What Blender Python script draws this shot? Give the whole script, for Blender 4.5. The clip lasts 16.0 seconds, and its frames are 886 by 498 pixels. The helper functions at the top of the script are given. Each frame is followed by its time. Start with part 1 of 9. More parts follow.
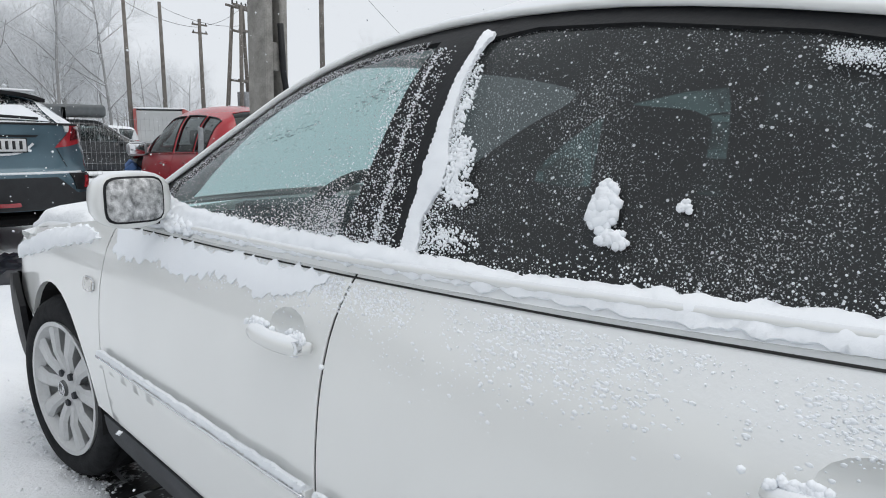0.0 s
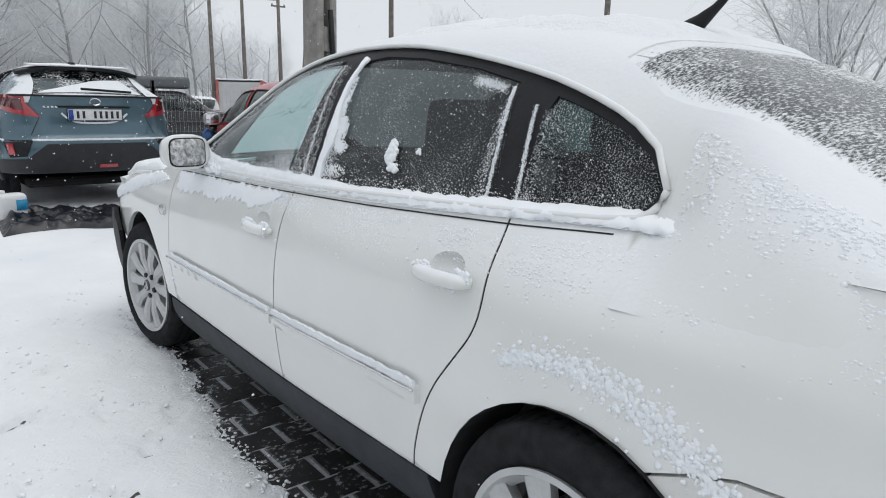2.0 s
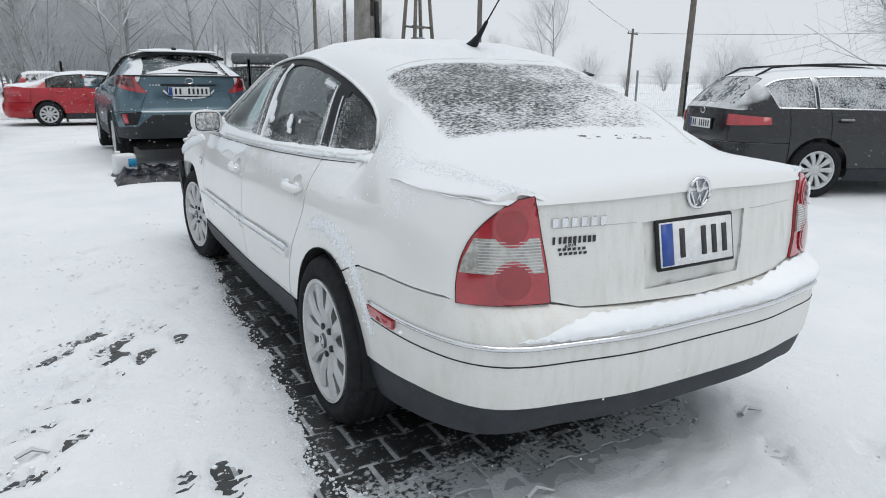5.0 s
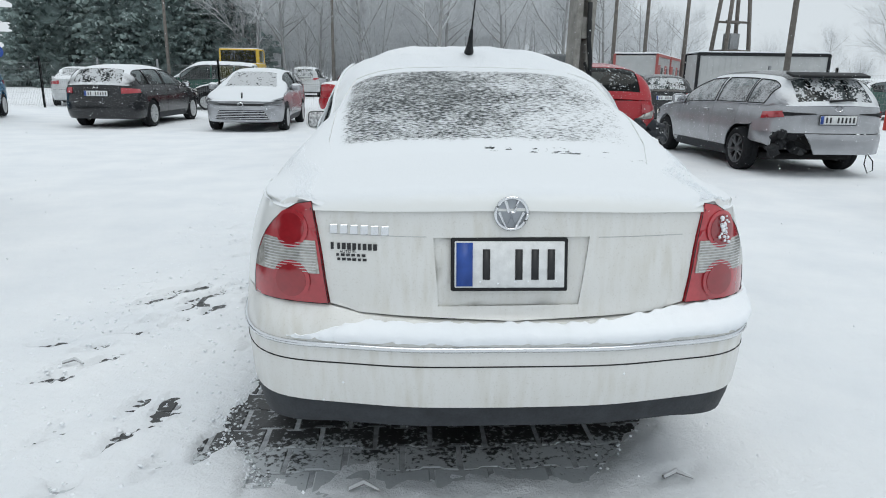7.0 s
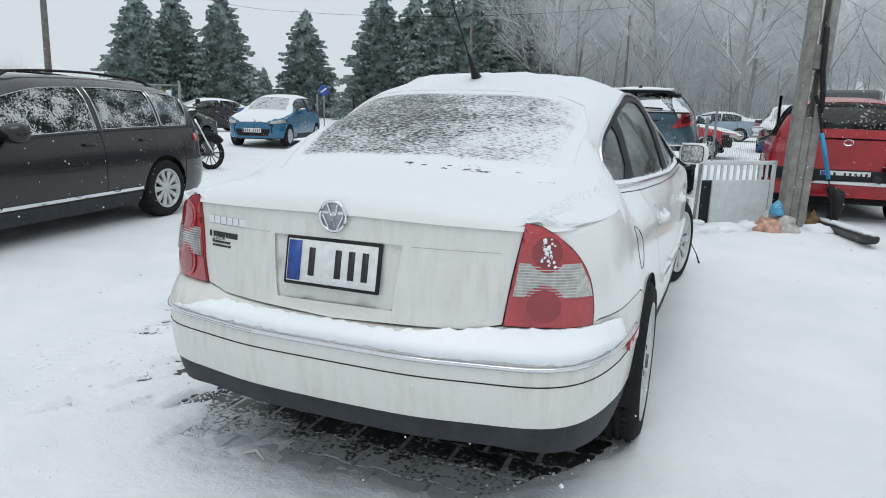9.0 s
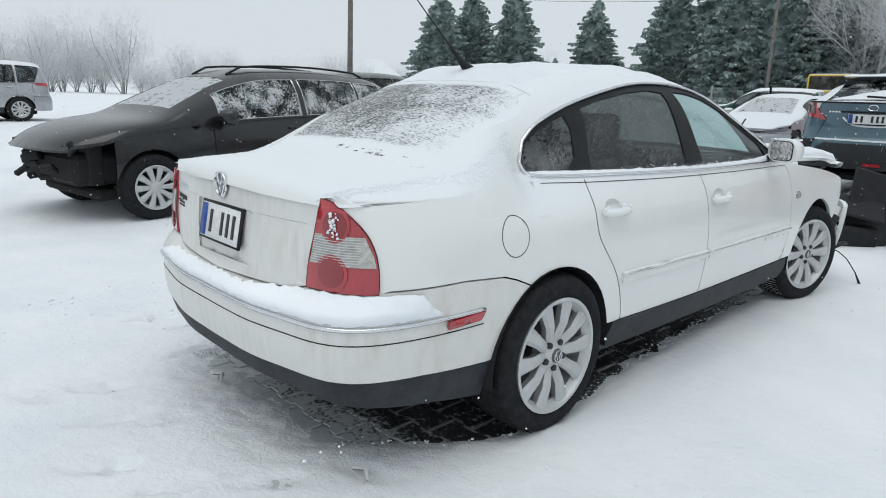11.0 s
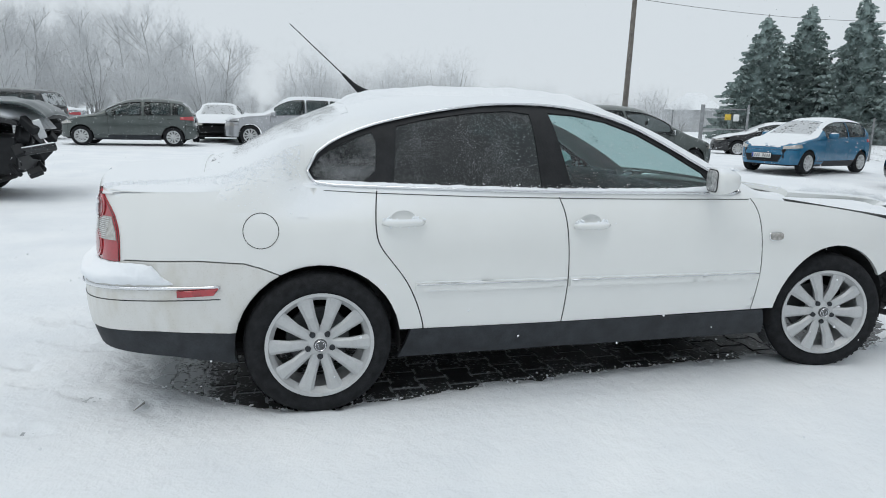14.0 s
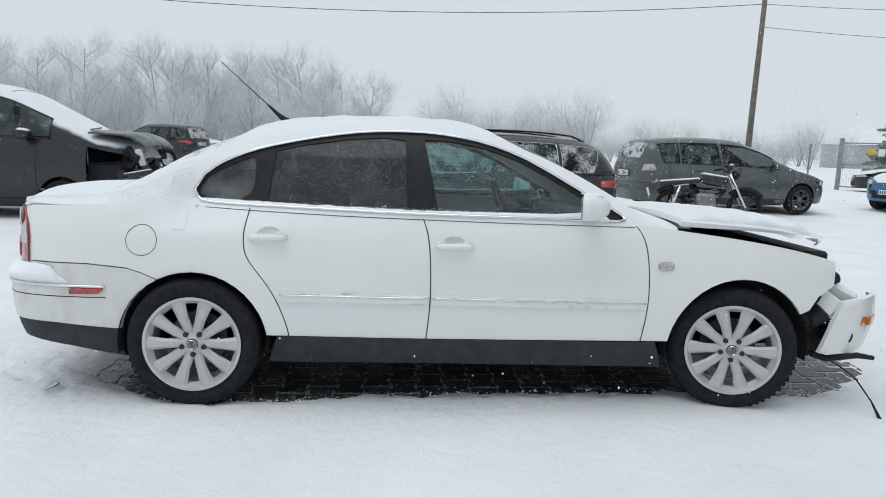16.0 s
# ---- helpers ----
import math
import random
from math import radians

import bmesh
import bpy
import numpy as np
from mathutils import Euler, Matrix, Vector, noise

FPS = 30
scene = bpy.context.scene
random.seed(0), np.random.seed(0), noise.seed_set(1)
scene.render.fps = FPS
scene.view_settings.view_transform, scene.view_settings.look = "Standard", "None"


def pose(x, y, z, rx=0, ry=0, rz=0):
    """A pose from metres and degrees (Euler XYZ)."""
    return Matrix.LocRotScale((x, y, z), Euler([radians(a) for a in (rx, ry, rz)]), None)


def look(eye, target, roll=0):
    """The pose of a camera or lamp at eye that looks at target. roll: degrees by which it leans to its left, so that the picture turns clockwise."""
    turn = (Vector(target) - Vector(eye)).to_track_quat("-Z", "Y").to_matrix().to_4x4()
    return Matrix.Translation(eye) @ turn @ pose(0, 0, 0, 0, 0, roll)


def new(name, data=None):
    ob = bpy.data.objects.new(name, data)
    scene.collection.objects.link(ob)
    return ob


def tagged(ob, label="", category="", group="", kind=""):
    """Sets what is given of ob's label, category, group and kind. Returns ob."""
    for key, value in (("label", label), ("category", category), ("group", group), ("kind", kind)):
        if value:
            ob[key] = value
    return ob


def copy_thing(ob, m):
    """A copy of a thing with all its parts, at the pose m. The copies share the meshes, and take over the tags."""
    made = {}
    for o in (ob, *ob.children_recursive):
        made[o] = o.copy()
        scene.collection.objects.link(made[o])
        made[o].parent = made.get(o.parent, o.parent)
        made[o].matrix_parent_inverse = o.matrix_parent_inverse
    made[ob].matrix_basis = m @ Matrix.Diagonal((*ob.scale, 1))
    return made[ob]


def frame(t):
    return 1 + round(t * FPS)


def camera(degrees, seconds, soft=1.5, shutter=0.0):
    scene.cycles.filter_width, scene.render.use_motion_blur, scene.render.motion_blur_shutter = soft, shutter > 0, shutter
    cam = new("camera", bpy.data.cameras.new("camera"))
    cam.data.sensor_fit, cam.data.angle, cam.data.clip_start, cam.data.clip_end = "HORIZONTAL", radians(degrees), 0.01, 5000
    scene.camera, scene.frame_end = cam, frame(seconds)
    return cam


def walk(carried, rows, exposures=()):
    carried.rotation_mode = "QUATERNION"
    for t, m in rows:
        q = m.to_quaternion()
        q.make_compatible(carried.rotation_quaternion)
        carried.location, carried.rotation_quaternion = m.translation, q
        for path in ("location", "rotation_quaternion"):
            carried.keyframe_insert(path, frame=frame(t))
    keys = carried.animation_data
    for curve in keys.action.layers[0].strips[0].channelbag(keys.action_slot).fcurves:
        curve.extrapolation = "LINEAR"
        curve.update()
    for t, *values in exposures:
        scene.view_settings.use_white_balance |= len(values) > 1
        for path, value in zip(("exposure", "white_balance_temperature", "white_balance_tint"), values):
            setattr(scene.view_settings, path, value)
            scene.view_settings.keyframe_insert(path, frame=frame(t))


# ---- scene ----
cam = camera(67.7, 16.0, 1.0)
PATH = [
    (0, (-1.431, 0.262, 1.159), (-0.041, 1.663, 0.833), 0.3),
    (0.5, (-1.509, 0.039, 1.166), (-0.179, 1.475, 0.759), 0.3),
    (1, (-1.585, -0.187, 1.196), (-0.271, 1.262, 0.778), 0.6),
    (1.5, (-1.607, -0.417, 1.18), (-0.323, 1.059, 0.763), 0.6),
    (2, (-1.663, -0.699, 1.184), (-0.444, 0.833, 0.773), 0.7),
    (2.5, (-1.709, -0.94, 1.186), (-0.527, 0.62, 0.778), 0.9),
    (3, (-1.697, -1.213, 1.177), (-0.534, 0.357, 0.754), 0.8),
    (3.5, (-1.692, -1.491, 1.178), (-0.548, 0.091, 0.747), 0.8),
    (4, (-1.745, -1.784, 1.19), (-0.624, -0.187, 0.752), 0.7),
    (4.2, (-1.752, -1.883, 1.206), (-0.644, -0.28, 0.757), 0.7),
    (6.3, (-0.798, -2.65, 1.31), (-0.396, -0.762, 0.786), 0.7),
    (6.5, (-0.642, -2.692, 1.315), (-0.346, -0.782, 0.8), 0.8),
    (7, (-0.3, -2.678, 1.314), (-0.183, -0.747, 0.806), 0.9),
    (7.5, (0.013, -2.708, 1.303), (-0.062, -0.768, 0.825), 1.0),
    (8, (0.351, -2.753, 1.31), (0.08, -0.82, 0.877), 1.2),
    (8.5, (0.706, -2.633, 1.288), (0.243, -0.734, 0.865), 1.2),
    (9, (1.005, -2.579, 1.271), (0.274, -0.765, 0.854), 1.4),
    (9.5, (1.353, -2.513, 1.282), (0.41, -0.799, 0.867), 1.6),
    (10, (1.685, -2.354, 1.298), (0.588, -0.742, 0.852), 1.7),
    (10.2, (1.8, -2.286, 1.293), (0.632, -0.727, 0.84), 1.6),
    (12.3, (2.918, -1.249, 1.322), (1.246, -0.258, 0.853), 1.7),
    (12.5, (2.983, -1.12, 1.312), (1.284, -0.175, 0.844), 1.7),
    (13, (3.165, -0.819, 1.303), (1.383, -0.028, 0.859), 1.5),
    (13.5, (3.406, -0.539, 1.301), (1.561, 0.112, 0.886), 1.6),
    (14, (3.571, -0.246, 1.293), (1.685, 0.293, 0.901), 1.6),
    (14.5, (3.762, 0.015, 1.285), (1.842, 0.437, 0.917), 1.6),
    (15, (3.921, 0.33, 1.292), (1.972, 0.638, 0.967), 1.7),
    (15.5, (3.914, 0.623, 1.292), (1.953, 0.865, 0.98), 1.7),
    (16, (3.969, 0.985, 1.291), (1.997, 1.116, 0.986), 1.8),
]
walk(cam, [(t, look(eye, target, roll)) for t, eye, target, roll in PATH],
     [(0, 0.17, 6600, 11), (1.5, 0.1, 6600, 11), (4.2, 0.06, 6600, 11), (6.3, 0.03, 6420, 7), (10.2, 0.0, 6420, 7), (12.3, 0.0, 6420, 7.5), (16, 0.0, 6420, 7.5)])

# ---- world and light: overcast winter noon ----
world = bpy.data.worlds.new("overcast_sky")
world.use_nodes = True
scene.world = world
wn, wl = world.node_tree.nodes, world.node_tree.links
sky = wn.new("ShaderNodeTexSky")
sky.sky_type, sky.sun_disc = "NISHITA", False
sky.sun_elevation, sky.sun_rotation = radians(32), radians(200)
cloud = wn.new("ShaderNodeMixRGB")
cloud.inputs[0].default_value = 0.985
cloud.inputs[2].default_value = (6.75, 7.2, 7.68, 1)
wl.new(sky.outputs[0], cloud.inputs[1])
wl.new(cloud.outputs[0], wn["Background"].inputs[0])
wn["Background"].inputs[1].default_value = 0.1
sun = new("sun", bpy.data.lights.new("sun", "SUN"))
sun.data.energy, sun.data.angle, sun.data.color = 1.0, radians(50), (1, 0.985, 0.96)
sun.matrix_world = look((3, -5, 22), (0, 0, 0))

# ---- materials ----
MATS = {}


def nodes_of(name):
    m = bpy.data.materials.new(name)
    m.use_nodes = True
    return m, m.node_tree.nodes, m.node_tree.links, m.node_tree.nodes["Principled BSDF"]


def noise_node(n, l, scale, detail=4, rough=0.55, coord="Object"):
    tc = n.new("ShaderNodeTexCoord")
    t = n.new("ShaderNodeTexNoise")
    t.inputs["Scale"].default_value, t.inputs["Detail"].default_value, t.inputs["Roughness"].default_value = scale, detail, rough
    l.new(tc.outputs[coord], t.inputs["Vector"])
    return t


def ramp(n, l, src, a, b, ca=(0, 0, 0, 1), cb=(1, 1, 1, 1)):
    r = n.new("ShaderNodeValToRGB")
    r.color_ramp.elements[0].position, r.color_ramp.elements[1].position = a, b
    r.color_ramp.elements[0].color, r.color_ramp.elements[1].color = ca, cb
    l.new(src, r.inputs[0])
    return r


def bump(n, l, b, src, strength, dist=0.01):
    k = n.new("ShaderNodeBump")
    k.inputs["Strength"].default_value, k.inputs["Distance"].default_value = strength, dist
    l.new(src, k.inputs["Height"])
    l.new(k.outputs[0], b.inputs["Normal"])


def plain(name, color, rough=0.5, metal=0.0, vary=0.15, scale=9.0, bumps=0.0, coat=0.0, coord="Object", spec=0.5):
    """A surface with two scales of tone, and fine relief where asked."""
    if name in MATS:
        return MATS[name]
    m, n, l, b = nodes_of(name)
    t1, t2 = noise_node(n, l, scale, coord=coord), noise_node(n, l, scale * 9, 3, coord=coord)
    lo = tuple(c * (1 - vary) for c in color) + (1,)
    hi = tuple(min(1, c * (1 + vary)) for c in color) + (1,)
    r = ramp(n, l, t1.outputs[0], 0.3, 0.7, lo, hi)
    mx = n.new("ShaderNodeMixRGB")
    mx.blend_type = "MULTIPLY"
    mx.inputs[0].default_value = min(1, vary * 1.5)
    l.new(r.outputs[0], mx.inputs[1])
    l.new(ramp(n, l, t2.outputs[0], 0.35, 0.6, (0.6, 0.6, 0.6, 1)).outputs[0], mx.inputs[2])
    l.new(mx.outputs[0], b.inputs["Base Color"])
    b.inputs["Roughness"].default_value, b.inputs["Metallic"].default_value = rough, metal
    b.inputs["Coat Weight"].default_value = coat
    b.inputs["Specular IOR Level"].default_value = spec
    if bumps:
        bump(n, l, b, t2.outputs[0], bumps)
    MATS[name] = m
    return m


SNOW = (0.75, 0.775, 0.80)


def snow_mat(name="snow", grain=80.0, relief=0.55, white=1.0):
    if name in MATS:
        return MATS[name]
    m, n, l, b = nodes_of(name)
    t1, t2 = noise_node(n, l, 1.4), noise_node(n, l, grain, 6, 0.7)
    r = ramp(n, l, t1.outputs[0], 0.3, 0.7, (0.75 * white, 0.78 * white, 0.815 * white, 1), (0.84 * white, 0.86 * white, 0.88 * white, 1))
    l.new(r.outputs[0], b.inputs["Base Color"])
    b.inputs["Roughness"].default_value = 0.75
    b.inputs["Specular IOR Level"].default_value = 0.25
    b.inputs["Subsurface Weight"].default_value = 0.0
    t3 = noise_node(n, l, grain * 0.2, 3)
    mul = n.new("ShaderNodeMath")
    mul.operation = "MULTIPLY_ADD"
    mul.inputs[1].default_value = 2.2
    l.new(t3.outputs[0], mul.inputs[0])
    l.new(t2.outputs[0], mul.inputs[2])
    bump(n, l, b, mul.outputs[0], relief, 0.012)
    MATS[name] = m
    return m


def snowy(name, color, rough=0.35, metal=0.0, cover=0.62, soft=0.12, coat=0.25, specks=0.62, vary=0.13):
    """Car paint or other dark surface on which snow has settled: thick where it faces up, specks elsewhere."""
    if name in MATS:
        return MATS[name]
    m, n, l, b = nodes_of(name)
    geo = n.new("ShaderNodeNewGeometry")
    sep = n.new("ShaderNodeSeparateXYZ")
    l.new(geo.outputs["Normal"], sep.inputs[0])
    t1, t2, t3 = noise_node(n, l, 6, 5), noise_node(n, l, 190, 2), noise_node(n, l, 3, 3)
    add = n.new("ShaderNodeMath")
    add.operation = "MULTIPLY_ADD"
    l.new(t1.outputs[0], add.inputs[0])
    add.inputs[1].default_value = 0.35
    l.new(sep.outputs[2], add.inputs[2])
    up = ramp(n, l, add.outputs[0], cover + 0.17 - soft, cover + 0.17 + soft)
    sp = ramp(n, l, t2.outputs[0], specks + 0.07, specks + 0.11)
    mx = n.new("ShaderNodeMath")
    mx.operation = "MAXIMUM"
    l.new(up.outputs[0], mx.inputs[0])
    spk = n.new("ShaderNodeMath")
    spk.operation = "MULTIPLY"
    spk.inputs[1].default_value = 0.75
    l.new(sp.outputs[0], spk.inputs[0])
    l.new(spk.outputs[0], mx.inputs[1])
    col = ramp(n, l, t3.outputs[0], 0.3, 0.7, tuple(c * (1 - vary) for c in color) + (1,), tuple(min(1, c * (1 + vary)) for c in color) + (1,))
    cm = n.new("ShaderNodeMixRGB")
    l.new(mx.outputs[0], cm.inputs[0])
    l.new(col.outputs[0], cm.inputs[1])
    cm.inputs[2].default_value = SNOW + (1,)
    l.new(cm.outputs[0], b.inputs["Base Color"])
    rr = n.new("ShaderNodeMapRange")
    rr.inputs["To Min"].default_value, rr.inputs["To Max"].default_value = rough, 0.8
    l.new(mx.outputs[0], rr.inputs["Value"])
    l.new(rr.outputs[0], b.inputs["Roughness"])
    b.inputs["Metallic"].default_value = metal
    ct = n.new("ShaderNodeMapRange")
    ct.inputs["To Min"].default_value, ct.inputs["To Max"].default_value = coat, 0.0
    l.new(mx.outputs[0], ct.inputs["Value"])
    l.new(ct.outputs[0], b.inputs["Coat Weight"])
    gr, gm = n.new("ShaderNodeMath"), noise_node(n, l, 90, 5, 0.65)
    gr.operation = "MULTIPLY_ADD"
    gr.inputs[1].default_value = 0.9
    l.new(gm.outputs[0], gr.inputs[0])
    l.new(mx.outputs[0], gr.inputs[2])
    hm = n.new("ShaderNodeMath")
    hm.operation = "MULTIPLY"
    l.new(gr.outputs[0], hm.inputs[0])
    l.new(mx.outputs[0], hm.inputs[1])
    bump(n, l, b, hm.outputs[0], 0.3, 0.006)
    MATS[name] = m
    return m


def glass_mat(name, tint=(0.5, 0.62, 0.6), clear=0.75, frost=0.56, fscale=130.0, band=0.0, stretch=(1, 1, 1), soft=0.06, thin=0.35, dots=0.0, film=0.0):
    """Car glass: clear tinted pane with a sheen, and snow grains stuck to it; frost is the share left bare."""
    if name in MATS:
        return MATS[name]
    m, n, l, b = nodes_of(name)
    n.remove(b)
    out = n["Material Output"]
    tr, gl, mix1 = n.new("ShaderNodeBsdfTransparent"), n.new("ShaderNodeBsdfGlossy"), n.new("ShaderNodeMixShader")
    tr.inputs[0].default_value = tuple(c * clear for c in tint) + (1,)
    gl.inputs[0].default_value, gl.inputs["Roughness"].default_value = (0.9, 0.95, 0.95, 1), 0.06
    fr = n.new("ShaderNodeFresnel")
    fr.inputs[0].default_value = 1.33
    l.new(fr.outputs[0], mix1.inputs[0])
    l.new(tr.outputs[0], mix1.inputs[1])
    l.new(gl.outputs[0], mix1.inputs[2])
    tc, mp = n.new("ShaderNodeTexCoord"), n.new("ShaderNodeMapping")
    mp.inputs["Scale"].default_value = stretch
    l.new(tc.outputs["Object"], mp.inputs[0])
    t1, t2 = n.new("ShaderNodeTexNoise"), n.new("ShaderNodeTexNoise")
    t1.inputs["Scale"].default_value, t1.inputs["Detail"].default_value = fscale, 3
    t2.inputs["Scale"].default_value, t2.inputs["Detail"].default_value = 5, 3
    l.new(mp.outputs[0], t1.inputs["Vector"])
    l.new(tc.outputs["Object"], t2.inputs["Vector"])
    ma = n.new("ShaderNodeMath")
    ma.operation = "MULTIPLY_ADD"
    l.new(t2.outputs[0], ma.inputs[0])
    ma.inputs[1].default_value = 0.3 + band
    l.new(t1.outputs[0], ma.inputs[2])
    k = frost + (0.3 + band) * 0.5
    rp = ramp(n, l, ma.outputs[0], k - soft, k + soft)
    if dots:
        # single flakes stuck to the pane
        vo, cs, ml, sm, mq = n.new("ShaderNodeTexVoronoi"), n.new("ShaderNodeSeparateColor"), n.new("ShaderNodeMath"), n.new("ShaderNodeMath"), n.new("ShaderNodeMath")
        vo.inputs["Scale"].default_value = dots
        l.new(tc.outputs["Object"], vo.inputs["Vector"])
        l.new(vo.outputs["Color"], cs.inputs[0])
        ml.operation, sm.operation, mq.operation = "POWER", "MULTIPLY_ADD", "MAXIMUM"
        l.new(cs.outputs[0], ml.inputs[0])
        ml.inputs[1].default_value = 5.0
        l.new(ml.outputs[0], sm.inputs[0])
        sm.inputs[1].default_value = 0.40
        neg = n.new("ShaderNodeMath")
        neg.operation = "MULTIPLY"
        neg.inputs[1].default_value = -1.0
        l.new(vo.outputs["Distance"], neg.inputs[0])
        l.new(neg.outputs[0], sm.inputs[2])
        spots_ = ramp(n, l, sm.outputs[0], 0.0, 0.06)
        l.new(rp.outputs[0], mq.inputs[0])
        l.new(spots_.outputs[0], mq.inputs[1])
        mf = n.new("ShaderNodeMath")
        mf.operation = "MAXIMUM"
        mf.inputs[1].default_value = film
        l.new(mq.outputs[0], mf.inputs[0])
        rp = mf
    dd, dt, df = n.new("ShaderNodeBsdfDiffuse"), n.new("ShaderNodeBsdfTranslucent"), n.new("ShaderNodeMixShader")
    dd.inputs[0].default_value = dt.inputs[0].default_value = SNOW + (1,)
    df.inputs[0].default_value = thin
    l.new(dd.outputs[0], df.inputs[1])
    l.new(dt.outputs[0], df.inputs[2])
    mix2 = n.new("ShaderNodeMixShader")
    l.new(rp.outputs[0], mix2.inputs[0])
    l.new(mix1.outputs[0], mix2.inputs[1])
    l.new(df.outputs[0], mix2.inputs[2])
    l.new(mix2.outputs[0], out.inputs[0])
    MATS[name] = m
    return m


def rear_screen_mat(name):
    """Dark rear glass under wind-drawn snow: fine streaks, closed snow towards its edges and foot, a few bare spots."""
    m, n, l, b = nodes_of(name)
    tc, sep = n.new("ShaderNodeTexCoord"), n.new("ShaderNodeSeparateXYZ")
    l.new(tc.outputs["Object"], sep.inputs[0])

    def tex(scale, stretch, detail=3):
        mp, t = n.new("ShaderNodeMapping"), n.new("ShaderNodeTexNoise")
        mp.inputs["Scale"].default_value = stretch
        mp.inputs["Rotation"].default_value = (0, 0, radians(-5))
        t.inputs["Scale"].default_value, t.inputs["Detail"].default_value, t.inputs["Roughness"].default_value = scale, detail, 0.62
        l.new(tc.outputs["Object"], mp.inputs[0])
        l.new(mp.outputs[0], t.inputs["Vector"])
        return t.outputs[0]

    def calc(op, x, y, z=None):
        k = n.new("ShaderNodeMath")
        k.operation = op
        for i, q in enumerate((x, y, z)):
            if q is None:
                continue
            if isinstance(q, (int, float)):
                k.inputs[i].default_value = q
            else:
                l.new(q, k.inputs[i])
        return k.outputs[0]

    def rise(src, a, c, lo, hi):
        k = n.new("ShaderNodeMapRange")
        k.interpolation_type = "SMOOTHSTEP"
        k.inputs["From Min"].default_value, k.inputs["From Max"].default_value = a, c
        k.inputs["To Min"].default_value, k.inputs["To Max"].default_value = lo, hi
        l.new(src, k.inputs["Value"])
        return k.outputs[0]

    fine, wide, spot = tex(180, (0.3, 1.4, 1.1), 5), tex(7, (0.7, 1, 1), 3), tex(26, (0.7, 1.3, 1), 3)
    x, y = sep.outputs[0], sep.outputs[1]
    k = calc("MULTIPLY_ADD", wide, 0.34, fine)
    k = calc("ADD", k, rise(x, -0.2, 0.55, -0.04, 0.10))
    k = calc("ADD", k, rise(calc("ABSOLUTE", x, 0), 0.49, 0.57, 0, 0.4))
    k = calc("ADD", k, rise(y, -0.33, -0.40, 0, 0.45))
    k = calc("ADD", k, rise(y, -0.1, -0.32, 0, 0.05))
    k = calc("ADD", k, rise(y, 0.11, 0.165, 0, 0.3))
    # bare spots in the drift at the foot
    foot = calc("MULTIPLY", calc("MULTIPLY", rise(y, -0.462, -0.44, 0, 1), rise(y, -0.38, -0.41, 0, 1)), rise(x, -0.15, 0.02, 0, 1))
    bare = calc("MULTIPLY", foot, rise(spot, 0.53, 0.58, 0, 1))
    k = calc("MULTIPLY_ADD", bare, -0.6, k)
    mask = ramp(n, l, k, 0.60, 0.76)
    cm = n.new("ShaderNodeMixRGB")
    l.new(mask.outputs[0], cm.inputs[0])
    cm.inputs[1].default_value, cm.inputs[2].default_value = (0.028, 0.036, 0.036, 1), SNOW + (1,)
    l.new(cm.outputs[0], b.inputs["Base Color"])
    rr = n.new("ShaderNodeMapRange")
    rr.inputs["To Min"].default_value, rr.inputs["To Max"].default_value = 0.12, 0.85
    l.new(mask.outputs[0], rr.inputs["Value"])
    l.new(rr.outputs[0], b.inputs["Roughness"])
    bump(n, l, b, mask.outputs[0], 0.5, 0.005)
    return m


RUBBER = plain("tyre_rubber", (0.021, 0.022, 0.024), 0.85, vary=0.3, scale=30, bumps=0.2, spec=0.12)
BLACK = plain("black_plastic", (0.016, 0.017, 0.019), 0.55, vary=0.25, scale=14, bumps=0.1, spec=0.25)
GREYPL = plain("grey_plastic", (0.034, 0.038, 0.044), 0.62, vary=0.25, scale=14, bumps=0.1, spec=0.3)
CHROME = plain("chrome", (0.75, 0.76, 0.78), 0.16, 1.0, vary=0.05)
ALLOY = plain("alloy", (0.52, 0.53, 0.535), 0.42, 0.3, vary=0.08, scale=12)
STEELW = plain("dark_wheel", (0.12, 0.125, 0.13), 0.45, 0.6, vary=0.3, scale=12)
CLOTH = plain("seat_cloth", (0.07, 0.072, 0.075), 0.9, vary=0.3, scale=25, bumps=0.2)
REDLENS = plain("red_lens", (0.40, 0.03, 0.04), 0.16, vary=0.2, scale=8, coat=1.0)
CLEARLENS = plain("clear_lens", (0.50, 0.49, 0.46), 0.15, 0.3, vary=0.35, scale=60, coat=1.0)
PLATEW = plain("plate_white", (0.72, 0.73, 0.73), 0.4, vary=0.1, scale=40)
PLATEB = plain("plate_blue", (0.02, 0.07, 0.32), 0.4, vary=0.15, scale=40)
INK = plain("plate_ink", (0.02, 0.02, 0.022), 0.5, vary=0.1, scale=40)
ASPHALT = plain("dark_gap", (0.012, 0.012, 0.013), 0.9, vary=0.3)
SNOWM = snow_mat()

# ---- mesh helpers ----
from mathutils.geometry import delaunay_2d_cdt


def mesh_ob(name, verts, faces, mat, parent=None, label="", smooth=False):
    me = bpy.data.meshes.new(name)
    me.from_pydata([tuple(map(float, v)) for v in verts], [], [tuple(map(int, f)) for f in faces])
    if smooth:
        me.polygons.foreach_set("use_smooth", [True] * len(me.polygons))
    if mat:
        me.materials.append(mat)
    ob = new(name, me)
    if parent is not None:
        ob.parent = parent
    if label:
        tagged(ob, label)
    return ob


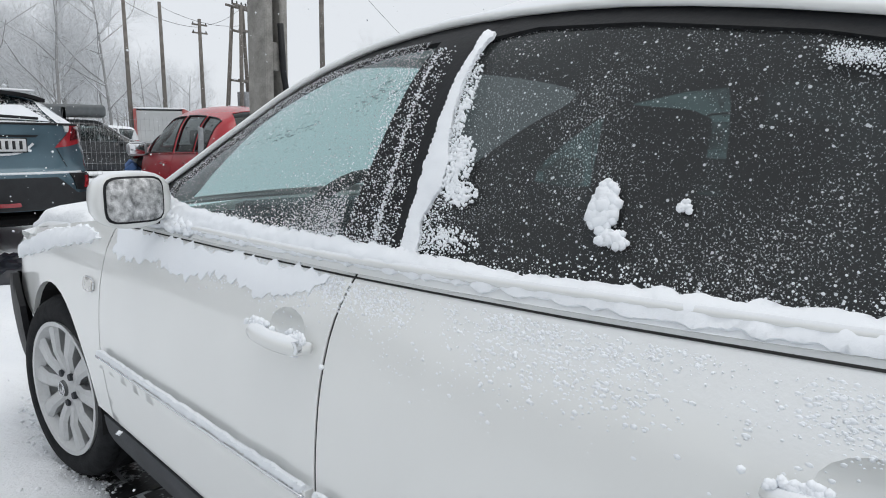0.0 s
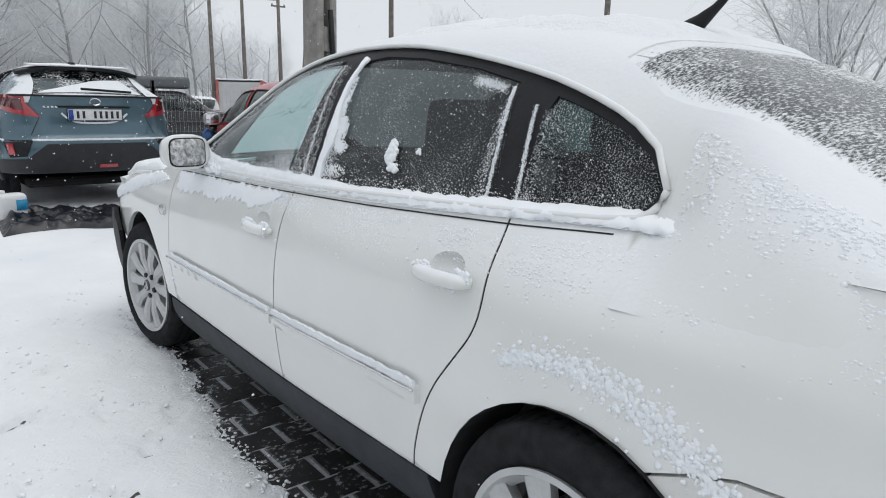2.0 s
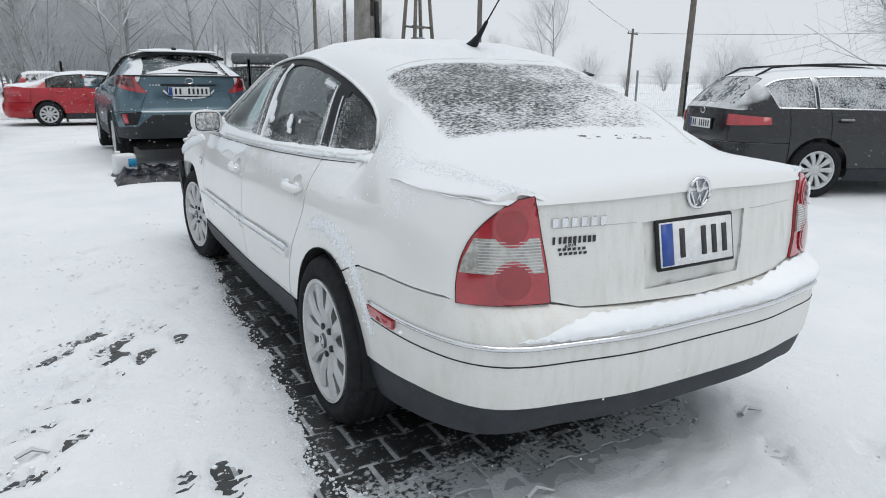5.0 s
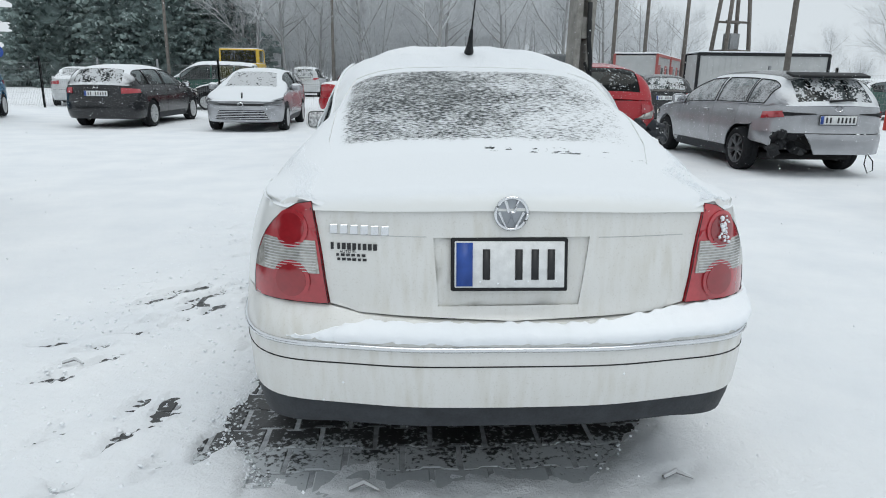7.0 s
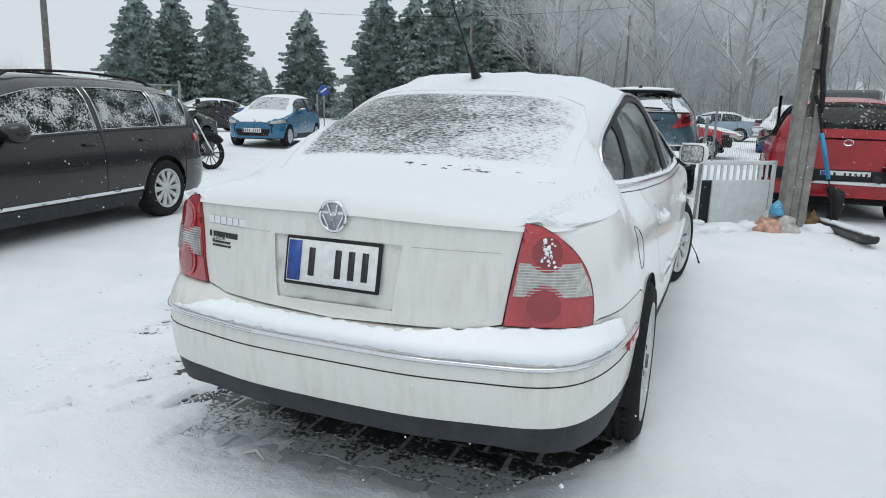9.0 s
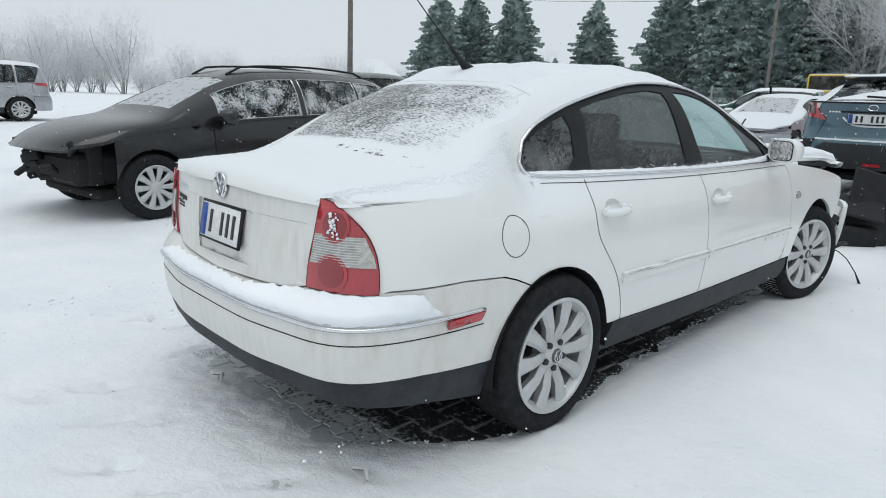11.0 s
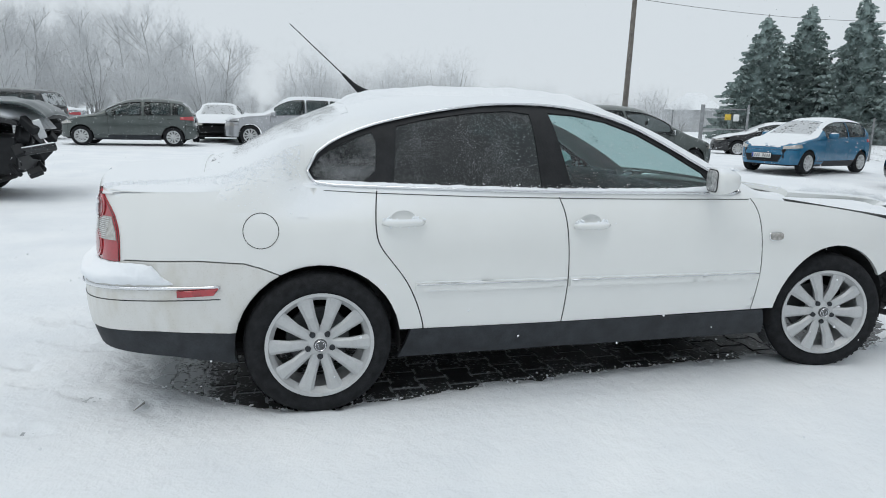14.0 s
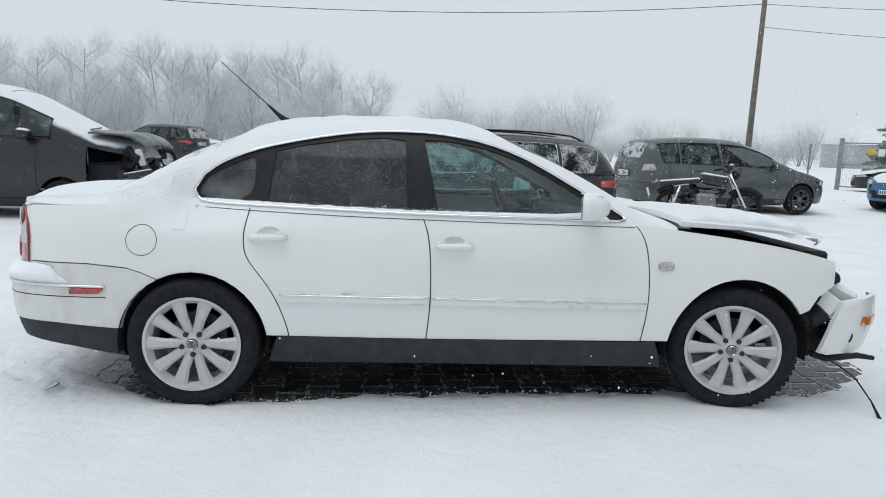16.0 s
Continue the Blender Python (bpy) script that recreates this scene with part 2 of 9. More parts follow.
def part(name, bm, mat, parent=None, label="", smooth=True):
    me = bpy.data.meshes.new(name)
    bm.normal_update()
    if smooth:
        for f in bm.faces:
            f.smooth = True
    bm.to_mesh(me)
    bm.free()
    me.materials.append(mat)
    ob = new(name, me)
    if parent is not None:
        ob.parent = parent
    if label:
        tagged(ob, label)
    return ob


def box_bm(size, at=(0, 0, 0), rot=None, bev=0.0, bm=None, seg=1):
    own = bmesh.new()
    bmesh.ops.create_cube(own, size=1)
    bmesh.ops.scale(own, vec=size, verts=own.verts)
    if bev:
        bmesh.ops.bevel(own, geom=own.edges[:], offset=bev, segments=seg, affect="EDGES", profile=0.6)
    m = Matrix.Translation(at) @ (rot.to_4x4() if rot is not None else Matrix())
    own.transform(m)
    if bm is None:
        return own
    tmp = bpy.data.meshes.new("t")
    own.to_mesh(tmp)
    bm.from_mesh(tmp)
    bpy.data.meshes.remove(tmp)
    own.free()
    return bm


def empty(name, at, label, category, group="", kind=""):
    ob = new(name)
    ob.empty_display_size = 0.2
    ob.matrix_world = at
    return tagged(ob, label, category, group, kind)


def tube(verts, faces, pts, radii, sides=5, caps=True):
    """Adds a tapered tube along pts to the lists."""
    base = len(verts)
    pts = [np.asarray(p, float) for p in pts]
    for i, p in enumerate(pts):
        d = pts[min(i + 1, len(pts) - 1)] - pts[max(i - 1, 0)]
        d = d / (np.linalg.norm(d) + 1e-9)
        a = np.cross(d, (0, 0, 1) if abs(d[2]) < 0.9 else (1, 0, 0))
        a /= np.linalg.norm(a) + 1e-9
        b = np.cross(d, a)
        for k in range(sides):
            q = 2 * math.pi * k / sides
            verts.append(p + radii[i] * (math.cos(q) * a + math.sin(q) * b))
    for i in range(len(pts) - 1):
        for k in range(sides):
            k2 = (k + 1) % sides
            faces.append((base + i * sides + k, base + i * sides + k2, base + (i + 1) * sides + k2, base + (i + 1) * sides + k))
    if not caps:
        return
    faces.append(tuple(base + k for k in range(sides))[::-1])
    faces.append(tuple(base + (len(pts) - 1) * sides + k for k in range(sides)))


def lathe(profile, seg, axis_x=0.0):
    """Verts and faces of a profile [(radius, x)] turned about the x axis, closed ring."""
    v, f, n = [], [], len(profile)
    for i in range(seg):
        a = 2 * math.pi * i / seg
        for r, x in profile:
            v.append((x + axis_x, r * math.sin(a), r * math.cos(a)))
    for i in range(seg):
        j = (i + 1) % seg
        for k in range(n - 1):
            f.append((i * n + k, i * n + k + 1, j * n + k + 1, j * n + k))
    return v, f


def pchip(pts):
    """A monotone smooth curve through (t, value) pairs."""
    x = np.array([p[0] for p in pts], float)
    y = np.array([p[1] for p in pts], float)
    h = np.diff(x)
    d = np.diff(y) / h
    m = np.zeros(len(x))
    for i in range(1, len(x) - 1):
        if d[i - 1] * d[i] > 0:
            w1, w2 = 2 * h[i] + h[i - 1], h[i] + 2 * h[i - 1]
            m[i] = (w1 + w2) / (w1 / d[i - 1] + w2 / d[i])
    m[0], m[-1] = d[0], d[-1]

    def f(t):
        t = np.clip(np.asarray(t, float), x[0], x[-1])
        i = np.clip(np.searchsorted(x, t) - 1, 0, len(h) - 1)
        s = (t - x[i]) / h[i]
        return ((1 + 2 * s) * (1 - s) ** 2 * y[i] + s * (1 - s) ** 2 * h[i] * m[i] + s * s * (3 - 2 * s) * y[i + 1] + s * s * (s - 1) * h[i] * m[i + 1])
    return f


def inside(poly, pts):
    poly, pts = np.asarray(poly, float), np.asarray(pts, float)
    x, y = pts[:, 0], pts[:, 1]
    res = np.zeros(len(pts), bool)
    x1, y1 = poly[:, 0], poly[:, 1]
    x2, y2 = np.roll(x1, -1), np.roll(y1, -1)
    for a, b, c, d in zip(x1, y1, x2, y2):
        hit = (b > y) != (d > y)
        with np.errstate(divide="ignore", invalid="ignore"):
            res ^= hit & (x < (c - a) * (y - b) / (d - b + 1e-12) + a)
    return res


def resample(poly, step):
    out, n = [], len(poly)
    for i in range(n):
        a, b = np.array(poly[i], float), np.array(poly[(i + 1) % n], float)
        k = max(1, int(np.ceil(np.linalg.norm(b - a) / step)))
        out += [tuple(a + (b - a) * j / k) for j in range(k)]
    return out


def patch(name, outline, surf, step, mat, parent, holes=(), thick=0.012, off=0.0, label="", flip=False, scale=(1, 1)):
    """A curved panel: the outline lies in the surface's own two coordinates, surf(u, v, off) lays it into space. The rim is turned in by thick."""
    sc = np.array(scale, float)
    outs = [np.array(resample(np.array(p) * sc, step)) for p in (outline, *holes)]
    lo, hi = outs[0].min(0), outs[0].max(0)
    gx = np.arange(lo[0] + step * 0.5, hi[0], step)
    gy = np.arange(lo[1] + step * 0.5, hi[1], step)
    g = np.array([(a + (0.25 * step if j % 2 else -0.25 * step), b) for j, b in enumerate(gy) for a in gx]) if len(gx) and len(gy) else np.zeros((0, 2))
    if len(g):
        keep = inside(outs[0], g)
        allb = np.concatenate(outs)
        near = np.array([((allb - q) ** 2).sum(1).min() < (0.45 * step) ** 2 for q in g])
        g = g[keep & ~near]
    pts, edges, at = [], [], 0
    for o in outs:
        pts += [Vector(p) for p in o]
        edges += [(at + i, at + (i + 1) % len(o)) for i in range(len(o))]
        at += len(o)
    pts += [Vector(p) for p in g]
    v2, _, tris, *_ = delaunay_2d_cdt(pts, edges, [], 0, 1e-6)
    v2 = np.array([(p[0], p[1]) for p in v2])
    tris = np.array([t for t in tris if len(t) == 3])
    cen = v2[tris].mean(1)
    ok = inside(outs[0], cen)
    for o in outs[1:]:
        ok &= ~inside(o, cen)
    tris = tris[ok]
    if not len(tris):
        return None
    used = np.unique(tris)
    remap = -np.ones(len(v2), int)
    remap[used] = np.arange(len(used))
    tris, v2 = remap[tris], v2[used] / sc
    p3 = surf(v2[:, 0], v2[:, 1], off)
    ea = {}
    for t in tris:
        for i in range(3):
            a, b = int(t[i]), int(t[(i + 1) % 3])
            if (b, a) in ea:
                del ea[(b, a)]
            else:
                ea[(a, b)] = 1
    verts, faces = [tuple(p) for p in p3], [tuple(t) for t in tris]
    nsm = len(faces)
    if thick:
        inn = surf(v2[:, 0], v2[:, 1], off - thick)
        idx = {}
        for a, b in ea:
            for q in (a, b):
                if q not in idx:
                    idx[q] = len(verts)
                    verts += [tuple(p3[q]), tuple(inn[q])]
            faces.append((idx[b], idx[a], idx[a] + 1, idx[b] + 1))
    if flip:
        faces = [f[::-1] for f in faces]
    ob = mesh_ob(name, verts, faces, mat, parent, label)
    ob.data.polygons.foreach_set("use_smooth", [i < nsm for i in range(len(faces))])
    return ob


def circle(cx, cy, r, n=28, a0=0.0, a1=360.0):
    full = abs(a1 - a0) > 359
    k = n if full else n + 1
    return [(cx + r * math.cos(radians(a0 + (a1 - a0) * i / n)), cy + r * math.sin(radians(a0 + (a1 - a0) * i / n))) for i in range(k)]

# ---- cars ----


class Shell:
    """The skin of a car: origin under the middle of the rear axle, nose to +y. low() is the flank, round the plan from the tail to the nose; up() all above the belt."""

    def __init__(self, sp):
        self.soft = sp.get("soft_tail")
        self.N = sp.get("boxy", 4.5)
        self.waist, self.tuck = pchip(sp.get("waist", [(-9, 0), (9, 0)])), pchip(sp.get("tuck", [(-9, 0), (9, 0)]))
        hs, n = pchip(sp["half"]), sp.get("corner", (4.0, 2.8))
        y0, yr, y1, yf = sp["tail"][0], sp["tail"][1], sp["nose"][0], sp["nose"][1]
        a = np.radians(np.linspace(0, 90, 50))

        def quarter(k, w, at, depth, sign):
            r = (np.cos(a) ** k + np.sin(a) ** k) ** (-1 / k)
            return np.c_[w * r * np.sin(a), at + sign * depth * r * np.cos(a)]
        rear = quarter(n[0], float(hs(y0)), y0, y0 - yr, -1)
        rear[:, 1] += sp.get("tail_dip", 0.0) * np.exp(-((rear[:, 0] - 0.5) / 0.17) ** 2)
        front = quarter(n[1], float(hs(y1)), y1, yf - y1, 1)[::-1]
        ys = np.linspace(y0, y1, 60)[1:-1]
        c = np.concatenate([rear, np.c_[hs(ys), ys], front])
        s = np.r_[0, np.cumsum(np.linalg.norm(np.diff(c, axis=0), axis=1))]
        side = (c[:, 0] > 0.5 * c[:, 0].max())
        self.s = s - np.interp(0, c[side, 1], s[side])
        self.c, self.smin, self.smax = c, self.s[0], self.s[-1]
        t = np.gradient(c, self.s, axis=0)
        nn = np.c_[t[:, 1], -t[:, 0]]
        nn[0], nn[-1] = (0, -1), (0, 1)
        self.n = nn / np.linalg.norm(nn, axis=1)[:, None]
        self.ds, self.dr, self.df = pchip(sp["dside"]), pchip(sp["drear"]), pchip(sp["dfront"])
        self.belt = pchip(sp["belt"])
        self.lean = pchip(sp["lean"])
        pf = np.array(sp["prof"], float)
        k = np.r_[0, np.cumsum(np.linalg.norm(np.diff(pf, axis=0), axis=1))]
        fy, fz, uu = pchip(list(zip(k, pf[:, 0]))), pchip(list(zip(k, pf[:, 1]))), np.linspace(0, k[-1], 500)
        self.u, self.py, self.pz = uu, np.maximum.accumulate(fy(uu)) + np.arange(500) * 1e-7, fz(uu)
        w = self.low(self.s, self.belt(self.c[:, 1]))
        i0, i1 = np.argmin(w[:, 1]), np.argmax(w[:, 1])
        w = w[i0:i1 + 1]
        wy = np.maximum.accumulate(w[:, 1]) + np.arange(len(w)) * 1e-9
        half = int(np.argmax(w[:, 0]))
        # sections near the ends bow along the plan's outline, so that tail and nose close smoothly
        back = np.nonzero(np.diff(w[:half + 1, 0]) < -1e-4)[0]
        first = int(back[0]) if len(back) else half
        self.bow_r = (w[:first + 1, 0], w[:first + 1, 1] - w[0, 1])
        self.bow_f = (w[half:, 0][::-1], w[half:, 1][::-1] - w[-1, 1])
        y, lr, lf = self.py, 0.55, 0.75
        dr, df = np.clip(y - w[0, 1], 4e-4, None), np.clip(w[-1, 1] - y, 4e-4, None)
        self.kr, self.kf = np.clip(1 - (dr / lr) ** 0.8, 0, 1), np.clip(1 - (df / lf) ** 0.8, 0, 1)
        end = np.where(dr < lr, w[0, 1] + dr ** 0.2 * lr ** 0.8, np.where(df < lf, w[-1, 1] - df ** 0.2 * lf ** 0.8, y))
        self.pw = np.interp(end, wy, w[:, 0])
        self.wy, self.wx = wy, w[:, 0]

    def low(self, s, z, off=0.0, side=1):
        s, z = np.asarray(s, float), np.asarray(z, float)
        cx, cy = np.interp(s, self.s, self.c[:, 0]), np.interp(s, self.s, self.c[:, 1])
        nx, ny = np.interp(s, self.s, self.n[:, 0]), np.interp(s, self.s, self.n[:, 1])
        wr, wf = np.where(ny < 0, ny * ny, 0), np.where(ny > 0, ny * ny, 0)
        d = (1 - wr - wf) * self.ds(z) + wr * self.dr(z) + wf * self.df(z) - off
        t = np.clip((z - 0.84) / 0.15, 0, 1)
        d = d + (1 - wr - wf) * self.waist(cy) * t * t * (3 - 2 * t)
        return np.stack([(cx - nx * d) * side, cy - ny * d, z + 0 * s], -1)

    def right(self, s, z, off=0.0):
        return self.low(s, z, off, 1)

    def left(self, s, z, off=0.0):
        return self.low(s, z, off, -1)

    def tail(self, q, z, off=0.0):
        p = self.low(self.smin + np.abs(q), z, off)
        p[..., 0] *= np.where(np.asarray(q) < 0, -1, 1)
        return p

    def nose(self, q, z, off=0.0):
        p = self.low(self.smax - np.abs(q), z, off)
        p[..., 0] *= np.where(np.asarray(q) < 0, -1, 1)
        return p

    def s_of(self, y):
        side = self.c[:, 0] > 0.6 * self.c[:, 0].max()
        return np.interp(y, self.c[side, 1], self.s[side])

    def u_of(self, y):
        return np.interp(y, self.py, self.u)

    def power(self, y):
        """How boxy the section is; softer over a rounded boot."""
        if not self.soft:
            return self.N
        t = np.clip((np.asarray(y, float) - self.soft[0]) / (self.soft[1] - self.soft[0]), 0, 1)
        return self.soft[2] + (self.N - self.soft[2]) * t * t * (3 - 2 * t)

    def edge(self, y):
        """How steeply the section leaves the belt; over a rounded boot it leans in at once."""
        if not self.soft:
            return self.N
        t = np.clip((np.asarray(y, float) - self.soft[0]) / (self.soft[1] - self.soft[0]), 0, 1)
        return 1.45 + (self.N - 1.45) * t * t * (3 - 2 * t)

    def base_up(self, u, a):
        y, zc, w = np.interp(u, self.u, self.py), np.interp(u, self.u, self.pz), np.interp(u, self.u, self.pw)
        zb, ln = self.belt(y), self.lean(y)
        co, si = np.abs(np.cos(a)), np.abs(np.sin(a))
        pw_ = self.power(y)
        r = (co ** pw_ + si ** pw_) ** (-1 / pw_)
        ze = r * si
        xe = (1 - np.clip(ze, 0, 1) ** self.edge(y)) ** (1 / pw_)
        x = w * (1 - ln * ze) * xe
        yy = y + np.interp(u, self.u, self.kr) * np.interp(x, *self.bow_r) + np.interp(u, self.u, self.kf) * np.interp(x, *self.bow_f)
        zb = zb + (1 - ze) * (self.belt(yy) - zb)
        h = np.maximum(zc - zb, 0.002)
        t = np.clip(h * ze / 0.035, 0, 1)
        x = x - self.tuck(y) * t * t * (3 - 2 * t) * np.clip(x / 0.45, 0, 1) ** 2
        return np.stack([x * np.sign(np.cos(a)), yy, zb + h * ze - 0.02 * ze * xe ** 2], -1)

    def up(self, u, a, off=0.0):
        u, a = np.asarray(u, float), np.asarray(a, float)
        p = self.base_up(u, a)
        if np.any(off):
            e = 2e-3
            n = np.cross(self.base_up(u + e, a) - self.base_up(u - e, a), self.base_up(u, a + e) - self.base_up(u, a - e))
            n /= np.linalg.norm(n, axis=-1, keepdims=True) + 1e-12
            p = p + n * np.asarray(off)[..., None] if np.ndim(off) else p + n * off
        return p

    def top_at(self, y):
        return float(np.interp(y, self.py, self.pz))

    def ang(self, y, z):
        """The angle at which up() has the height z, right side."""
        h = max(self.top_at(y) - float(self.belt(y)), 0.01)
        ze = min(max((z - float(self.belt(y))) / h, 0.0), 0.995)
        n_ = float(self.power(y))
        return math.atan2(ze, (1 - ze ** n_) ** (1 / n_))

    def ang_x(self, y, x):
        a = np.linspace(math.pi / 2, 0.02, 200)
        xs = self.base_up(np.full(200, self.u_of(y)), a)[:, 0]
        return float(np.interp(abs(x), xs, a))

    def win(self, outline, mirror=False):
        """A side window's outline in (y, z) turned into up()'s own coordinates."""
        o = [(float(self.u_of(y)), self.ang(y, z)) for y, z in resample(outline, 0.05)]
        return [(u, math.pi - a) for u, a in o] if mirror else o

    def screen(self, outline):
        """A front or rear screen's outline in (x, y) turned into up()'s own coordinates."""
        return [(float(self.u_of(y)), self.ang_x(y, x) if x >= 0 else math.pi - self.ang_x(y, x)) for x, y in resample(outline, 0.05)]


WHEELS = {}


def wheel_meshes(key, r, width, rim_r, spokes, twin, mat, detail):
    if key in WHEELS:
        return WHEELS[key]
    seg = 56 if detail else 28
    h = width / 2
    prof = [(rim_r - 0.012, -h + 0.02), (rim_r + 0.006, -h + 0.006), (rim_r + 0.03, -h - 0.004), (r - 0.035, -h - 0.004), (r - 0.012, -h + 0.012), (r - 0.002, -h + 0.035)]
    ribs = []
    for k in range(4 if detail else 1):
        x0 = -h + 0.035 + (k + 0.5) * (width - 0.07) / (4 if detail else 1)
        ribs += [(r, x0 - 0.012), (r - 0.008, x0 - 0.004), (r - 0.008, x0 + 0.004), (r, x0 + 0.012)]
    prof += ribs + [(rr, -x) for rr, x in prof[::-1]]
    v, f = lathe(prof, seg)
    tyre = bpy.data.meshes.new("tyre")
    tyre.from_pydata(v, [], f)
    if detail:
        # tread blocks cut across the shoulder
        vv, ff = [], []
        for i in range(60):
            a = 2 * math.pi * i / 60
            for sx in (-1, 1):
                b = len(vv)
                for dx, dr, da in ((0.0, 0.0025, 0), (0.03, 0.0025, 0), (0.03, 0.0025, 0.05), (0.0, 0.0025, 0.05)):
                    q, rr = a + da, r - (0.004 if dx == 0 else 0.0) + dr
                    vv.append((sx * (h - 0.02 - dx), rr * math.sin(q), rr * math.cos(q)))
                ff.append((b, b + 1, b + 2, b + 3) if sx < 0 else (b + 3, b + 2, b + 1, b))
        k = len(v)
        tyre.clear_geometry()
        tyre.from_pydata(v + vv, [], f + [tuple(k + i for i in q) for q in ff])
    tyre.polygons.foreach_set("use_smooth", [True] * len(tyre.polygons))
    tyre.materials.append(RUBBER)
    # rim: barrel, lip, spokes, hub, outer face towards +x
    pr = [(rim_r - 0.02, -h + 0.03), (rim_r - 0.03, 0.0), (rim_r - 0.022, h - 0.03), (rim_r + 0.004, h - 0.008), (rim_r + 0.006, h + 0.002), (rim_r - 0.008, h + 0.002), (rim_r - 0.016, h - 0.012), (rim_r - 0.03, h - 0.03)]
    rv, rf = lathe(pr, seg)
    bm = bmesh.new()
    tmp = bpy.data.meshes.new("t")
    tmp.from_pydata(rv, [], rf)
    bm.from_mesh(tmp)
    bpy.data.meshes.remove(tmp)
    for i in range(spokes):
        a = 2 * math.pi * (i + 0.5) / spokes
        for da in ((-twin, twin) if twin else (0,)):
            # tapered bar from the hub to the lip
            r0, r1, w0, w1 = 0.045, rim_r - 0.012, 0.044 if not twin else 0.022, 0.072 if not twin else 0.026
            w0, w1 = w0 * 10 / max(spokes, 7), w1 * 10 / max(spokes, 7)
            vs = []
            for rr, w, x in ((r0, w0, h - 0.03), (0.5 * (r0 + r1), 0.5 * (w0 + w1) * 0.85, h - 0.012), (r1, w1, h - 0.016)):
                for sw, dx in ((-1, 0), (-0.55, 0.010), (0.55, 0.010), (1, 0), (0.7, -0.03), (-0.7, -0.03)):
                    t = sw * w / 2
                    ang = a + da * (0.3 if rr == r0 else 1)
                    vs.append(bm.verts.new((x + dx, rr * math.sin(ang) + t * math.cos(ang), rr * math.cos(ang) - t * math.sin(ang))))
            for k in range(2):
                for j in range(6):
                    bm.faces.new((vs[k * 6 + j], vs[k * 6 + (j + 1) % 6], vs[k * 6 + 6 + (j + 1) % 6], vs[k * 6 + 6 + j]))
    hv, hf = lathe([(0.0, h - 0.004), (0.028, h - 0.005), (0.034, h - 0.010), (0.06, h - 0.022), (0.07, h - 0.03), (0.072, h - 0.07)], 24)
    tmp = bpy.data.meshes.new("t")
    tmp.from_pydata(hv, [], hf)
    bm.from_mesh(tmp)
    bpy.data.meshes.remove(tmp)
    bmesh.ops.recalc_face_normals(bm, faces=bm.faces[:])
    rim = bpy.data.meshes.new("rim")
    for fc in bm.faces:
        fc.smooth = False
    bm.to_mesh(rim)
    bm.free()
    rim.materials.append(mat)
    dv, df = lathe([(0.0, -0.01), (0.135, -0.01), (0.14, -0.014), (0.14, -0.034), (0.0, -0.04)], 24)
    disc = bpy.data.meshes.new("brake_disc")
    disc.from_pydata(dv, [], df)
    disc.materials.append(STEELW)
    WHEELS[key] = (tyre, rim, disc)
    return WHEELS[key]


def add_wheel(parent, key, x, y, r, width, rim_r, spokes, twin, mat, detail=False, steer=0.0, cap=None):
    tyre, rim, disc = wheel_meshes(key, r, width, rim_r, spokes, twin, mat, detail)
    w = new("wheel")
    w.empty_display_size = 0.1
    w.parent = parent
    w.matrix_local = pose(x, y, r, 0, 0, steer + (0 if x > 0 else 180))
    for nm, me in (("tyre", tyre), ("rim", rim), ("brake_disc", disc)):
        o = new(nm, me)
        o.parent = w
    if cap:
        cap(w, width / 2)
    return w


def shape_seat(parent, x, y, z, mat=CLOTH):
    bm = box_bm((0.5, 0.5, 0.16), (0, 0, 0.08), bev=0.05, seg=2)
    box_bm((0.48, 0.13, 0.6), (0, -0.3, 0.42), Euler((radians(14), 0, 0)).to_matrix(), 0.05, bm, 2)
    box_bm((0.26, 0.09, 0.17), (0, -0.40, 0.80), Euler((radians(10), 0, 0)).to_matrix(), 0.035, bm, 2)
    o = part("seat", bm, mat, parent)
    o.location = (x, y, z)
    return o


def plate(parent, at, size, bars, blue=True, lean=0.0, frame_mat=BLACK, face=PLATEW):
    """A number plate: frame, white face, blue band and plain bars for its characters. Faces -y."""
    bm = box_bm((size[0] + 0.02, 0.012, size[1] + 0.02), bev=0.004)
    fr = part("number_plate", bm, frame_mat, parent, "white number plate with plain bars")
    fr.matrix_local = at @ pose(0, 0, 0, lean)
    f = part("plate_face", box_bm((size[0], 0.006, size[1]), (0, -0.006, 0), bev=0.002), face, fr)
    if blue:
        part("blue_band", box_bm((0.045, 0.003, size[1] - 0.008), (-size[0] / 2 + 0.027, -0.0095, 0)), PLATEB, fr)
    x0 = -size[0] / 2 + 0.065
    wid = (size[0] - 0.08) / max(1, len(bars))
    for i, bch in enumerate(bars):
        if bch:
            part("plate_bar", box_bm((wid * 0.45, 0.003, size[1] * 0.66), (x0 + wid * (i + 0.5), -0.0095, 0)), INK, fr)
    return fr


def junk(parent, seed, count, lo, hi, mat, name="broken_piece", size=0.2):
    """Torn bits of bodywork, each a part, strewn in a box."""
    rj = random.Random(seed)
    for k in range(count):
        at = [lo[i] + (hi[i] - lo[i]) * rj.random() for i in range(3)]
        bm = box_bm((0.06 + size * rj.random(), 0.05 + 0.6 * size * rj.random(), 0.02 + 0.6 * size * rj.random()), at, Euler((rj.random(), rj.random(), rj.random())).to_matrix(), 0.012)
        part(name, bm, mat, parent, smooth=False)


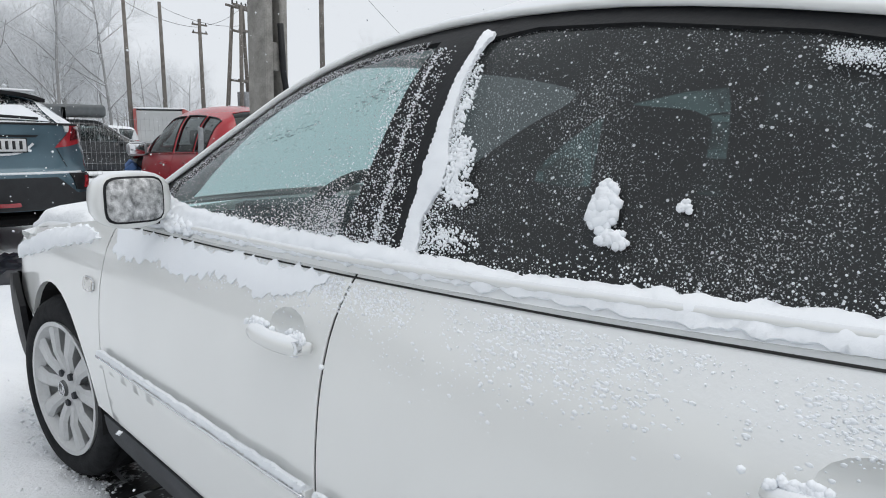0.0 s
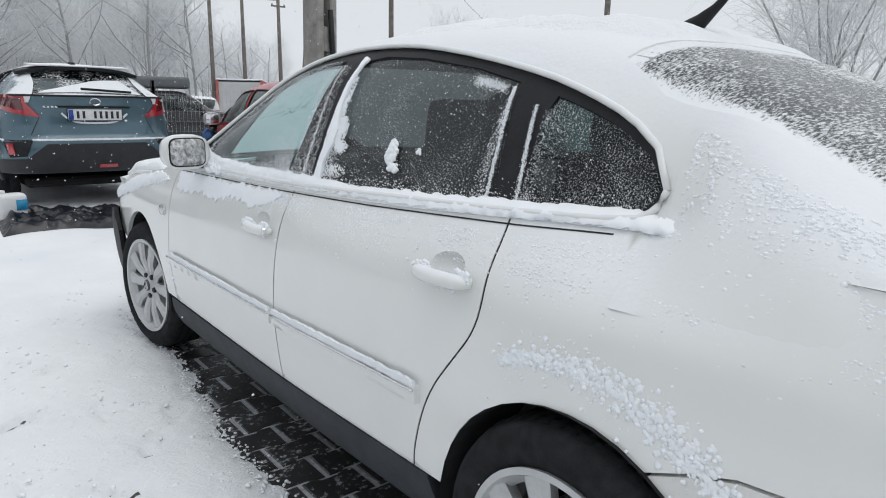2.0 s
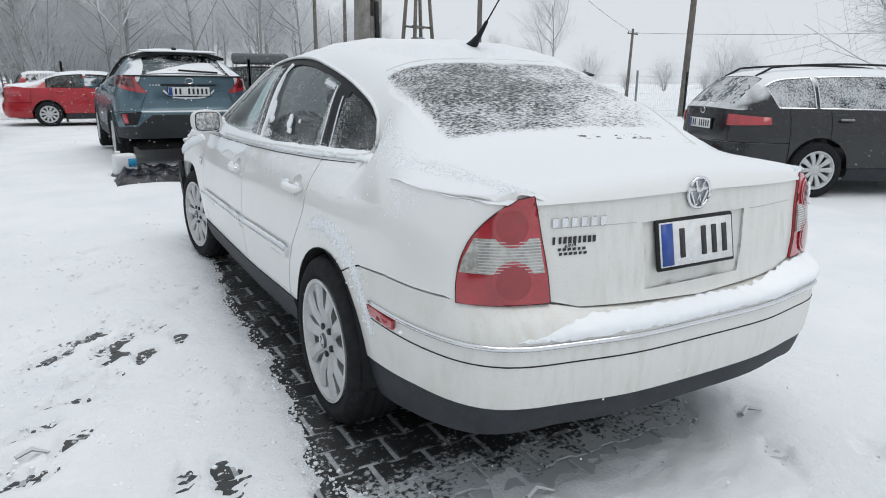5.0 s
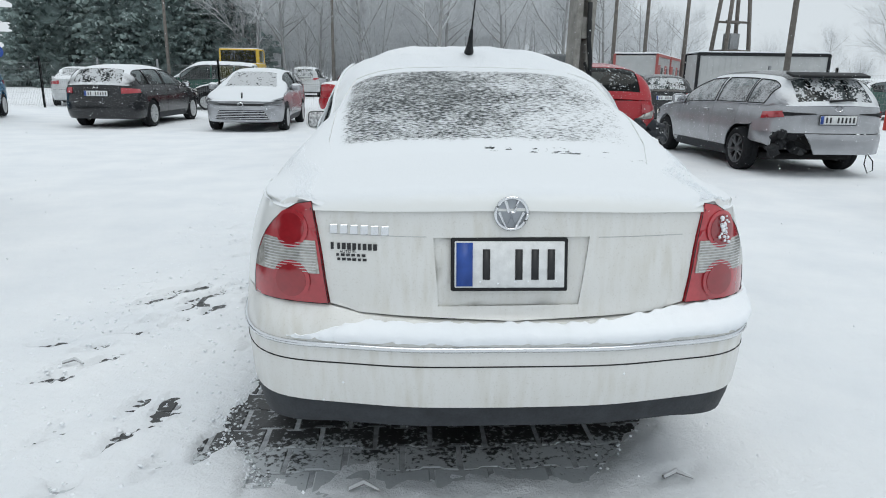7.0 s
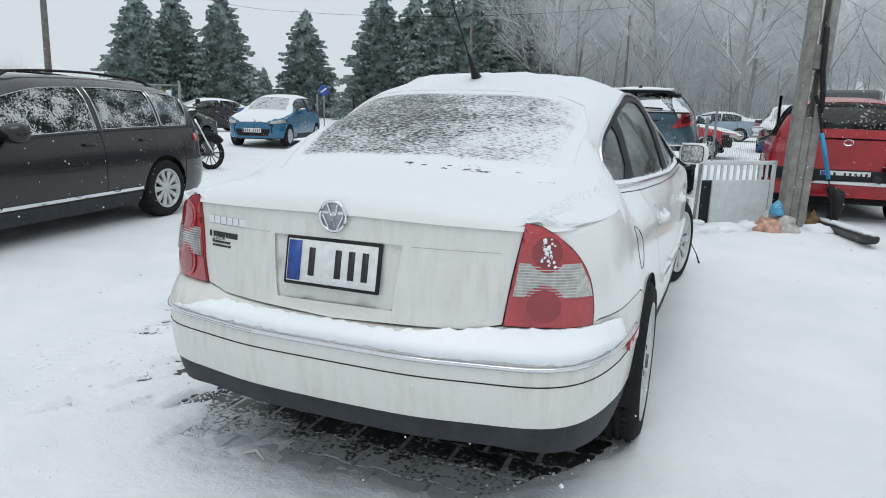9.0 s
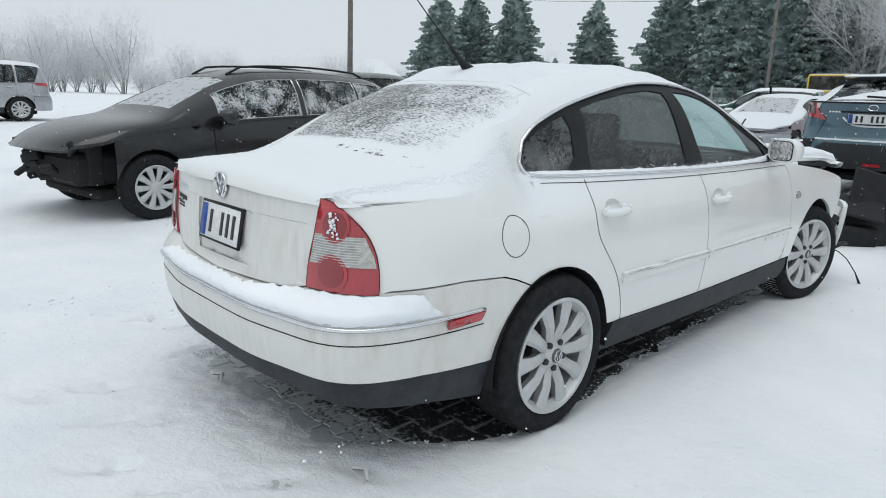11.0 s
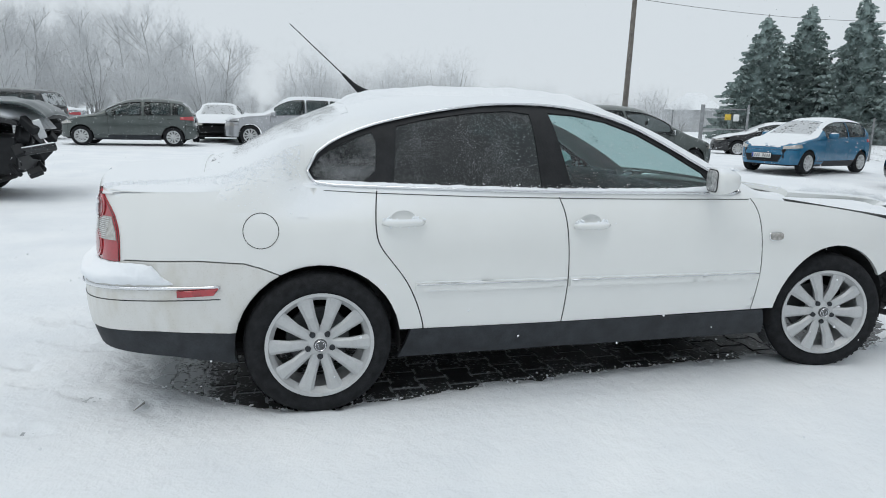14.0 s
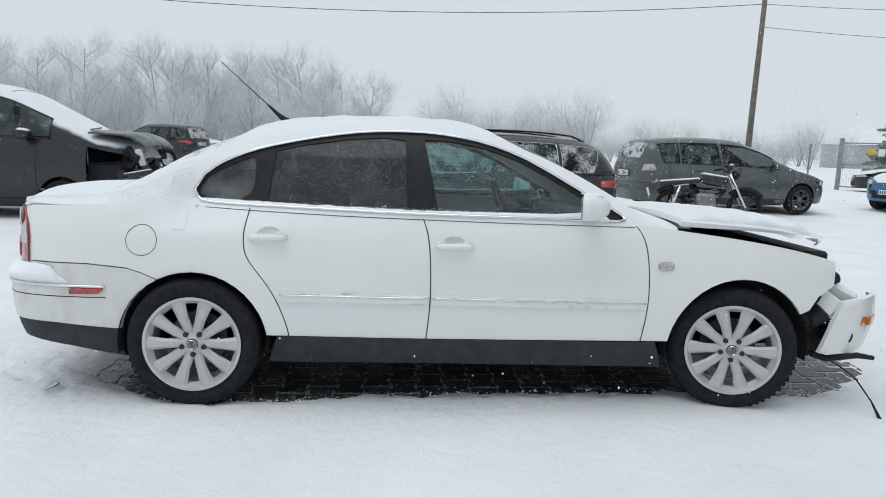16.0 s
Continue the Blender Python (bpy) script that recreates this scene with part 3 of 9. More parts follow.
def disc_bm(w, h, d, at):
    """A flat rounded oblong with soft edges, facing -y."""
    bm = bmesh.new()
    rings = []
    for y, k in ((at + d / 2, 0.97), (at, 1.0), (at - d / 2, 0.96)):
        ring = []
        for i in range(40):
            t = 2 * math.pi * i / 40
            c, s_ = math.cos(t), math.sin(t)
            r = (abs(c) ** 5 + abs(s_) ** 5) ** (-1 / 5)
            ring.append(bm.verts.new((w * k * r * c, y, h * k * r * s_)))
        rings.append(ring)
    for a, b in zip(rings[:-1], rings[1:]):
        for i in range(40):
            bm.faces.new((a[i], a[(i + 1) % 40], b[(i + 1) % 40], b[i]))
    bm.faces.new(rings[0][::-1])
    bm.faces.new(rings[-1])
    bmesh.ops.recalc_face_normals(bm, faces=bm.faces)
    return bm


def mirror_bm():
    bm = bmesh.new()
    bmesh.ops.create_uvsphere(bm, u_segments=16, v_segments=10, radius=1)
    for v in bm.verts:
        x, y, z = v.co
        e = math.copysign(abs(x) ** 0.72, x) * 0.118 * (1 - 0.14 * y), math.copysign(abs(z) ** 0.72, z) * 0.084 * (1 - 0.12 * y)
        v.co = (e[0], max(y, -0.35) * 0.11, e[1])
    return bm


DSIDE = [(0.15, 0.14), (0.22, 0.07), (0.32, 0.025), (0.45, 0.008), (0.6, 0.0), (0.75, 0.006), (0.88, 0.03), (0.96, 0.06), (1.05, 0.085), (1.3, 0.11)]
DREAR = [(0.15, 0.14), (0.24, 0.03), (0.34, -0.05), (0.5, -0.06), (0.6, -0.045), (0.66, 0.0), (0.8, 0.005), (1.0, 0.03), (1.2, 0.08)]
DFRONT = [(0.15, 0.14), (0.22, 0.05), (0.32, 0.0), (0.5, -0.01), (0.62, 0.02), (0.72, 0.07), (0.85, 0.16), (1.0, 0.3)]


def build_car(sp, at, label, group="parked cars", detail=False):
    """A parked car from its measures. sp: see the calls."""
    sh = Shell(sp)
    car = empty(sp.get("name", "car"), at, label, sp.get("cat", "car"), group)
    pm, gm, sgm = sp["paint"], sp["glass"], sp.get("rear_glass_mat", sp["glass"])
    step = sp.get("step", 0.11)
    zl, wb, r = sp.get("zlow", 0.24), sp["wb"], sp["wr"]
    arches = [circle(sh.s_of(0), r, r + 0.045), circle(sh.s_of(wb), r, r + 0.045)]
    arch_n = [circle(sh.s_of(0) - sh.smin, r, r + 0.045), circle(sh.smin - sh.s_of(0), r, r + 0.045)]
    arch_f = [circle(sh.smax - sh.s_of(wb), r, r + 0.045), circle(sh.s_of(wb) - sh.smax, r, r + 0.045)]
    g = 0.004
    y1, y2, y3 = sp["seams"]
    bump_y, bump_zr, bump_zf = sp.get("bump_y", -0.36), sp.get("bump_z", 0.62), sp.get("bump_zf", 0.6)
    sb, sf = sh.s_of(bump_y), sh.s_of(wb + 0.36)
    skip = sp.get("skip", ())

    def belt_run(a, b, k=8):
        out = []
        for i in range(k + 1):
            s = a + (b - a) * i / k
            out.append((s, float(sh.belt(np.interp(s, sh.s, sh.c[:, 1])))))
        return out
    for nm, surf, fl in (("right", sh.right, False), ("left", sh.left, True)):
        panels = (("quarter_panel", sb + g, sh.s_of(y1) - g), ("rear_door", sh.s_of(y1) + g, sh.s_of(y2) - g), ("front_door", sh.s_of(y2) + g, sh.s_of(y3) - g), ("fender", sh.s_of(y3) + g, sf - g))
        for pn, a, b in panels:
            if (pn, nm) in skip or pn in skip:
                continue
            top = belt_run(a, b)
            lo = zl + (0.10 if "door" in pn else 0)
            o = patch(pn, [(a, lo), (b, lo)] + top[::-1], surf, step, pm, car, arches, 0.015, flip=fl)
            if "door" in pn and o is not None:
                yy = (y1 if pn == "rear_door" else y2) + 0.17
                hz = float(sh.belt(yy)) - 0.10
                hp = surf(np.array([sh.s_of(yy)]), np.array([hz]), 0.022)[0]
                part("door_handle", box_bm((0.022, 0.17, 0.03), tuple(hp), bev=0.009), sp.get("handle", pm), o)
        a, b = sh.s_of(r + 0.06), sh.s_of(wb - r - 0.06)
        patch("sill", [(a, zl - 0.05), (b, zl - 0.05), (b, zl + 0.092), (a, zl + 0.092)], surf, step, sp.get("sill", GREYPL), car, (), 0.02, flip=fl)
        # mirror
        if ("mirror", nm) not in skip:
            sx = 1 if nm == "right" else -1
            my = y3 - 0.12
            mx = float(np.interp(my, sh.wy, sh.wx))
            mo = part("wing_mirror", mirror_bm(), sp.get("mirror", pm), car)
            mo.location = (sx * (mx + 0.13), my, float(sh.belt(my)) + 0.07)
            part("mirror_arm", box_bm((0.1, 0.05, 0.03), (-sx * 0.12, 0.0, -0.06), bev=0.01), BLACK, mo)
            part("mirror_glass", box_bm((0.17, 0.004, 0.115), (0, -0.041, 0), bev=0.002), CHROME, mo)
    if "rear_bumper" not in skip:
        q = sb - sh.smin - g
        patch("rear_bumper", [(-q, zl), (q, zl), (q, bump_zr - g), (-q, bump_zr - g)], sh.tail, step, sp.get("bumper", pm), car, arch_n, 0.02)
    zr = float(sh.belt(sp["tail"][1]))
    q = sb - sh.smin - g
    patch("tailgate", [(-q, bump_zr + g), (q, bump_zr + g), (q, zr - 0.0), (-q, zr - 0.0)], sh.tail, step, pm, car, (), 0.02)
    if "front_bumper" not in skip:
        q = sh.smax - sf - g
        patch("front_bumper", [(-q, zl), (q, zl), (q, bump_zf - g), (-q, bump_zf - g)], sh.nose, step, pm, car, arch_f, 0.02, flip=True)
        zf = float(sh.belt(sp["nose"][1]))
        if zf > bump_zf + 0.02:
            patch("front_panel", [(-q, bump_zf + g), (q, bump_zf + g), (q, zf), (-q, zf)], sh.nose, step, pm, car, (), 0.02, flip=True)
        patch("grille", [(-0.42, 0.30), (0.42, 0.30), (0.5, 0.48), (-0.5, 0.48)], sh.nose, step, BLACK, car, (), 0.0, off=0.006, flip=True)
    # the skin above the belt with its windows
    wins = []
    gt = sp.get("glass_top", 0.80)
    for a, b in sp["windows"]:
        lo, hi, k = [], [], 10
        for i in range(k + 1):
            y = a + (b - a) * i / k
            bz = float(sh.belt(y)) + 0.025
            tz = float(sh.belt(y)) + (sh.top_at(y) - float(sh.belt(y))) * gt
            lo.append((y, bz))
            hi.append((y, max(tz, bz + 0.012)))
        wins.append(lo + hi[::-1])
    ra, rb = sp["rear_glass"]
    fa, fb = sp["screen"]
    p0 = sp.get("screen_angle", 52)
    u0, u1, u2, u3 = (float(sh.u_of(y)) for y in (ra, rb, fa, fb))
    ar, af = radians(sp.get("rear_angle", p0)), radians(p0)
    rear = [(u0, ar), (u1, ar), (u1, math.pi - ar), (u0, math.pi - ar)]
    front = [(u2, af), (u3, af), (u3, math.pi - af), (u2, math.pi - af)]
    polys = [sh.win(w) for w in wins] + [sh.win(w, True) for w in wins] + [rear, front]
    sc = (1, 0.6)
    us = np.r_[0.004, sh.u[-1] - 0.004]
    sk = [(us[0], 0.0), (us[1], 0.0), (us[1], math.pi), (us[0], math.pi)]
    patch("upper_body", sk, sh.up, step * 0.8, pm, car, polys, 0.02, scale=sc)
    if sp.get("black_roof"):
        patch("roof_panel", [(u1 + 0.02, radians(50)), (u2 - 0.02, radians(50)), (u2 - 0.02, radians(130)), (u1 + 0.02, radians(130))], sh.up, step, sp["black_roof"], car, (), 0.004, off=0.005, scale=sc)
    nw = len(wins)
    for i, p in enumerate(polys):
        nmx = "side_window" if i < 2 * nw else ("rear_window" if i == 2 * nw else "windscreen")
        mt = gm if i < 2 * nw else (sgm if i == 2 * nw else sp.get("screen_mat", gm))
        o = patch(nmx, p, sh.up, step, mt, car, (), 0.0, off=-0.006, scale=sc)
        if o is not None:
            o.visible_shadow = False
    # trim round the side windows
    if sp.get("trim", True):
        for i, w in enumerate(wins):
            for mir in (False, True):
                o = sh.win(w, mir)
                pts = sh.up(np.array([p[0] for p in o]), np.array([p[1] for p in o]), 0.002)
                v, f = [], []
                tube(v, f, list(pts) + [pts[0]], [sp.get("trim_r", 0.008)] * (len(pts) + 1), 4)
                mesh_ob("window_trim", v, f, sp.get("trim_mat", BLACK), car)
    # lamps
    for sx in (1, -1):
        if sp.get("tail_lamp"):
            o = [(sx * (q_), z) for q_, z in sp["tail_lamp"]]
            patch("tail_lamp", o if sx > 0 else o[::-1], sh.tail, 0.06, sp.get("tail_mat", REDLENS), car, (), 0.02, off=0.012)
        if sp.get("head_lamp") and ("head_lamp", sx) not in skip:
            o = [(sx * (q_), z) for q_, z in sp["head_lamp"]]
            patch("head_lamp", o if sx > 0 else o[::-1], sh.nose, 0.06, CLEARLENS, car, (), 0.02, off=0.012, flip=True)
    if sp.get("plate_r"):
        pz = sp["plate_r"]
        py = sh.tail(np.array([0.0]), np.array([pz]), 0.0)[0][1]
        plate(car, Matrix.Translation((sp.get("plate_x", 0), py - 0.012, pz)), (0.52, 0.114), sp.get("bars", (1, 1, 0, 1, 1, 1, 1, 1)))
    if sp.get("plate_f"):
        pz = sp["plate_f"]
        py = sh.nose(np.array([0.0]), np.array([pz]), 0.0)[0][1]
        plate(car, Matrix.Translation((0, py + 0.018, pz)) @ pose(0, 0, 0, 0, 0, 180), (0.52, 0.114), (1, 1, 1, 0, 1, 1, 1, 1))
    if sp.get("badge"):
        pz = sp["badge"]
        py = sh.tail(np.array([0.0]), np.array([pz]), 0.0)[0][1]
        v, f = [], []
        tube(v, f, [(0.05 * math.cos(t), py - 0.01, pz + 0.035 * math.sin(t)) for t in np.linspace(0, 2 * math.pi, 15)], [0.007] * 15, 5)
        mesh_ob("badge", v, f, CHROME, car)
    if sp.get("rails"):
        a, b = sp["rails"]
        for sx in (1, -1):
            v, f = [], []
            pts = []
            for i, t in enumerate(np.linspace(a, b, 12)):
                p = sh.up(np.array([sh.u_of(t)]), np.array([radians(62) if sx > 0 else radians(118)]), 0.045 if 0 < i < 11 else 0.0)[0]
                pts.append(p)
            tube(v, f, pts, [0.014] * 12, 6)
            mesh_ob("roof_rail", v, f, BLACK, car)
    # tub, floor and seats
    zt = float(sh.belt(wb / 2)) - 0.12
    bm = box_bm((2 * sp["hw"] - 0.5, wb + 0.9, 0.1), (0, wb / 2, 0.25), bev=0.03)
    box_bm((2 * sp["hw"] - 0.5, 0.8, 0.3), (0, wb + 0.25, 0.5), None, 0.05, bm)
    box_bm((2 * sp["hw"] - 0.5, 0.7, 0.3), (0, -0.2, 0.5), None, 0.05, bm)
    box_bm((2 * sp["hw"] - 0.16, 0.42, 0.16), (0, wb - 0.62, zt), None, 0.05, bm)
    part("floor_pan", bm, ASPHALT, car, smooth=False)
    for sx in (-1, 1):
        shape_seat(car, sx * 0.36, wb * 0.50, 0.34)
        shape_seat(car, sx * 0.34, wb * 0.50 - 0.85, 0.36)
    for sx in (-1, 1):
        for yy in (0, wb):
            add_wheel(car, sp["wheel_key"], sx * (sp["hw"] - 0.115), yy, r, 0.205, r * 0.66, sp.get("spokes", 9), sp.get("twin", 0), sp.get("rim", ALLOY))
    return car, sh


# ---- ground: one snow sheet over block paving ----


def sstep(a, b, t):
    t = np.clip((np.asarray(t, float) - a) / (b - a), 0, 1)
    return t * t * (3 - 2 * t)


def lie(x, y):
    """The height of the yard's surface."""
    return 0.11 * np.exp(-((x + 0.3) / 2.6) ** 2 - ((y - 8.6) / 3.0) ** 2) + np.maximum(0.16 * sstep(-8, -13, x) * sstep(24, 14, y), 0.05 * sstep(-5.4, -6.6, x) * sstep(-9.2, -8.2, x) * sstep(4.0, 5.0, y) * sstep(9.0, 7.5, y))


BARE_LEFT = pchip([(-0.9, -0.55), (-0.65, -0.80), (-0.3, -0.97), (0.0, -0.93), (0.7, -0.88), (1.5, -0.87), (2.5, -0.78), (3.0, -0.82), (3.6, -0.75), (4.1, -0.3)])
BARE_RIGHT = pchip([(-0.9, 0.2), (-0.6, 0.45), (-0.2, 0.72), (0.3, 0.74), (1.0, 0.64), (2.4, 0.58), (3.2, 0.62), (3.6, 0.45), (4.1, 0.1)])
STEPS = [(-1.59, 1.32, 70), (-1.28, 1.36, 60), (-1.39, 0.96, 75), (-1.68, 0.59, 10), (-1.73, 1.13, 55), (-1.5, 3.2, 40), (-1.3, 2.61, 50), (-1.27, -0.2, 80), (-1.0, -0.5, 85), (-1.86, 0.18, 60), (-1.81, 0.9, 35), (-1.12, 1.62, 60), (-1.25, 0.28, 75), (-1.45, 2.1, 30), (-2.05, 0.45, 20), (-1.62, -0.42, 65), (-1.5, 1.55, 60), (-1.2, 1.12, 75), (-1.45, 1.2, 66), (-1.9, 1.5, 50), (-1.62, 2.5, 70), (-1.75, 3.0, 60), (-1.2, 2.0, 80), (-1.95, -0.3, 60), (-1.42, -0.75, 70), (0.0, -1.41, 60), (0.6, -0.75, 20), (-0.35, -1.25, 70), (-1.59, 1.31, 45), (-1.55, 1.10, 60), (-1.25, 1.30, 55), (-1.67, 0.80, 60), (-1.39, 0.93, 70), (-0.98, 1.84, 75), (-1.06, 0.45, 80), (-1.72, 1.27, 30), (-1.82, 1.06, 40), (-1.37, 1.38, 50), (-1.74, 0.61, 35), (-1.81, 0.41, 40), (-1.85, 0.06, 20), (-1.38, -0.19, 70), (-1.24, -0.28, 75), (-1.69, 0.27, 55), (-1.01, -0.52, 82), (-1.5, 1.0, 50), (-1.53, 0.74, 62), (-0.06, -1.43, 70), (-0.66, -1.23, 60), (-0.75, -1.46, 40), (-1.15, -0.62, 78), (-1.35, -0.45, 70), (-0.8, -0.75, 85), (-0.36, -1.33, 65), (0.25, -1.3, 80), (0.75, -1.2, 70), (-0.2, -1.12, 75), (0.45, -1.02, 60)]


def snow_depth(x, y):
    """How thick the snow lies; below nothing the blocks are bare."""
    d = np.minimum(x - BARE_LEFT(y), BARE_RIGHT(y) - x)
    d = np.minimum(d, np.minimum((y + 0.70) * 0.36, 3.9 - y))
    n1 = np.array([noise.noise((a * 7, b * 7, 0.3)) + 0.6 * noise.noise((a * 21, b * 21, 1.3)) + 0.15 * noise.noise((a * 40, b * 40, 2.3)) for a, b in zip(x, y)])
    n2 = np.array([noise.noise((a * 1.6, b * 1.6, 5.0)) for a, b in zip(x, y)])
    h = 0.015 + 0.004 * n2 + (0.0022 + 0.004 * sstep(-0.7, -1.1, x)) * n1 - 0.036 * sstep(-0.12, 0.07, d + 0.06 * n1)
    for fx, fy, ang in STEPS:
        c, s_ = math.cos(radians(ang)), math.sin(radians(ang))
        u, v = (x - fx) * c + (y - fy) * s_, -(x - fx) * s_ + (y - fy) * c
        r = (u / 0.13) ** 2 + (v / (0.046 + 0.01 * np.sign(u))) ** 2
        sole = 1 - sstep(0.5, 1.15, r + 0.55 * n1)
        tread = 0.5 + 0.5 * np.sin(u * 150 + 3 * n2) + 1.1 * n1 + 1.6 * n2 + 0.4 * math.sin(fx * 40 + fy * 17)
        h = h - sole * (0.011 + 0.024 * np.clip(tread - 0.15, 0, 1))
    return h


def axis_lines(f0, f1, st, far):
    a = np.arange(f0, f1 + st / 2, st)
    lo, hi, g = [], [], st
    p = f0
    while p > -far:
        g = min(g * 1.35, 60)
        p -= g
        lo.append(p)
    p, g = f1, st
    while p < far:
        g = min(g * 1.35, 60)
        p += g
        hi.append(p)
    return np.concatenate([np.array(lo[::-1]), a, np.array(hi)])


gx, gy = axis_lines(-2.3, 1.5, 0.021, 900), axis_lines(-1.5, 4.2, 0.021, 900)
X, Y = np.meshgrid(gx, gy)
Z = np.full(X.shape, 0.015)
m = (X > -2.35) & (X < 1.55) & (Y > -1.55) & (Y < 4.25)
Z[m] = snow_depth(X[m], Y[m])
near = (np.abs(X) < 60) & (np.abs(Y) < 60) & ~m
Z[near] += 0.012 * np.array([noise.noise((a * 0.6, b * 0.6, 9.0)) for a, b in zip(X[near], Y[near])]) * np.clip(np.hypot(X[near], Y[near]) / 6 - 0.3, 0, 1)
Z += lie(X, Y)
nx_, ny_ = len(gx), len(gy)
idx = np.arange(nx_ * ny_).reshape(ny_, nx_)
quads = np.stack([idx[:-1, :-1], idx[:-1, 1:], idx[1:, 1:], idx[1:, :-1]], -1).reshape(-1, 4)
me = bpy.data.meshes.new("ground")
me.vertices.add(nx_ * ny_)
me.vertices.foreach_set("co", np.stack([X, Y, Z], -1).astype(np.float32).ravel())
me.loops.add(len(quads) * 4)
me.loops.foreach_set("vertex_index", quads.astype(np.int32).ravel())
me.polygons.add(len(quads))
me.polygons.foreach_set("loop_start", np.arange(0, len(quads) * 4, 4, dtype=np.int32))
me.update(calc_edges=True)
me.polygons.foreach_set("use_smooth", [True] * len(quads))
me.materials.append(SNOWM)
tagged(new("ground", me), "yard under fresh snow with footprints", "ground", kind="structure")

# block paving under and beside the white car; snow fills the joints
BLOCK = bpy.data.materials.new("frosted_paving_block")
BLOCK.use_nodes = True
bn, bk = BLOCK.node_tree.nodes, BLOCK.node_tree.links
bb = bn["Principled BSDF"]
gm_, info = bn.new("ShaderNodeNewGeometry"), bn.new("ShaderNodeObjectInfo")
t1, t2 = bn.new("ShaderNodeTexNoise"), bn.new("ShaderNodeTexNoise")
t1.inputs["Scale"].default_value, t1.inputs["Detail"].default_value = 60, 5
t2.inputs["Scale"].default_value, t2.inputs["Detail"].default_value = 5, 3
bk.new(gm_.outputs["Position"], t1.inputs["Vector"])
bk.new(gm_.outputs["Position"], t2.inputs["Vector"])
ad = bn.new("ShaderNodeMath")
ad.operation = "MULTIPLY_ADD"
bk.new(t2.outputs[0], ad.inputs[0])
ad.inputs[1].default_value = 0.55
bk.new(t1.outputs[0], ad.inputs[2])
# wind has blown a film of snow over the blocks behind the car
bsep, bmr, bad = bn.new("ShaderNodeSeparateXYZ"), bn.new("ShaderNodeMapRange"), bn.new("ShaderNodeMath")
bk.new(gm_.outputs["Position"], bsep.inputs[0])
bk.new(bsep.outputs[1], bmr.inputs["Value"])
for key_, val_ in (("From Min", -0.4), ("From Max", -0.8), ("To Min", 0.0), ("To Max", 0.5)):
    bmr.inputs[key_].default_value = val_
bk.new(ad.outputs[0], bad.inputs[0])
bk.new(bmr.outputs[0], bad.inputs[1])
fr = ramp(bn, bk, bad.outputs[0], 0.86, 1.36)
tone = ramp(bn, bk, info.outputs["Random"], 0.0, 1.0, (0.018, 0.019, 0.020, 1), (0.036, 0.037, 0.038, 1))
mxb = bn.new("ShaderNodeMixRGB")
bk.new(fr.outputs[0], mxb.inputs[0])
bk.new(tone.outputs[0], mxb.inputs[1])
mxb.inputs[2].default_value = (0.48, 0.51, 0.53, 1)
bk.new(mxb.outputs[0], bb.inputs["Base Color"])
bb.inputs["Roughness"].default_value = 0.42
bump(bn, bk, bb, t1.outputs[0], 0.4, 0.004)


def block_mesh():
    """A bone-shaped paving block, chamfered."""
    k_ = 0.955
    ow, w, h = [(-0.098, -0.078), (-0.050, -0.078), (-0.032, -0.062), (0.032, -0.062), (0.050, -0.078), (0.098, -0.078), (0.098, 0.078), (0.050, 0.078), (0.032, 0.062), (-0.032, 0.062), (-0.050, 0.078), (-0.098, 0.078)], 0.955, 0.03
    ow = [(x * k_, y * k_) for x, y in ow]
    v = [(x, y, -h) for x, y in ow] + [(x, y, -0.004) for x, y in ow] + [(x * w, y * w, 0.0) for x, y in ow]
    f = [tuple(range(24, 36))]
    for r in (0, 12):
        f += [(r + i, r + (i + 1) % 12, r + 12 + (i + 1) % 12, r + 12 + i) for i in range(12)]
    bme = bpy.data.meshes.new("paving_block")
    bme.from_pydata(v, [], f)
    bme.materials.append(BLOCK)
    return bme


# ---- parked cars round the yard ----
GLASS_T = glass_mat("snow_dusted_glass", (0.34, 0.40, 0.40), 0.8, 0.655, 110)
GLASS_S = glass_mat("snow_covered_glass", (0.30, 0.36, 0.36), 0.8, 0.50, 26, 0.7, soft=0.1)
GLASS_W = glass_mat("snowed_up_screen", (0.30, 0.36, 0.36), 0.8, 0.34, 20, 0.3)
WAGON = dict(wb=2.70, hw=0.89, wr=0.32, half=[(-0.5, 0.86), (0.5, 0.89), (1.8, 0.89), (3.0, 0.86)], tail=(0.0, -0.98), nose=(2.95, 3.62),
             dside=DSIDE, drear=DREAR, dfront=DFRONT, belt=[(-1.0, 0.98), (0.3, 0.97), (2.2, 0.90), (3.0, 0.80), (3.7, 0.68)],
             lean=[(-1.0, 0.05), (-0.3, 0.2), (1.6, 0.22), (2.5, 0.05), (3.6, 0.0)],
             prof=[(-0.96, 0.99), (-0.72, 1.22), (-0.50, 1.38), (-0.30, 1.42), (0.6, 1.46), (1.3, 1.44), (1.75, 1.34), (2.2, 1.12), (2.5, 0.98), (3.0, 0.90), (3.4, 0.80), (3.6, 0.69)],
             windows=[(-0.62, -0.05), (0.0, 0.85), (0.93, 2.0)], rear_glass=(-0.90, -0.56), screen=(1.72, 2.42), seams=(0.12, 0.90, 2.1), glass=GLASS_T,
             rear_glass_mat=GLASS_S, screen_mat=GLASS_W, tail_lamp=[(0.55, 0.80), (1.05, 0.82), (1.05, 0.90), (0.55, 0.93)], head_lamp=[(0.5, 0.62), (1.0, 0.66), (0.95, 0.74), (0.5, 0.69)],
             plate_r=0.80, badge=0.95, wheel_key="plain", spokes=10)


def variant(base, **kw):
    d = dict(base)
    d.update(kw)
    return d


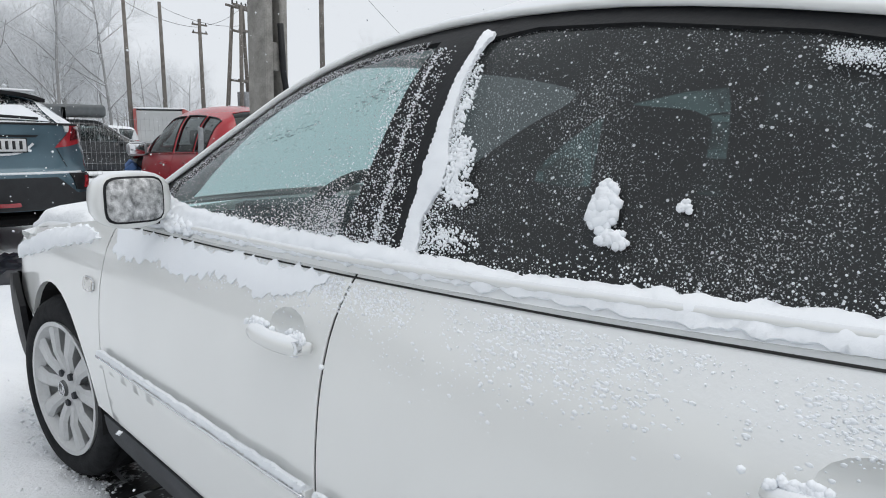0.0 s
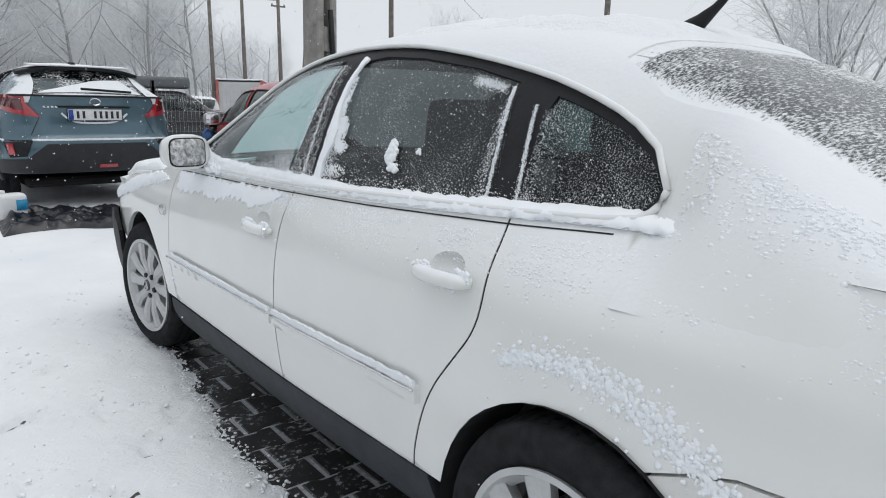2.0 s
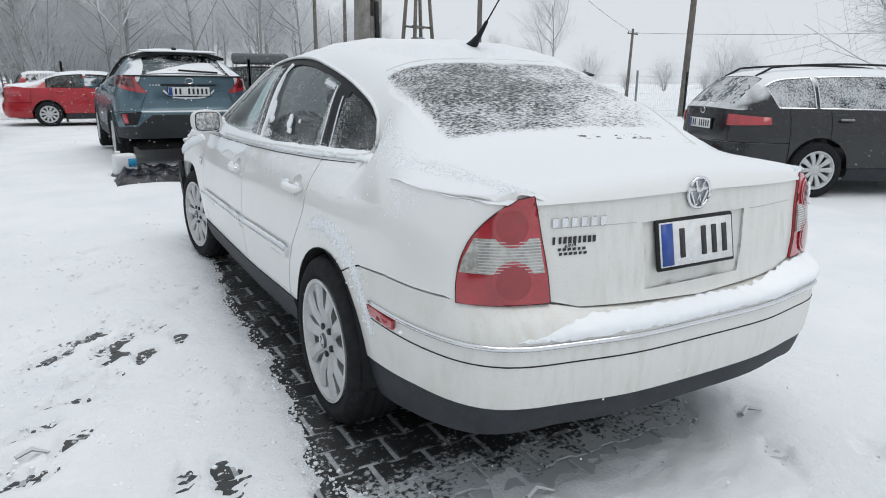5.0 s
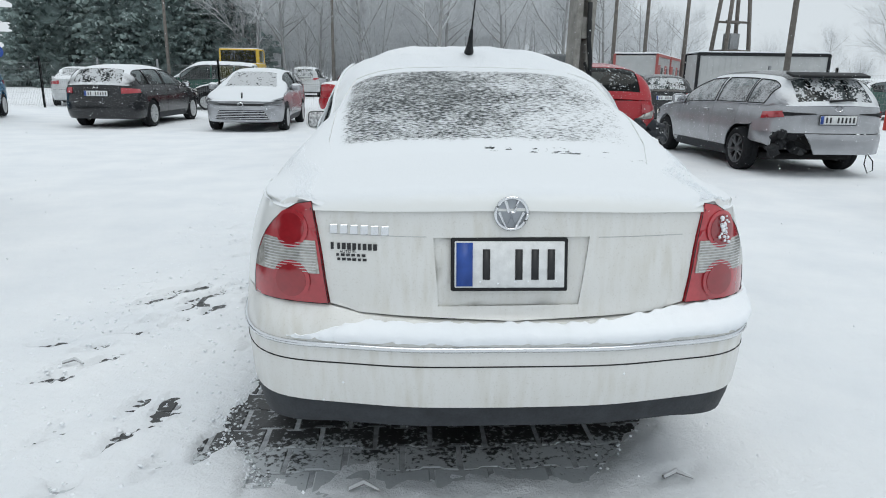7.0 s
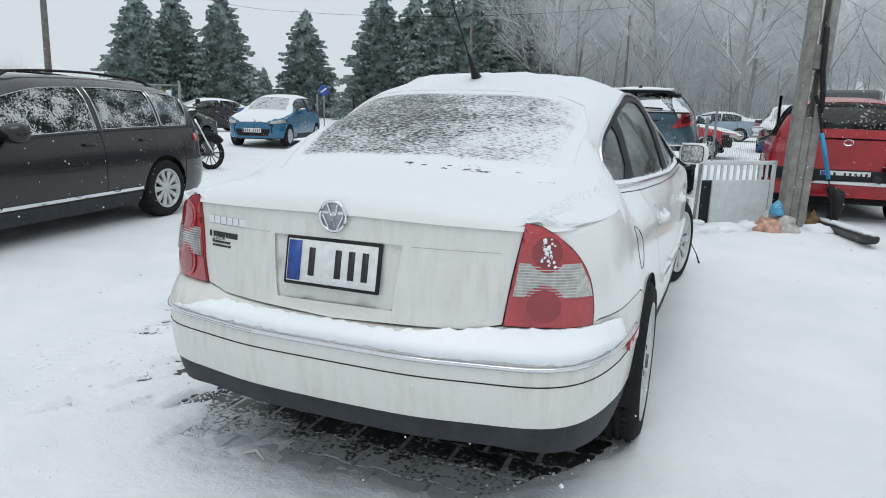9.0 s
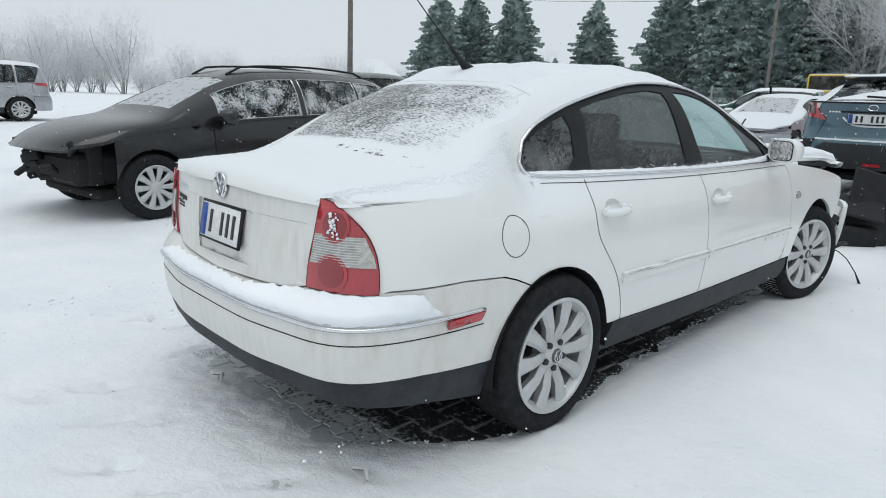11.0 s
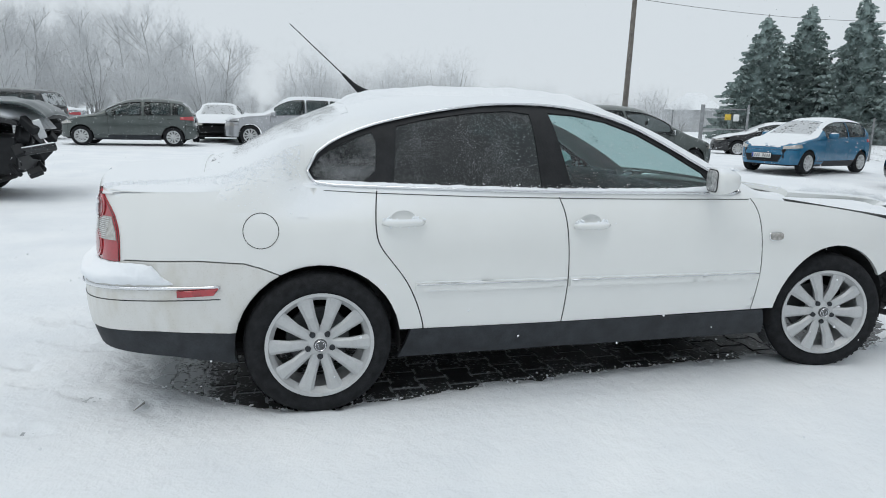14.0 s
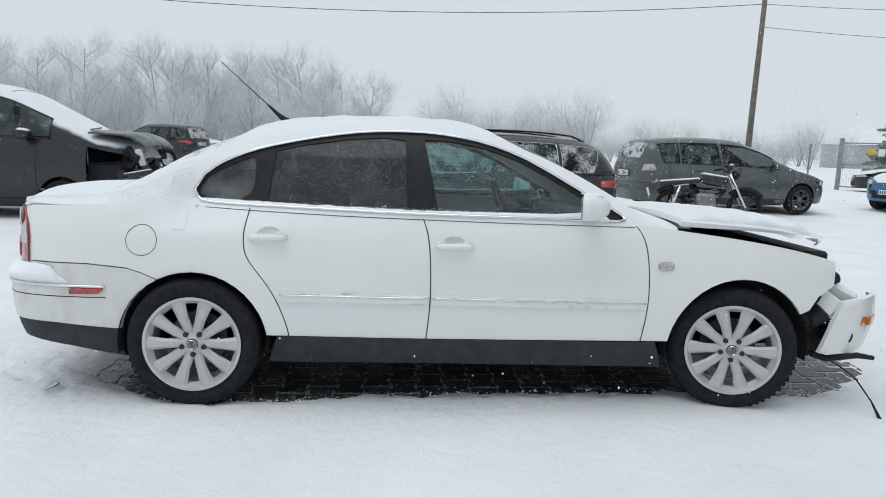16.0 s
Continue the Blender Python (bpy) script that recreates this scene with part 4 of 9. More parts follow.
def paint(name, c, metal=0.0, **kw):
    return snowy(name, c, 0.24, metal, **kw)


BLACKP = paint("black_paint", (0.012, 0.013, 0.015))
SILVER = paint("silver_paint", (0.40, 0.41, 0.43), 0.35)
BLUEG = paint("blue_grey_paint", (0.085, 0.145, 0.18), 0.25, cover=0.9, specks=0.68)
BLUE = paint("bright_blue_paint", (0.025, 0.14, 0.26), cover=0.93)
REDP = paint("red_paint", (0.36, 0.012, 0.02), cover=0.8)
OLIVE = paint("grey_green_paint", (0.085, 0.10, 0.096), 0.2, cover=1.0, specks=0.66)
STEELB = paint("grey_green_paint", (0.09, 0.12, 0.12), 0.3, cover=0.75)
GREENP = paint("dark_green_paint", (0.012, 0.06, 0.045), cover=0.8)
WHITEP = paint("pale_paint", (0.55, 0.57, 0.58))
SEDAN = variant(WAGON, prof=[(-0.96, 0.98), (-0.9, 1.04), (-0.5, 1.10), (-0.3, 1.14), (0.35, 1.38), (0.9, 1.43), (1.3, 1.42), (1.75, 1.32), (2.2, 1.12), (2.5, 0.98), (3.0, 0.90), (3.4, 0.80), (3.6, 0.69)],
                windows=[(0.0, 0.85), (0.93, 2.0)], rear_glass=(-0.35, 0.3))
HATCH = variant(WAGON, wb=2.49, hw=0.82, half=[(-0.5, 0.80), (0.5, 0.82), (1.8, 0.82), (2.6, 0.80)], tail=(-0.1, -0.62), nose=(2.6, 3.2),
                belt=[(-0.6, 0.95), (0.3, 0.93), (2.0, 0.88), (2.7, 0.78), (3.2, 0.66)], prof=[(-0.6, 0.97), (-0.45, 1.2), (-0.2, 1.38), (0.5, 1.44), (1.1, 1.42), (1.5, 1.32), (1.95, 1.08), (2.2, 0.96), (2.7, 0.88), (3.0, 0.78), (3.18, 0.67)],
                windows=[(-0.25, 0.65), (0.72, 1.75)], rear_glass=(-0.56, -0.28), screen=(1.45, 2.1), seams=(-0.1, 0.7, 1.8), lean=[(-0.6, 0.05), (-0.2, 0.2), (1.3, 0.22), (2.1, 0.05), (3.2, 0.0)], wheel_key="small", wr=0.29)
TALL = variant(WAGON, wb=2.64, hw=0.90, wr=0.34, zlow=0.30, half=[(-0.5, 0.87), (0.5, 0.90), (1.8, 0.90), (2.8, 0.88)], tail=(0.0, -0.86), nose=(2.85, 3.48),
               belt=[(-0.9, 1.08), (0.3, 1.05), (2.1, 0.99), (2.9, 0.90), (3.5, 0.78)], dside=[(z + 0.08 if z > 0.5 else z, d) for z, d in DSIDE], drear=[(z + 0.08 if z > 0.5 else z, d) for z, d in DREAR], dfront=[(z + 0.08 if z > 0.4 else z, d) for z, d in DFRONT],
               prof=[(-0.84, 1.09), (-0.68, 1.25), (-0.38, 1.47), (-0.15, 1.51), (0.6, 1.56), (1.2, 1.55), (1.6, 1.44), (2.05, 1.19), (2.35, 1.07), (2.9, 0.99), (3.25, 0.89), (3.46, 0.79)],
               windows=[(-0.25, 0.55), (0.62, 1.85)], rear_glass=(-0.80, -0.42), screen=(1.58, 2.28), seams=(0.05, 0.85, 1.98), wheel_key="tall", plate_r=0.95, badge=1.03, bump_z=0.72, bump_zf=0.7,
               tail_lamp=[(0.50, 0.985), (0.66, 0.93), (0.80, 0.99), (1.04, 1.0), (1.12, 1.075), (0.62, 1.07)], lean=[(-0.9, 0.05), (-0.2, 0.22), (1.5, 0.22), (2.3, 0.05), (3.5, 0.0)])
SUV = variant(TALL, windows=[(-0.62, -0.02), (0.05, 0.78), (0.85, 1.85)], prof=[(-0.84, 1.10), (-0.74, 1.40), (-0.62, 1.60), (-0.4, 1.65), (0.6, 1.69), (1.2, 1.67), (1.6, 1.52), (2.0, 1.22), (2.25, 1.10), (2.9, 1.03), (3.3, 0.95), (3.46, 0.82)], rear_glass=(-0.82, -0.66), bump_z=0.70)
MINI = variant(WAGON, wb=2.78, prof=[(-0.94, 1.0), (-0.84, 1.3), (-0.68, 1.50), (-0.4, 1.55), (0.6, 1.59), (1.3, 1.56), (1.8, 1.42), (2.4, 1.12), (2.75, 0.97), (3.2, 0.88), (3.5, 0.78), (3.6, 0.69)], windows=[(-0.62, -0.12), (-0.06, 0.80), (0.88, 2.1)], screen=(1.8, 2.62), rear_glass=(-0.9, -0.74), seams=(0.12, 0.86, 2.15), belt=[(-1.0, 1.02), (0.3, 1.0), (2.2, 0.93), (3.0, 0.82), (3.7, 0.68)])


def placed(sp, x, y, yaw, label, dz=0.0):
    return build_car(sp, pose(x, y, float(lie(x, y)) + 0.006 + dz, 0, 0, yaw), label)


CLAD = plain("crossover_cladding", (0.022, 0.024, 0.027), 0.6, vary=0.2, bumps=0.15)
CROSS = variant(TALL, paint=BLUEG, zlow=0.38, plate_r=0.98, badge=1.115, tail_lamp=None, handle=BLACK, wr=0.345, spokes=5, twin=0.22, wheel_key="cross",
                belt=[(-0.9, 1.165), (-0.2, 1.17), (0.6, 1.12), (1.6, 1.02), (2.1, 0.99), (2.9, 0.92), (3.5, 0.78)], lean=[(-0.9, 0.12), (-0.5, 0.30), (0.3, 0.33), (1.5, 0.28), (2.3, 0.05), (3.5, 0.0)],
                drear=[(0.15, 0.14), (0.30, 0.05), (0.40, 0.0), (0.55, -0.035), (0.68, -0.05), (0.72, -0.03), (0.76, 0.03), (0.90, 0.035), (1.04, 0.015), (1.13, -0.02), (1.17, -0.03), (1.2, 0.03)],
                prof=[(-0.86, 1.17), (-0.80, 1.20), (-0.55, 1.34), (-0.30, 1.46), (-0.05, 1.515), (0.6, 1.555), (1.2, 1.545), (1.6, 1.44), (2.05, 1.19), (2.35, 1.07), (2.9, 0.99), (3.25, 0.89), (3.46, 0.79)],
                windows=[(0.30, 0.85), (0.92, 1.85)], rear_glass=(-0.80, -0.30), rear_angle=46, bump_z=0.72, rear_glass_mat=glass_mat("clean_rear_glass", (0.34, 0.42, 0.42), 0.8, 0.62, 60, 0.5))
chr_, chs = placed(CROSS, -0.13, 8.08, 1.5, "blue grey crossover with snow on its rear window")


def chq(x, z):
    """Distance round the crossover's tail to a half-width x."""
    ss = np.linspace(chs.smin, chs.s_of(-0.3), 300)
    p = chs.low(ss, np.full(300, z))
    return float(np.interp(abs(x), p[:, 0], ss - chs.smin)) + max(0.0, abs(x) - float(p[-1, 0]))


def chpatch(name, pts, mat, off, sides=(1, -1), thick=0.012, label="", step=0.05, par=None):
    out = []
    for sg in sides:
        o = [(sg * (chq(x, z) if x >= 0 else -chq(x, z)), z) for x, z in pts]
        out.append(patch(name, o if sg > 0 else o[::-1], chs.tail, step, mat, par or chr_, (), thick, off=off, label=label))
    return out


for lamp_ in chpatch("tail_lamp", [(0.50, 0.955), (0.60, 0.965), (0.80, 1.035), (0.885, 1.075), (0.89, 1.15), (0.80, 1.178), (0.63, 1.18), (0.625, 1.10), (0.57, 1.03)], REDLENS, 0.016, thick=0.03, label="red boomerang tail lamp", step=0.04):
    pass
chpatch("lamp_core", [(0.64, 1.02), (0.78, 1.07), (0.86, 1.10), (0.86, 1.14), (0.66, 1.15)], plain("dark_lens", (0.10, 0.012, 0.016), 0.15, coat=1.0), 0.021, step=0.04)
chpatch("lamp_gap", [(0.60, 1.10), (0.625, 1.10), (0.63, 1.18), (0.57, 1.172)], PLATEW, 0.014, step=0.04)
chpatch("lower_cladding", [(-0.86, 0.385), (0.86, 0.385), (0.87, 0.52), (0.66, 0.53), (0.48, 0.685), (-0.48, 0.685), (-0.66, 0.53), (-0.87, 0.52)], CLAD, 0.012, (1,), 0.03, "dark plastic bumper cladding", 0.06)
chpatch("lamp_pocket", [(0.66, 0.56), (0.79, 0.545), (0.83, 0.70), (0.60, 0.72)], BLACK, 0.006, step=0.05)
chpatch("fog_lamp", [(0.745, 0.575), (0.79, 0.575), (0.805, 0.69), (0.76, 0.69)], REDLENS, 0.018, thick=0.02, step=0.04)
chpatch("rear_fog_lamp", [(-0.02, 0.425), (0.17, 0.425), (0.16, 0.462), (-0.01, 0.462)], REDLENS, 0.03, (1,), 0.02, step=0.04)
chpatch("boot_shut_line", [(-0.60, 0.765), (0.60, 0.765), (0.60, 0.77), (-0.60, 0.77)], BLACK, 0.003, (1,), 0.0)
chpatch("boot_shut_line", [(0.515, 0.95), (0.522, 0.95), (0.606, 0.77), (0.60, 0.77)], BLACK, 0.003, thick=0.0)
# Shade of the crease over the plate, laid on as a black strip.
chpatch("plate_brow", [(-0.34, 1.05), (0.34, 1.05), (0.36, 1.07), (-0.36, 1.07)], BLACK, 0.012, (1,), 0.012)
for sg in (-1, 1):
    v, f = [], []
    tube(v, f, list(chs.tail(np.array([sg * chq(x, 1.17) for x in np.linspace(0, 0.78, 14)]), np.full(14, 1.172), 0.012)), [0.012] * 14, 6)
    mesh_ob("boot_edge", v, f, BLACK, chr_, smooth=True)
qs = np.array([chq(x, 0.72) if x > 0 else -chq(x, 0.72) for x in np.linspace(-0.6, 0.72, 24)])
v, f = [], []
tube(v, f, list(chs.tail(qs, np.full(24, 0.722), 0.004) + np.array((0, 0.02, 0))), [0.016] * 24, 6)
mesh_ob("ledge_snow", v, f, SNOWM, chr_, smooth=True)
qs = np.linspace(-0.32, 0.32, 16)
v, f = [], []
tube(v, f, list(chs.tail(qs, 0.895 + 0.10 * np.abs(qs / 0.32) ** 4, 0.008)), [0.012] * 16, 6)
mesh_ob("plate_ledge_snow", v, f, SNOWM, chr_, smooth=True)
for k in range(4):
    p = chs.tail(np.array([-0.47 + 0.036 * k]), np.array([1.06]), 0.004)[0]
    part("badge_bar", box_bm((0.026, 0.006, 0.022), tuple(p), bev=0.002), CHROME, chr_, smooth=False)
for sx in (-1, 1):
    # dark lip round the wheel openings
    for yc in (0.0, CROSS["wb"]):
        oc, ring = [], []
        for i in range(25):
            a = radians(-6 + 192 * i / 24)
            oc.append((float(chs.s_of(yc)) + 0.46 * math.cos(a), 0.345 + 0.46 * math.sin(a)))
            ring.append((float(chs.s_of(yc)) + 0.385 * math.cos(a), 0.345 + 0.385 * math.sin(a)))
        patch("arch_cladding", oc + ring[::-1], chs.right if sx > 0 else chs.left, 0.06, CLAD, chr_, (), 0.02, off=0.018, flip=sx < 0)
# spoiler carried past the rear glass, with snow on it
bm = bmesh.new()
rows_ = []
for i in range(13):
    x = -0.60 + 1.2 * i / 12
    e = abs(x / 0.60)
    zc = 1.515 - 0.06 * e ** 3
    rows_.append([bm.verts.new(p) for p in ((x, -0.05, zc), (x, -0.46 + 0.16 * e ** 3, zc - 0.03), (x, -0.45 + 0.16 * e ** 3, zc - 0.062), (x, -0.15, zc - 0.06))])
for r0, r1 in zip(rows_[:-1], rows_[1:]):
    for j in range(4):
        bm.faces.new((r0[j], r1[j], r1[(j + 1) % 4], r0[(j + 1) % 4]))
bm.faces.new(rows_[0][::-1])
bm.faces.new(rows_[-1])
spo = part("spoiler", bm, BLACK, chr_, "black roof spoiler", smooth=False)
part("spoiler_snow", box_bm((0.98, 0.34, 0.022), (0, -0.24, 1.505), Euler((radians(4), 0, 0)).to_matrix(), 0.01, None, 2), SNOWM, spo)
part("roof_fin", box_bm((0.05, 0.16, 0.05), (0, 0.05, 1.54), Euler((radians(8), 0, 0)).to_matrix(), 0.018, None, 2), BLACK, chr_)
us_ = [float(chs.u_of(y)) for y in (-0.78, -0.42)]
patch("window_snow", [(us_[0], radians(50)), (us_[1] - 0.1, radians(58)), (us_[1] - 0.16, radians(85)), (us_[0] + 0.16, radians(104)), (us_[0] + 0.05, radians(126)), (us_[0], radians(130))], chs.up, 0.05, SNOWM, chr_, (), 0.006, off=0.004, scale=(1, 0.6))
part("rear_wiper", box_bm((0.5, 0.03, 0.025), (0.14, -0.80, 1.235), Euler((0, radians(3), 0)).to_matrix(), 0.008), BLACK, chr_)
ru = [float(chs.u_of(y)) for y in (0.0, 1.5)]
patch("roof_snow", [(ru[0], radians(58)), (ru[1], radians(58)), (ru[1], radians(122)), (ru[0], radians(122))], chs.up, 0.1, SNOWM, chr_, (), 0.012, off=0.012, scale=(1, 0.6))
placed(variant(WAGON, paint=BLACKP, name="estate_car"), -7.2, 14.0, -2, "black estate car with snow on its rear window")
wag, wsh = placed(variant(WAGON, paint=SILVER, glass=glass_mat("frosted_side_glass", (0.4, 0.5, 0.5), 0.8, 0.44, 60, 0.4, soft=0.15), rear_glass_mat=glass_mat("dusted_rear_glass", (0.2, 0.24, 0.24), 0.7, 0.60, 30, 0.6, soft=0.1), tail_lamp=[(0.72, 0.83), (1.08, 0.80), (1.08, 0.89), (0.76, 0.915)],  wheel_key="dark_alloy", rim=STEELW, spokes=5, twin=0.2, name="estate_car", black_roof=paint("black_roof_paint", (0.012, 0.013, 0.015), cover=1.02), skip=("rear_bumper", ("quarter_panel", "left"))), 5.56, 7.1, 1.0, "silver estate car with its rear corner torn open")
patch("quarter_panel", [(wsh.s_of(-0.3), 0.70), (wsh.s_of(-0.05), 0.68), (wsh.s_of(0.3), 0.5), (wsh.s_of(0.40), 0.34), (wsh.s_of(0.115), 0.34), (wsh.s_of(0.115), 0.968), (wsh.s_of(-0.5), 0.975), (wsh.s_of(-0.6), 0.86)], wsh.left, 0.08, SILVER, wag, [circle(wsh.s_of(0), 0.32, 0.365)], 0.015, flip=True)
q = wsh.s_of(-0.36) - wsh.smin
patch("rear_bumper", [(-0.30, 0.34), (q - 0.1, 0.34), (q - 0.05, 0.61), (-0.45, 0.61), (-0.38, 0.5)], wsh.tail, 0.08, SILVER, wag, (), 0.02, label="broken silver bumper half")
for sx in (-1, 1):
    o = [(sx * q_, z) for q_, z in ((0.30, 0.875), (0.72, 0.845), (0.76, 0.90), (0.32, 0.885))]
    patch("lamp_bar", o if sx > 0 else o[::-1], wsh.tail, 0.06, BLACK, wag, (), 0.012, off=0.012)
part("spoiler", box_bm((1.12, 0.20, 0.035), (0, -0.62, 1.395), Euler((radians(14), 0, 0)).to_matrix(), 0.014, None, 2), BLACK, wag, "black roof spoiler")
part("rear_wiper", box_bm((0.36, 0.03, 0.03), (0.05, -0.93, 1.06), Euler((0, radians(-4), 0)).to_matrix(), 0.01), BLACK, wag)
junk(wag, 8, 14, (-0.82, -0.86, 0.32), (-0.36, -0.62, 0.74), BLACK, "torn_bodywork", 0.24)
part("exposed_panel", box_bm((0.04, 0.5, 0.34), (-0.80, -0.50, 0.62), Euler((0.1, 0, 0.12)).to_matrix(), 0.02), SILVER, wag)
v, f = [], []
tube(v, f, [(0.55, -0.92, 0.34), (0.6, -0.98, 0.25), (0.63, -0.97, 0.12), (0.57, -0.95, 0.08), (0.52, -0.93, 0.2), (0.55, -0.9, 0.33)], [0.008] * 6, 5)
mesh_ob("loose_cable", v, f, BLACK, wag)
sed, ssh = placed(variant(SEDAN, paint=SILVER, head_lamp=None, name="saloon_car"), -3.95, 16.0, 181, "silver saloon car with a crumpled bonnet")
patch("lower_grille", [(-0.60, 0.30), (0.60, 0.30), (0.47, 0.50), (-0.47, 0.50)], ssh.nose, 0.08, BLACK, sed, (), 0.0, off=0.012, flip=True)
for k in range(5):
    w = 0.58 - 0.026 * k
    patch("grille_slat", [(-w, 0.325 + 0.036 * k), (w, 0.325 + 0.036 * k), (w, 0.335 + 0.036 * k), (-w, 0.335 + 0.036 * k)], ssh.nose, 0.1, CHROME, sed, (), 0.0, off=0.018, flip=True)
patch("upper_grille", [(-0.92, 0.665), (-0.45, 0.60), (0.45, 0.60), (0.92, 0.665), (0.90, 0.70), (0.45, 0.645), (-0.45, 0.645), (-0.90, 0.70)], ssh.nose, 0.07, BLACK, sed, (), 0.0, off=0.016, flip=True)
for sx in (-1, 1):
    o = [(sx * q_, z) for q_, z in ((0.48, 0.605), (0.98, 0.655), (1.02, 0.72), (0.80, 0.70), (0.50, 0.655))]
    patch("head_lamp", o if sx > 0 else o[::-1], ssh.nose, 0.06, plain("smoked_lens", (0.06, 0.065, 0.07), 0.12, coat=1.0), sed, (), 0.02, off=0.022, flip=True)
    part("torn_wing_edge", box_bm((0.05, 0.5, 0.14), (sx * 0.84, 3.0, 0.62), Euler((0.2, 0.1, sx * 0.2)).to_matrix(), 0.02), BLACK, sed)
v, f = [], []
tube(v, f, [(0.055 * math.cos(t), 3.66, 0.625 + 0.04 * math.sin(t)) for t in np.linspace(0, 2 * math.pi, 15)], [0.009] * 15, 5)
mesh_ob("badge", v, f, CHROME, sed)
part("bonnet_fold", box_bm((0.035, 0.30, 0.06), (0.02, 3.36, 0.80), Euler((-0.35, 0.1, 0.15)).to_matrix(), 0.015), BLACK, sed, "dark fold in the bonnet")
cor, csh = placed(variant(HATCH, paint=BLUE, plate_f=0.45, name="hatchback"), -11.4, 15.2, 196, "blue three door hatchback with snow on its bonnet")
c5, c5s = placed(variant(WAGON, paint=paint("wet_black_paint", (0.012, 0.013, 0.015), cover=1.04, specks=0.66), trim_r=0.005, wb=2.75, rails=(-0.5, 1.6), name="estate_car", trim_mat=CHROME, glass=glass_mat("half_frosted_glass", (0.30, 0.36, 0.36), 0.8, 0.625, 70, 0.5, soft=0.10), skip=("front_bumper", ("head_lamp", 1), ("head_lamp", -1)), prof=[(-0.98, 0.99), (-0.78, 1.25), (-0.58, 1.40), (-0.35, 1.45), (0.6, 1.50), (1.3, 1.48), (1.75, 1.38), (2.3, 1.14), (2.6, 1.0), (3.1, 0.92), (3.45, 0.80), (3.6, 0.69)]), -5.47, 2.96, 187.5, "black estate car dusted with snow, its nose broken")
junk(c5, 9, 14, (-0.72, 3.32, 0.34), (0.72, 3.52, 0.76), BLACK, size=0.16)
bm = box_bm((1.3, 0.15, 0.4), (0, 3.2, 0.55), None, 0.02)
part("exposed_front_frame", bm, BLACK, c5, "bare black front frame", smooth=False)
for sx in (-1, 1):
    patch("door_strip", [(c5s.s_of(0.4), 0.355), (c5s.s_of(2.35), 0.345), (c5s.s_of(2.35), 0.375), (c5s.s_of(0.4), 0.385)], c5s.right if sx > 0 else c5s.left, 0.1, CHROME, c5, (), 0.01, off=0.012, flip=sx < 0)
placed(variant(MINI, paint=OLIVE, tail_mat=CLEARLENS, tail_lamp=[(0.66, 0.86), (0.98, 0.88), (0.92, 1.0), (0.70, 1.0)], name="people_carrier", wheel_key="dark_alloy", rim=STEELW, spokes=5, twin=0.2), -10.3, 6.75, 8, "grey green people carrier with snow on its rear")
K = 1.24
VAN = variant(MINI, wb=2.9, hw=0.92, wr=0.31, half=[(-0.5, 0.90), (0.5, 0.92), (2.4, 0.92), (3.4, 0.88)], tail=(0.0, -0.75), nose=(3.2, 4.02), dside=[(z * K, d) for z, d in DSIDE], drear=[(z * K, d) for z, d in DREAR], dfront=[(z * K, d) for z, d in DFRONT],
              belt=[(-1.0, 1.27), (0.3, 1.26), (2.4, 1.22), (3.3, 1.12), (4.05, 0.95)], lean=[(-1.0, 0.05), (-0.5, 0.16), (2.0, 0.18), (3.2, 0.05), (4.0, 0.0)],
              prof=[(-0.74, 1.3), (-0.70, 1.8), (-0.6, 1.98), (-0.2, 2.04), (1.0, 2.07), (1.7, 2.05), (2.05, 1.97), (2.6, 1.70), (3.25, 1.36), (3.4, 1.30), (3.7, 1.22), (3.9, 1.10), (4.0, 0.97)],
              windows=[(-0.55, 0.5), (0.6, 1.45), (1.55, 2.75)], screen=(2.08, 3.2), rear_glass=(-0.73, -0.66), seams=(0.5, 1.5, 2.55), bump_z=0.7, bump_zf=0.62, tail_lamp=None, badge=None, plate_r=None, screen_mat=SNOWM)
mpv, msh = placed(variant(VAN, paint=BLACKP, name="van", rim=STEELW, wheel_key="van_steel", skip=("front_bumper", ("head_lamp", 1), ("head_lamp", -1))), -7.15, -7.05, 2, "black van with a wrecked front end and snowed up windscreen")
junk(mpv, 10, 26, (-0.8, 3.55, 0.4), (0.85, 3.98, 1.05), BLACK, size=0.24)
bm = box_bm((1.4, 0.5, 0.5), (0, 3.45, 0.62), None, 0.02)
part("exposed_front_frame", bm, BLACK, mpv, "bare black front frame", smooth=False)
v, f, nu, nv = [], [], 22, 14
for j in range(nv):
    for i in range(nu):
        u, w = i / (nu - 1) * 2 - 1, j / (nv - 1)
        zz = 1.40 - 0.05 * u * u - 0.05 * w - 0.17 * max(0.0, w - 0.62) ** 2 / 0.1444 + 0.03 * noise.noise((u * 2.2, w * 3, 4.0)) + 0.012 * noise.noise((u * 7, w * 9, 8.0))
        v.append((0.80 * u * (1 - 0.12 * w), 3.28 + 0.80 * w + 0.03 * noise.noise((u * 3, 1.0, w)), zz))
for j in range(nv - 1):
    for i in range(nu - 1):
        k = j * nu + i
        f.append((k, k + 1, k + nu + 1, k + nu))
bnt = mesh_ob("sprung_bonnet", v, f, snowy("dusted_dark_bonnet", (0.05, 0.065, 0.068), 0.3, cover=0.93, soft=0.1), mpv, "dark bonnet sprung open and crumpled", True)
sm_ = bnt.modifiers.new("thick", "SOLIDIFY")
sm_.thickness = 0.025
part("lamp_ring", box_bm((0.06, 0.10, 0.26), (0.72, 4.0, 0.98), Euler((0.3, 0, 0.3)).to_matrix(), 0.025, None, 2), WHITEP, mpv)
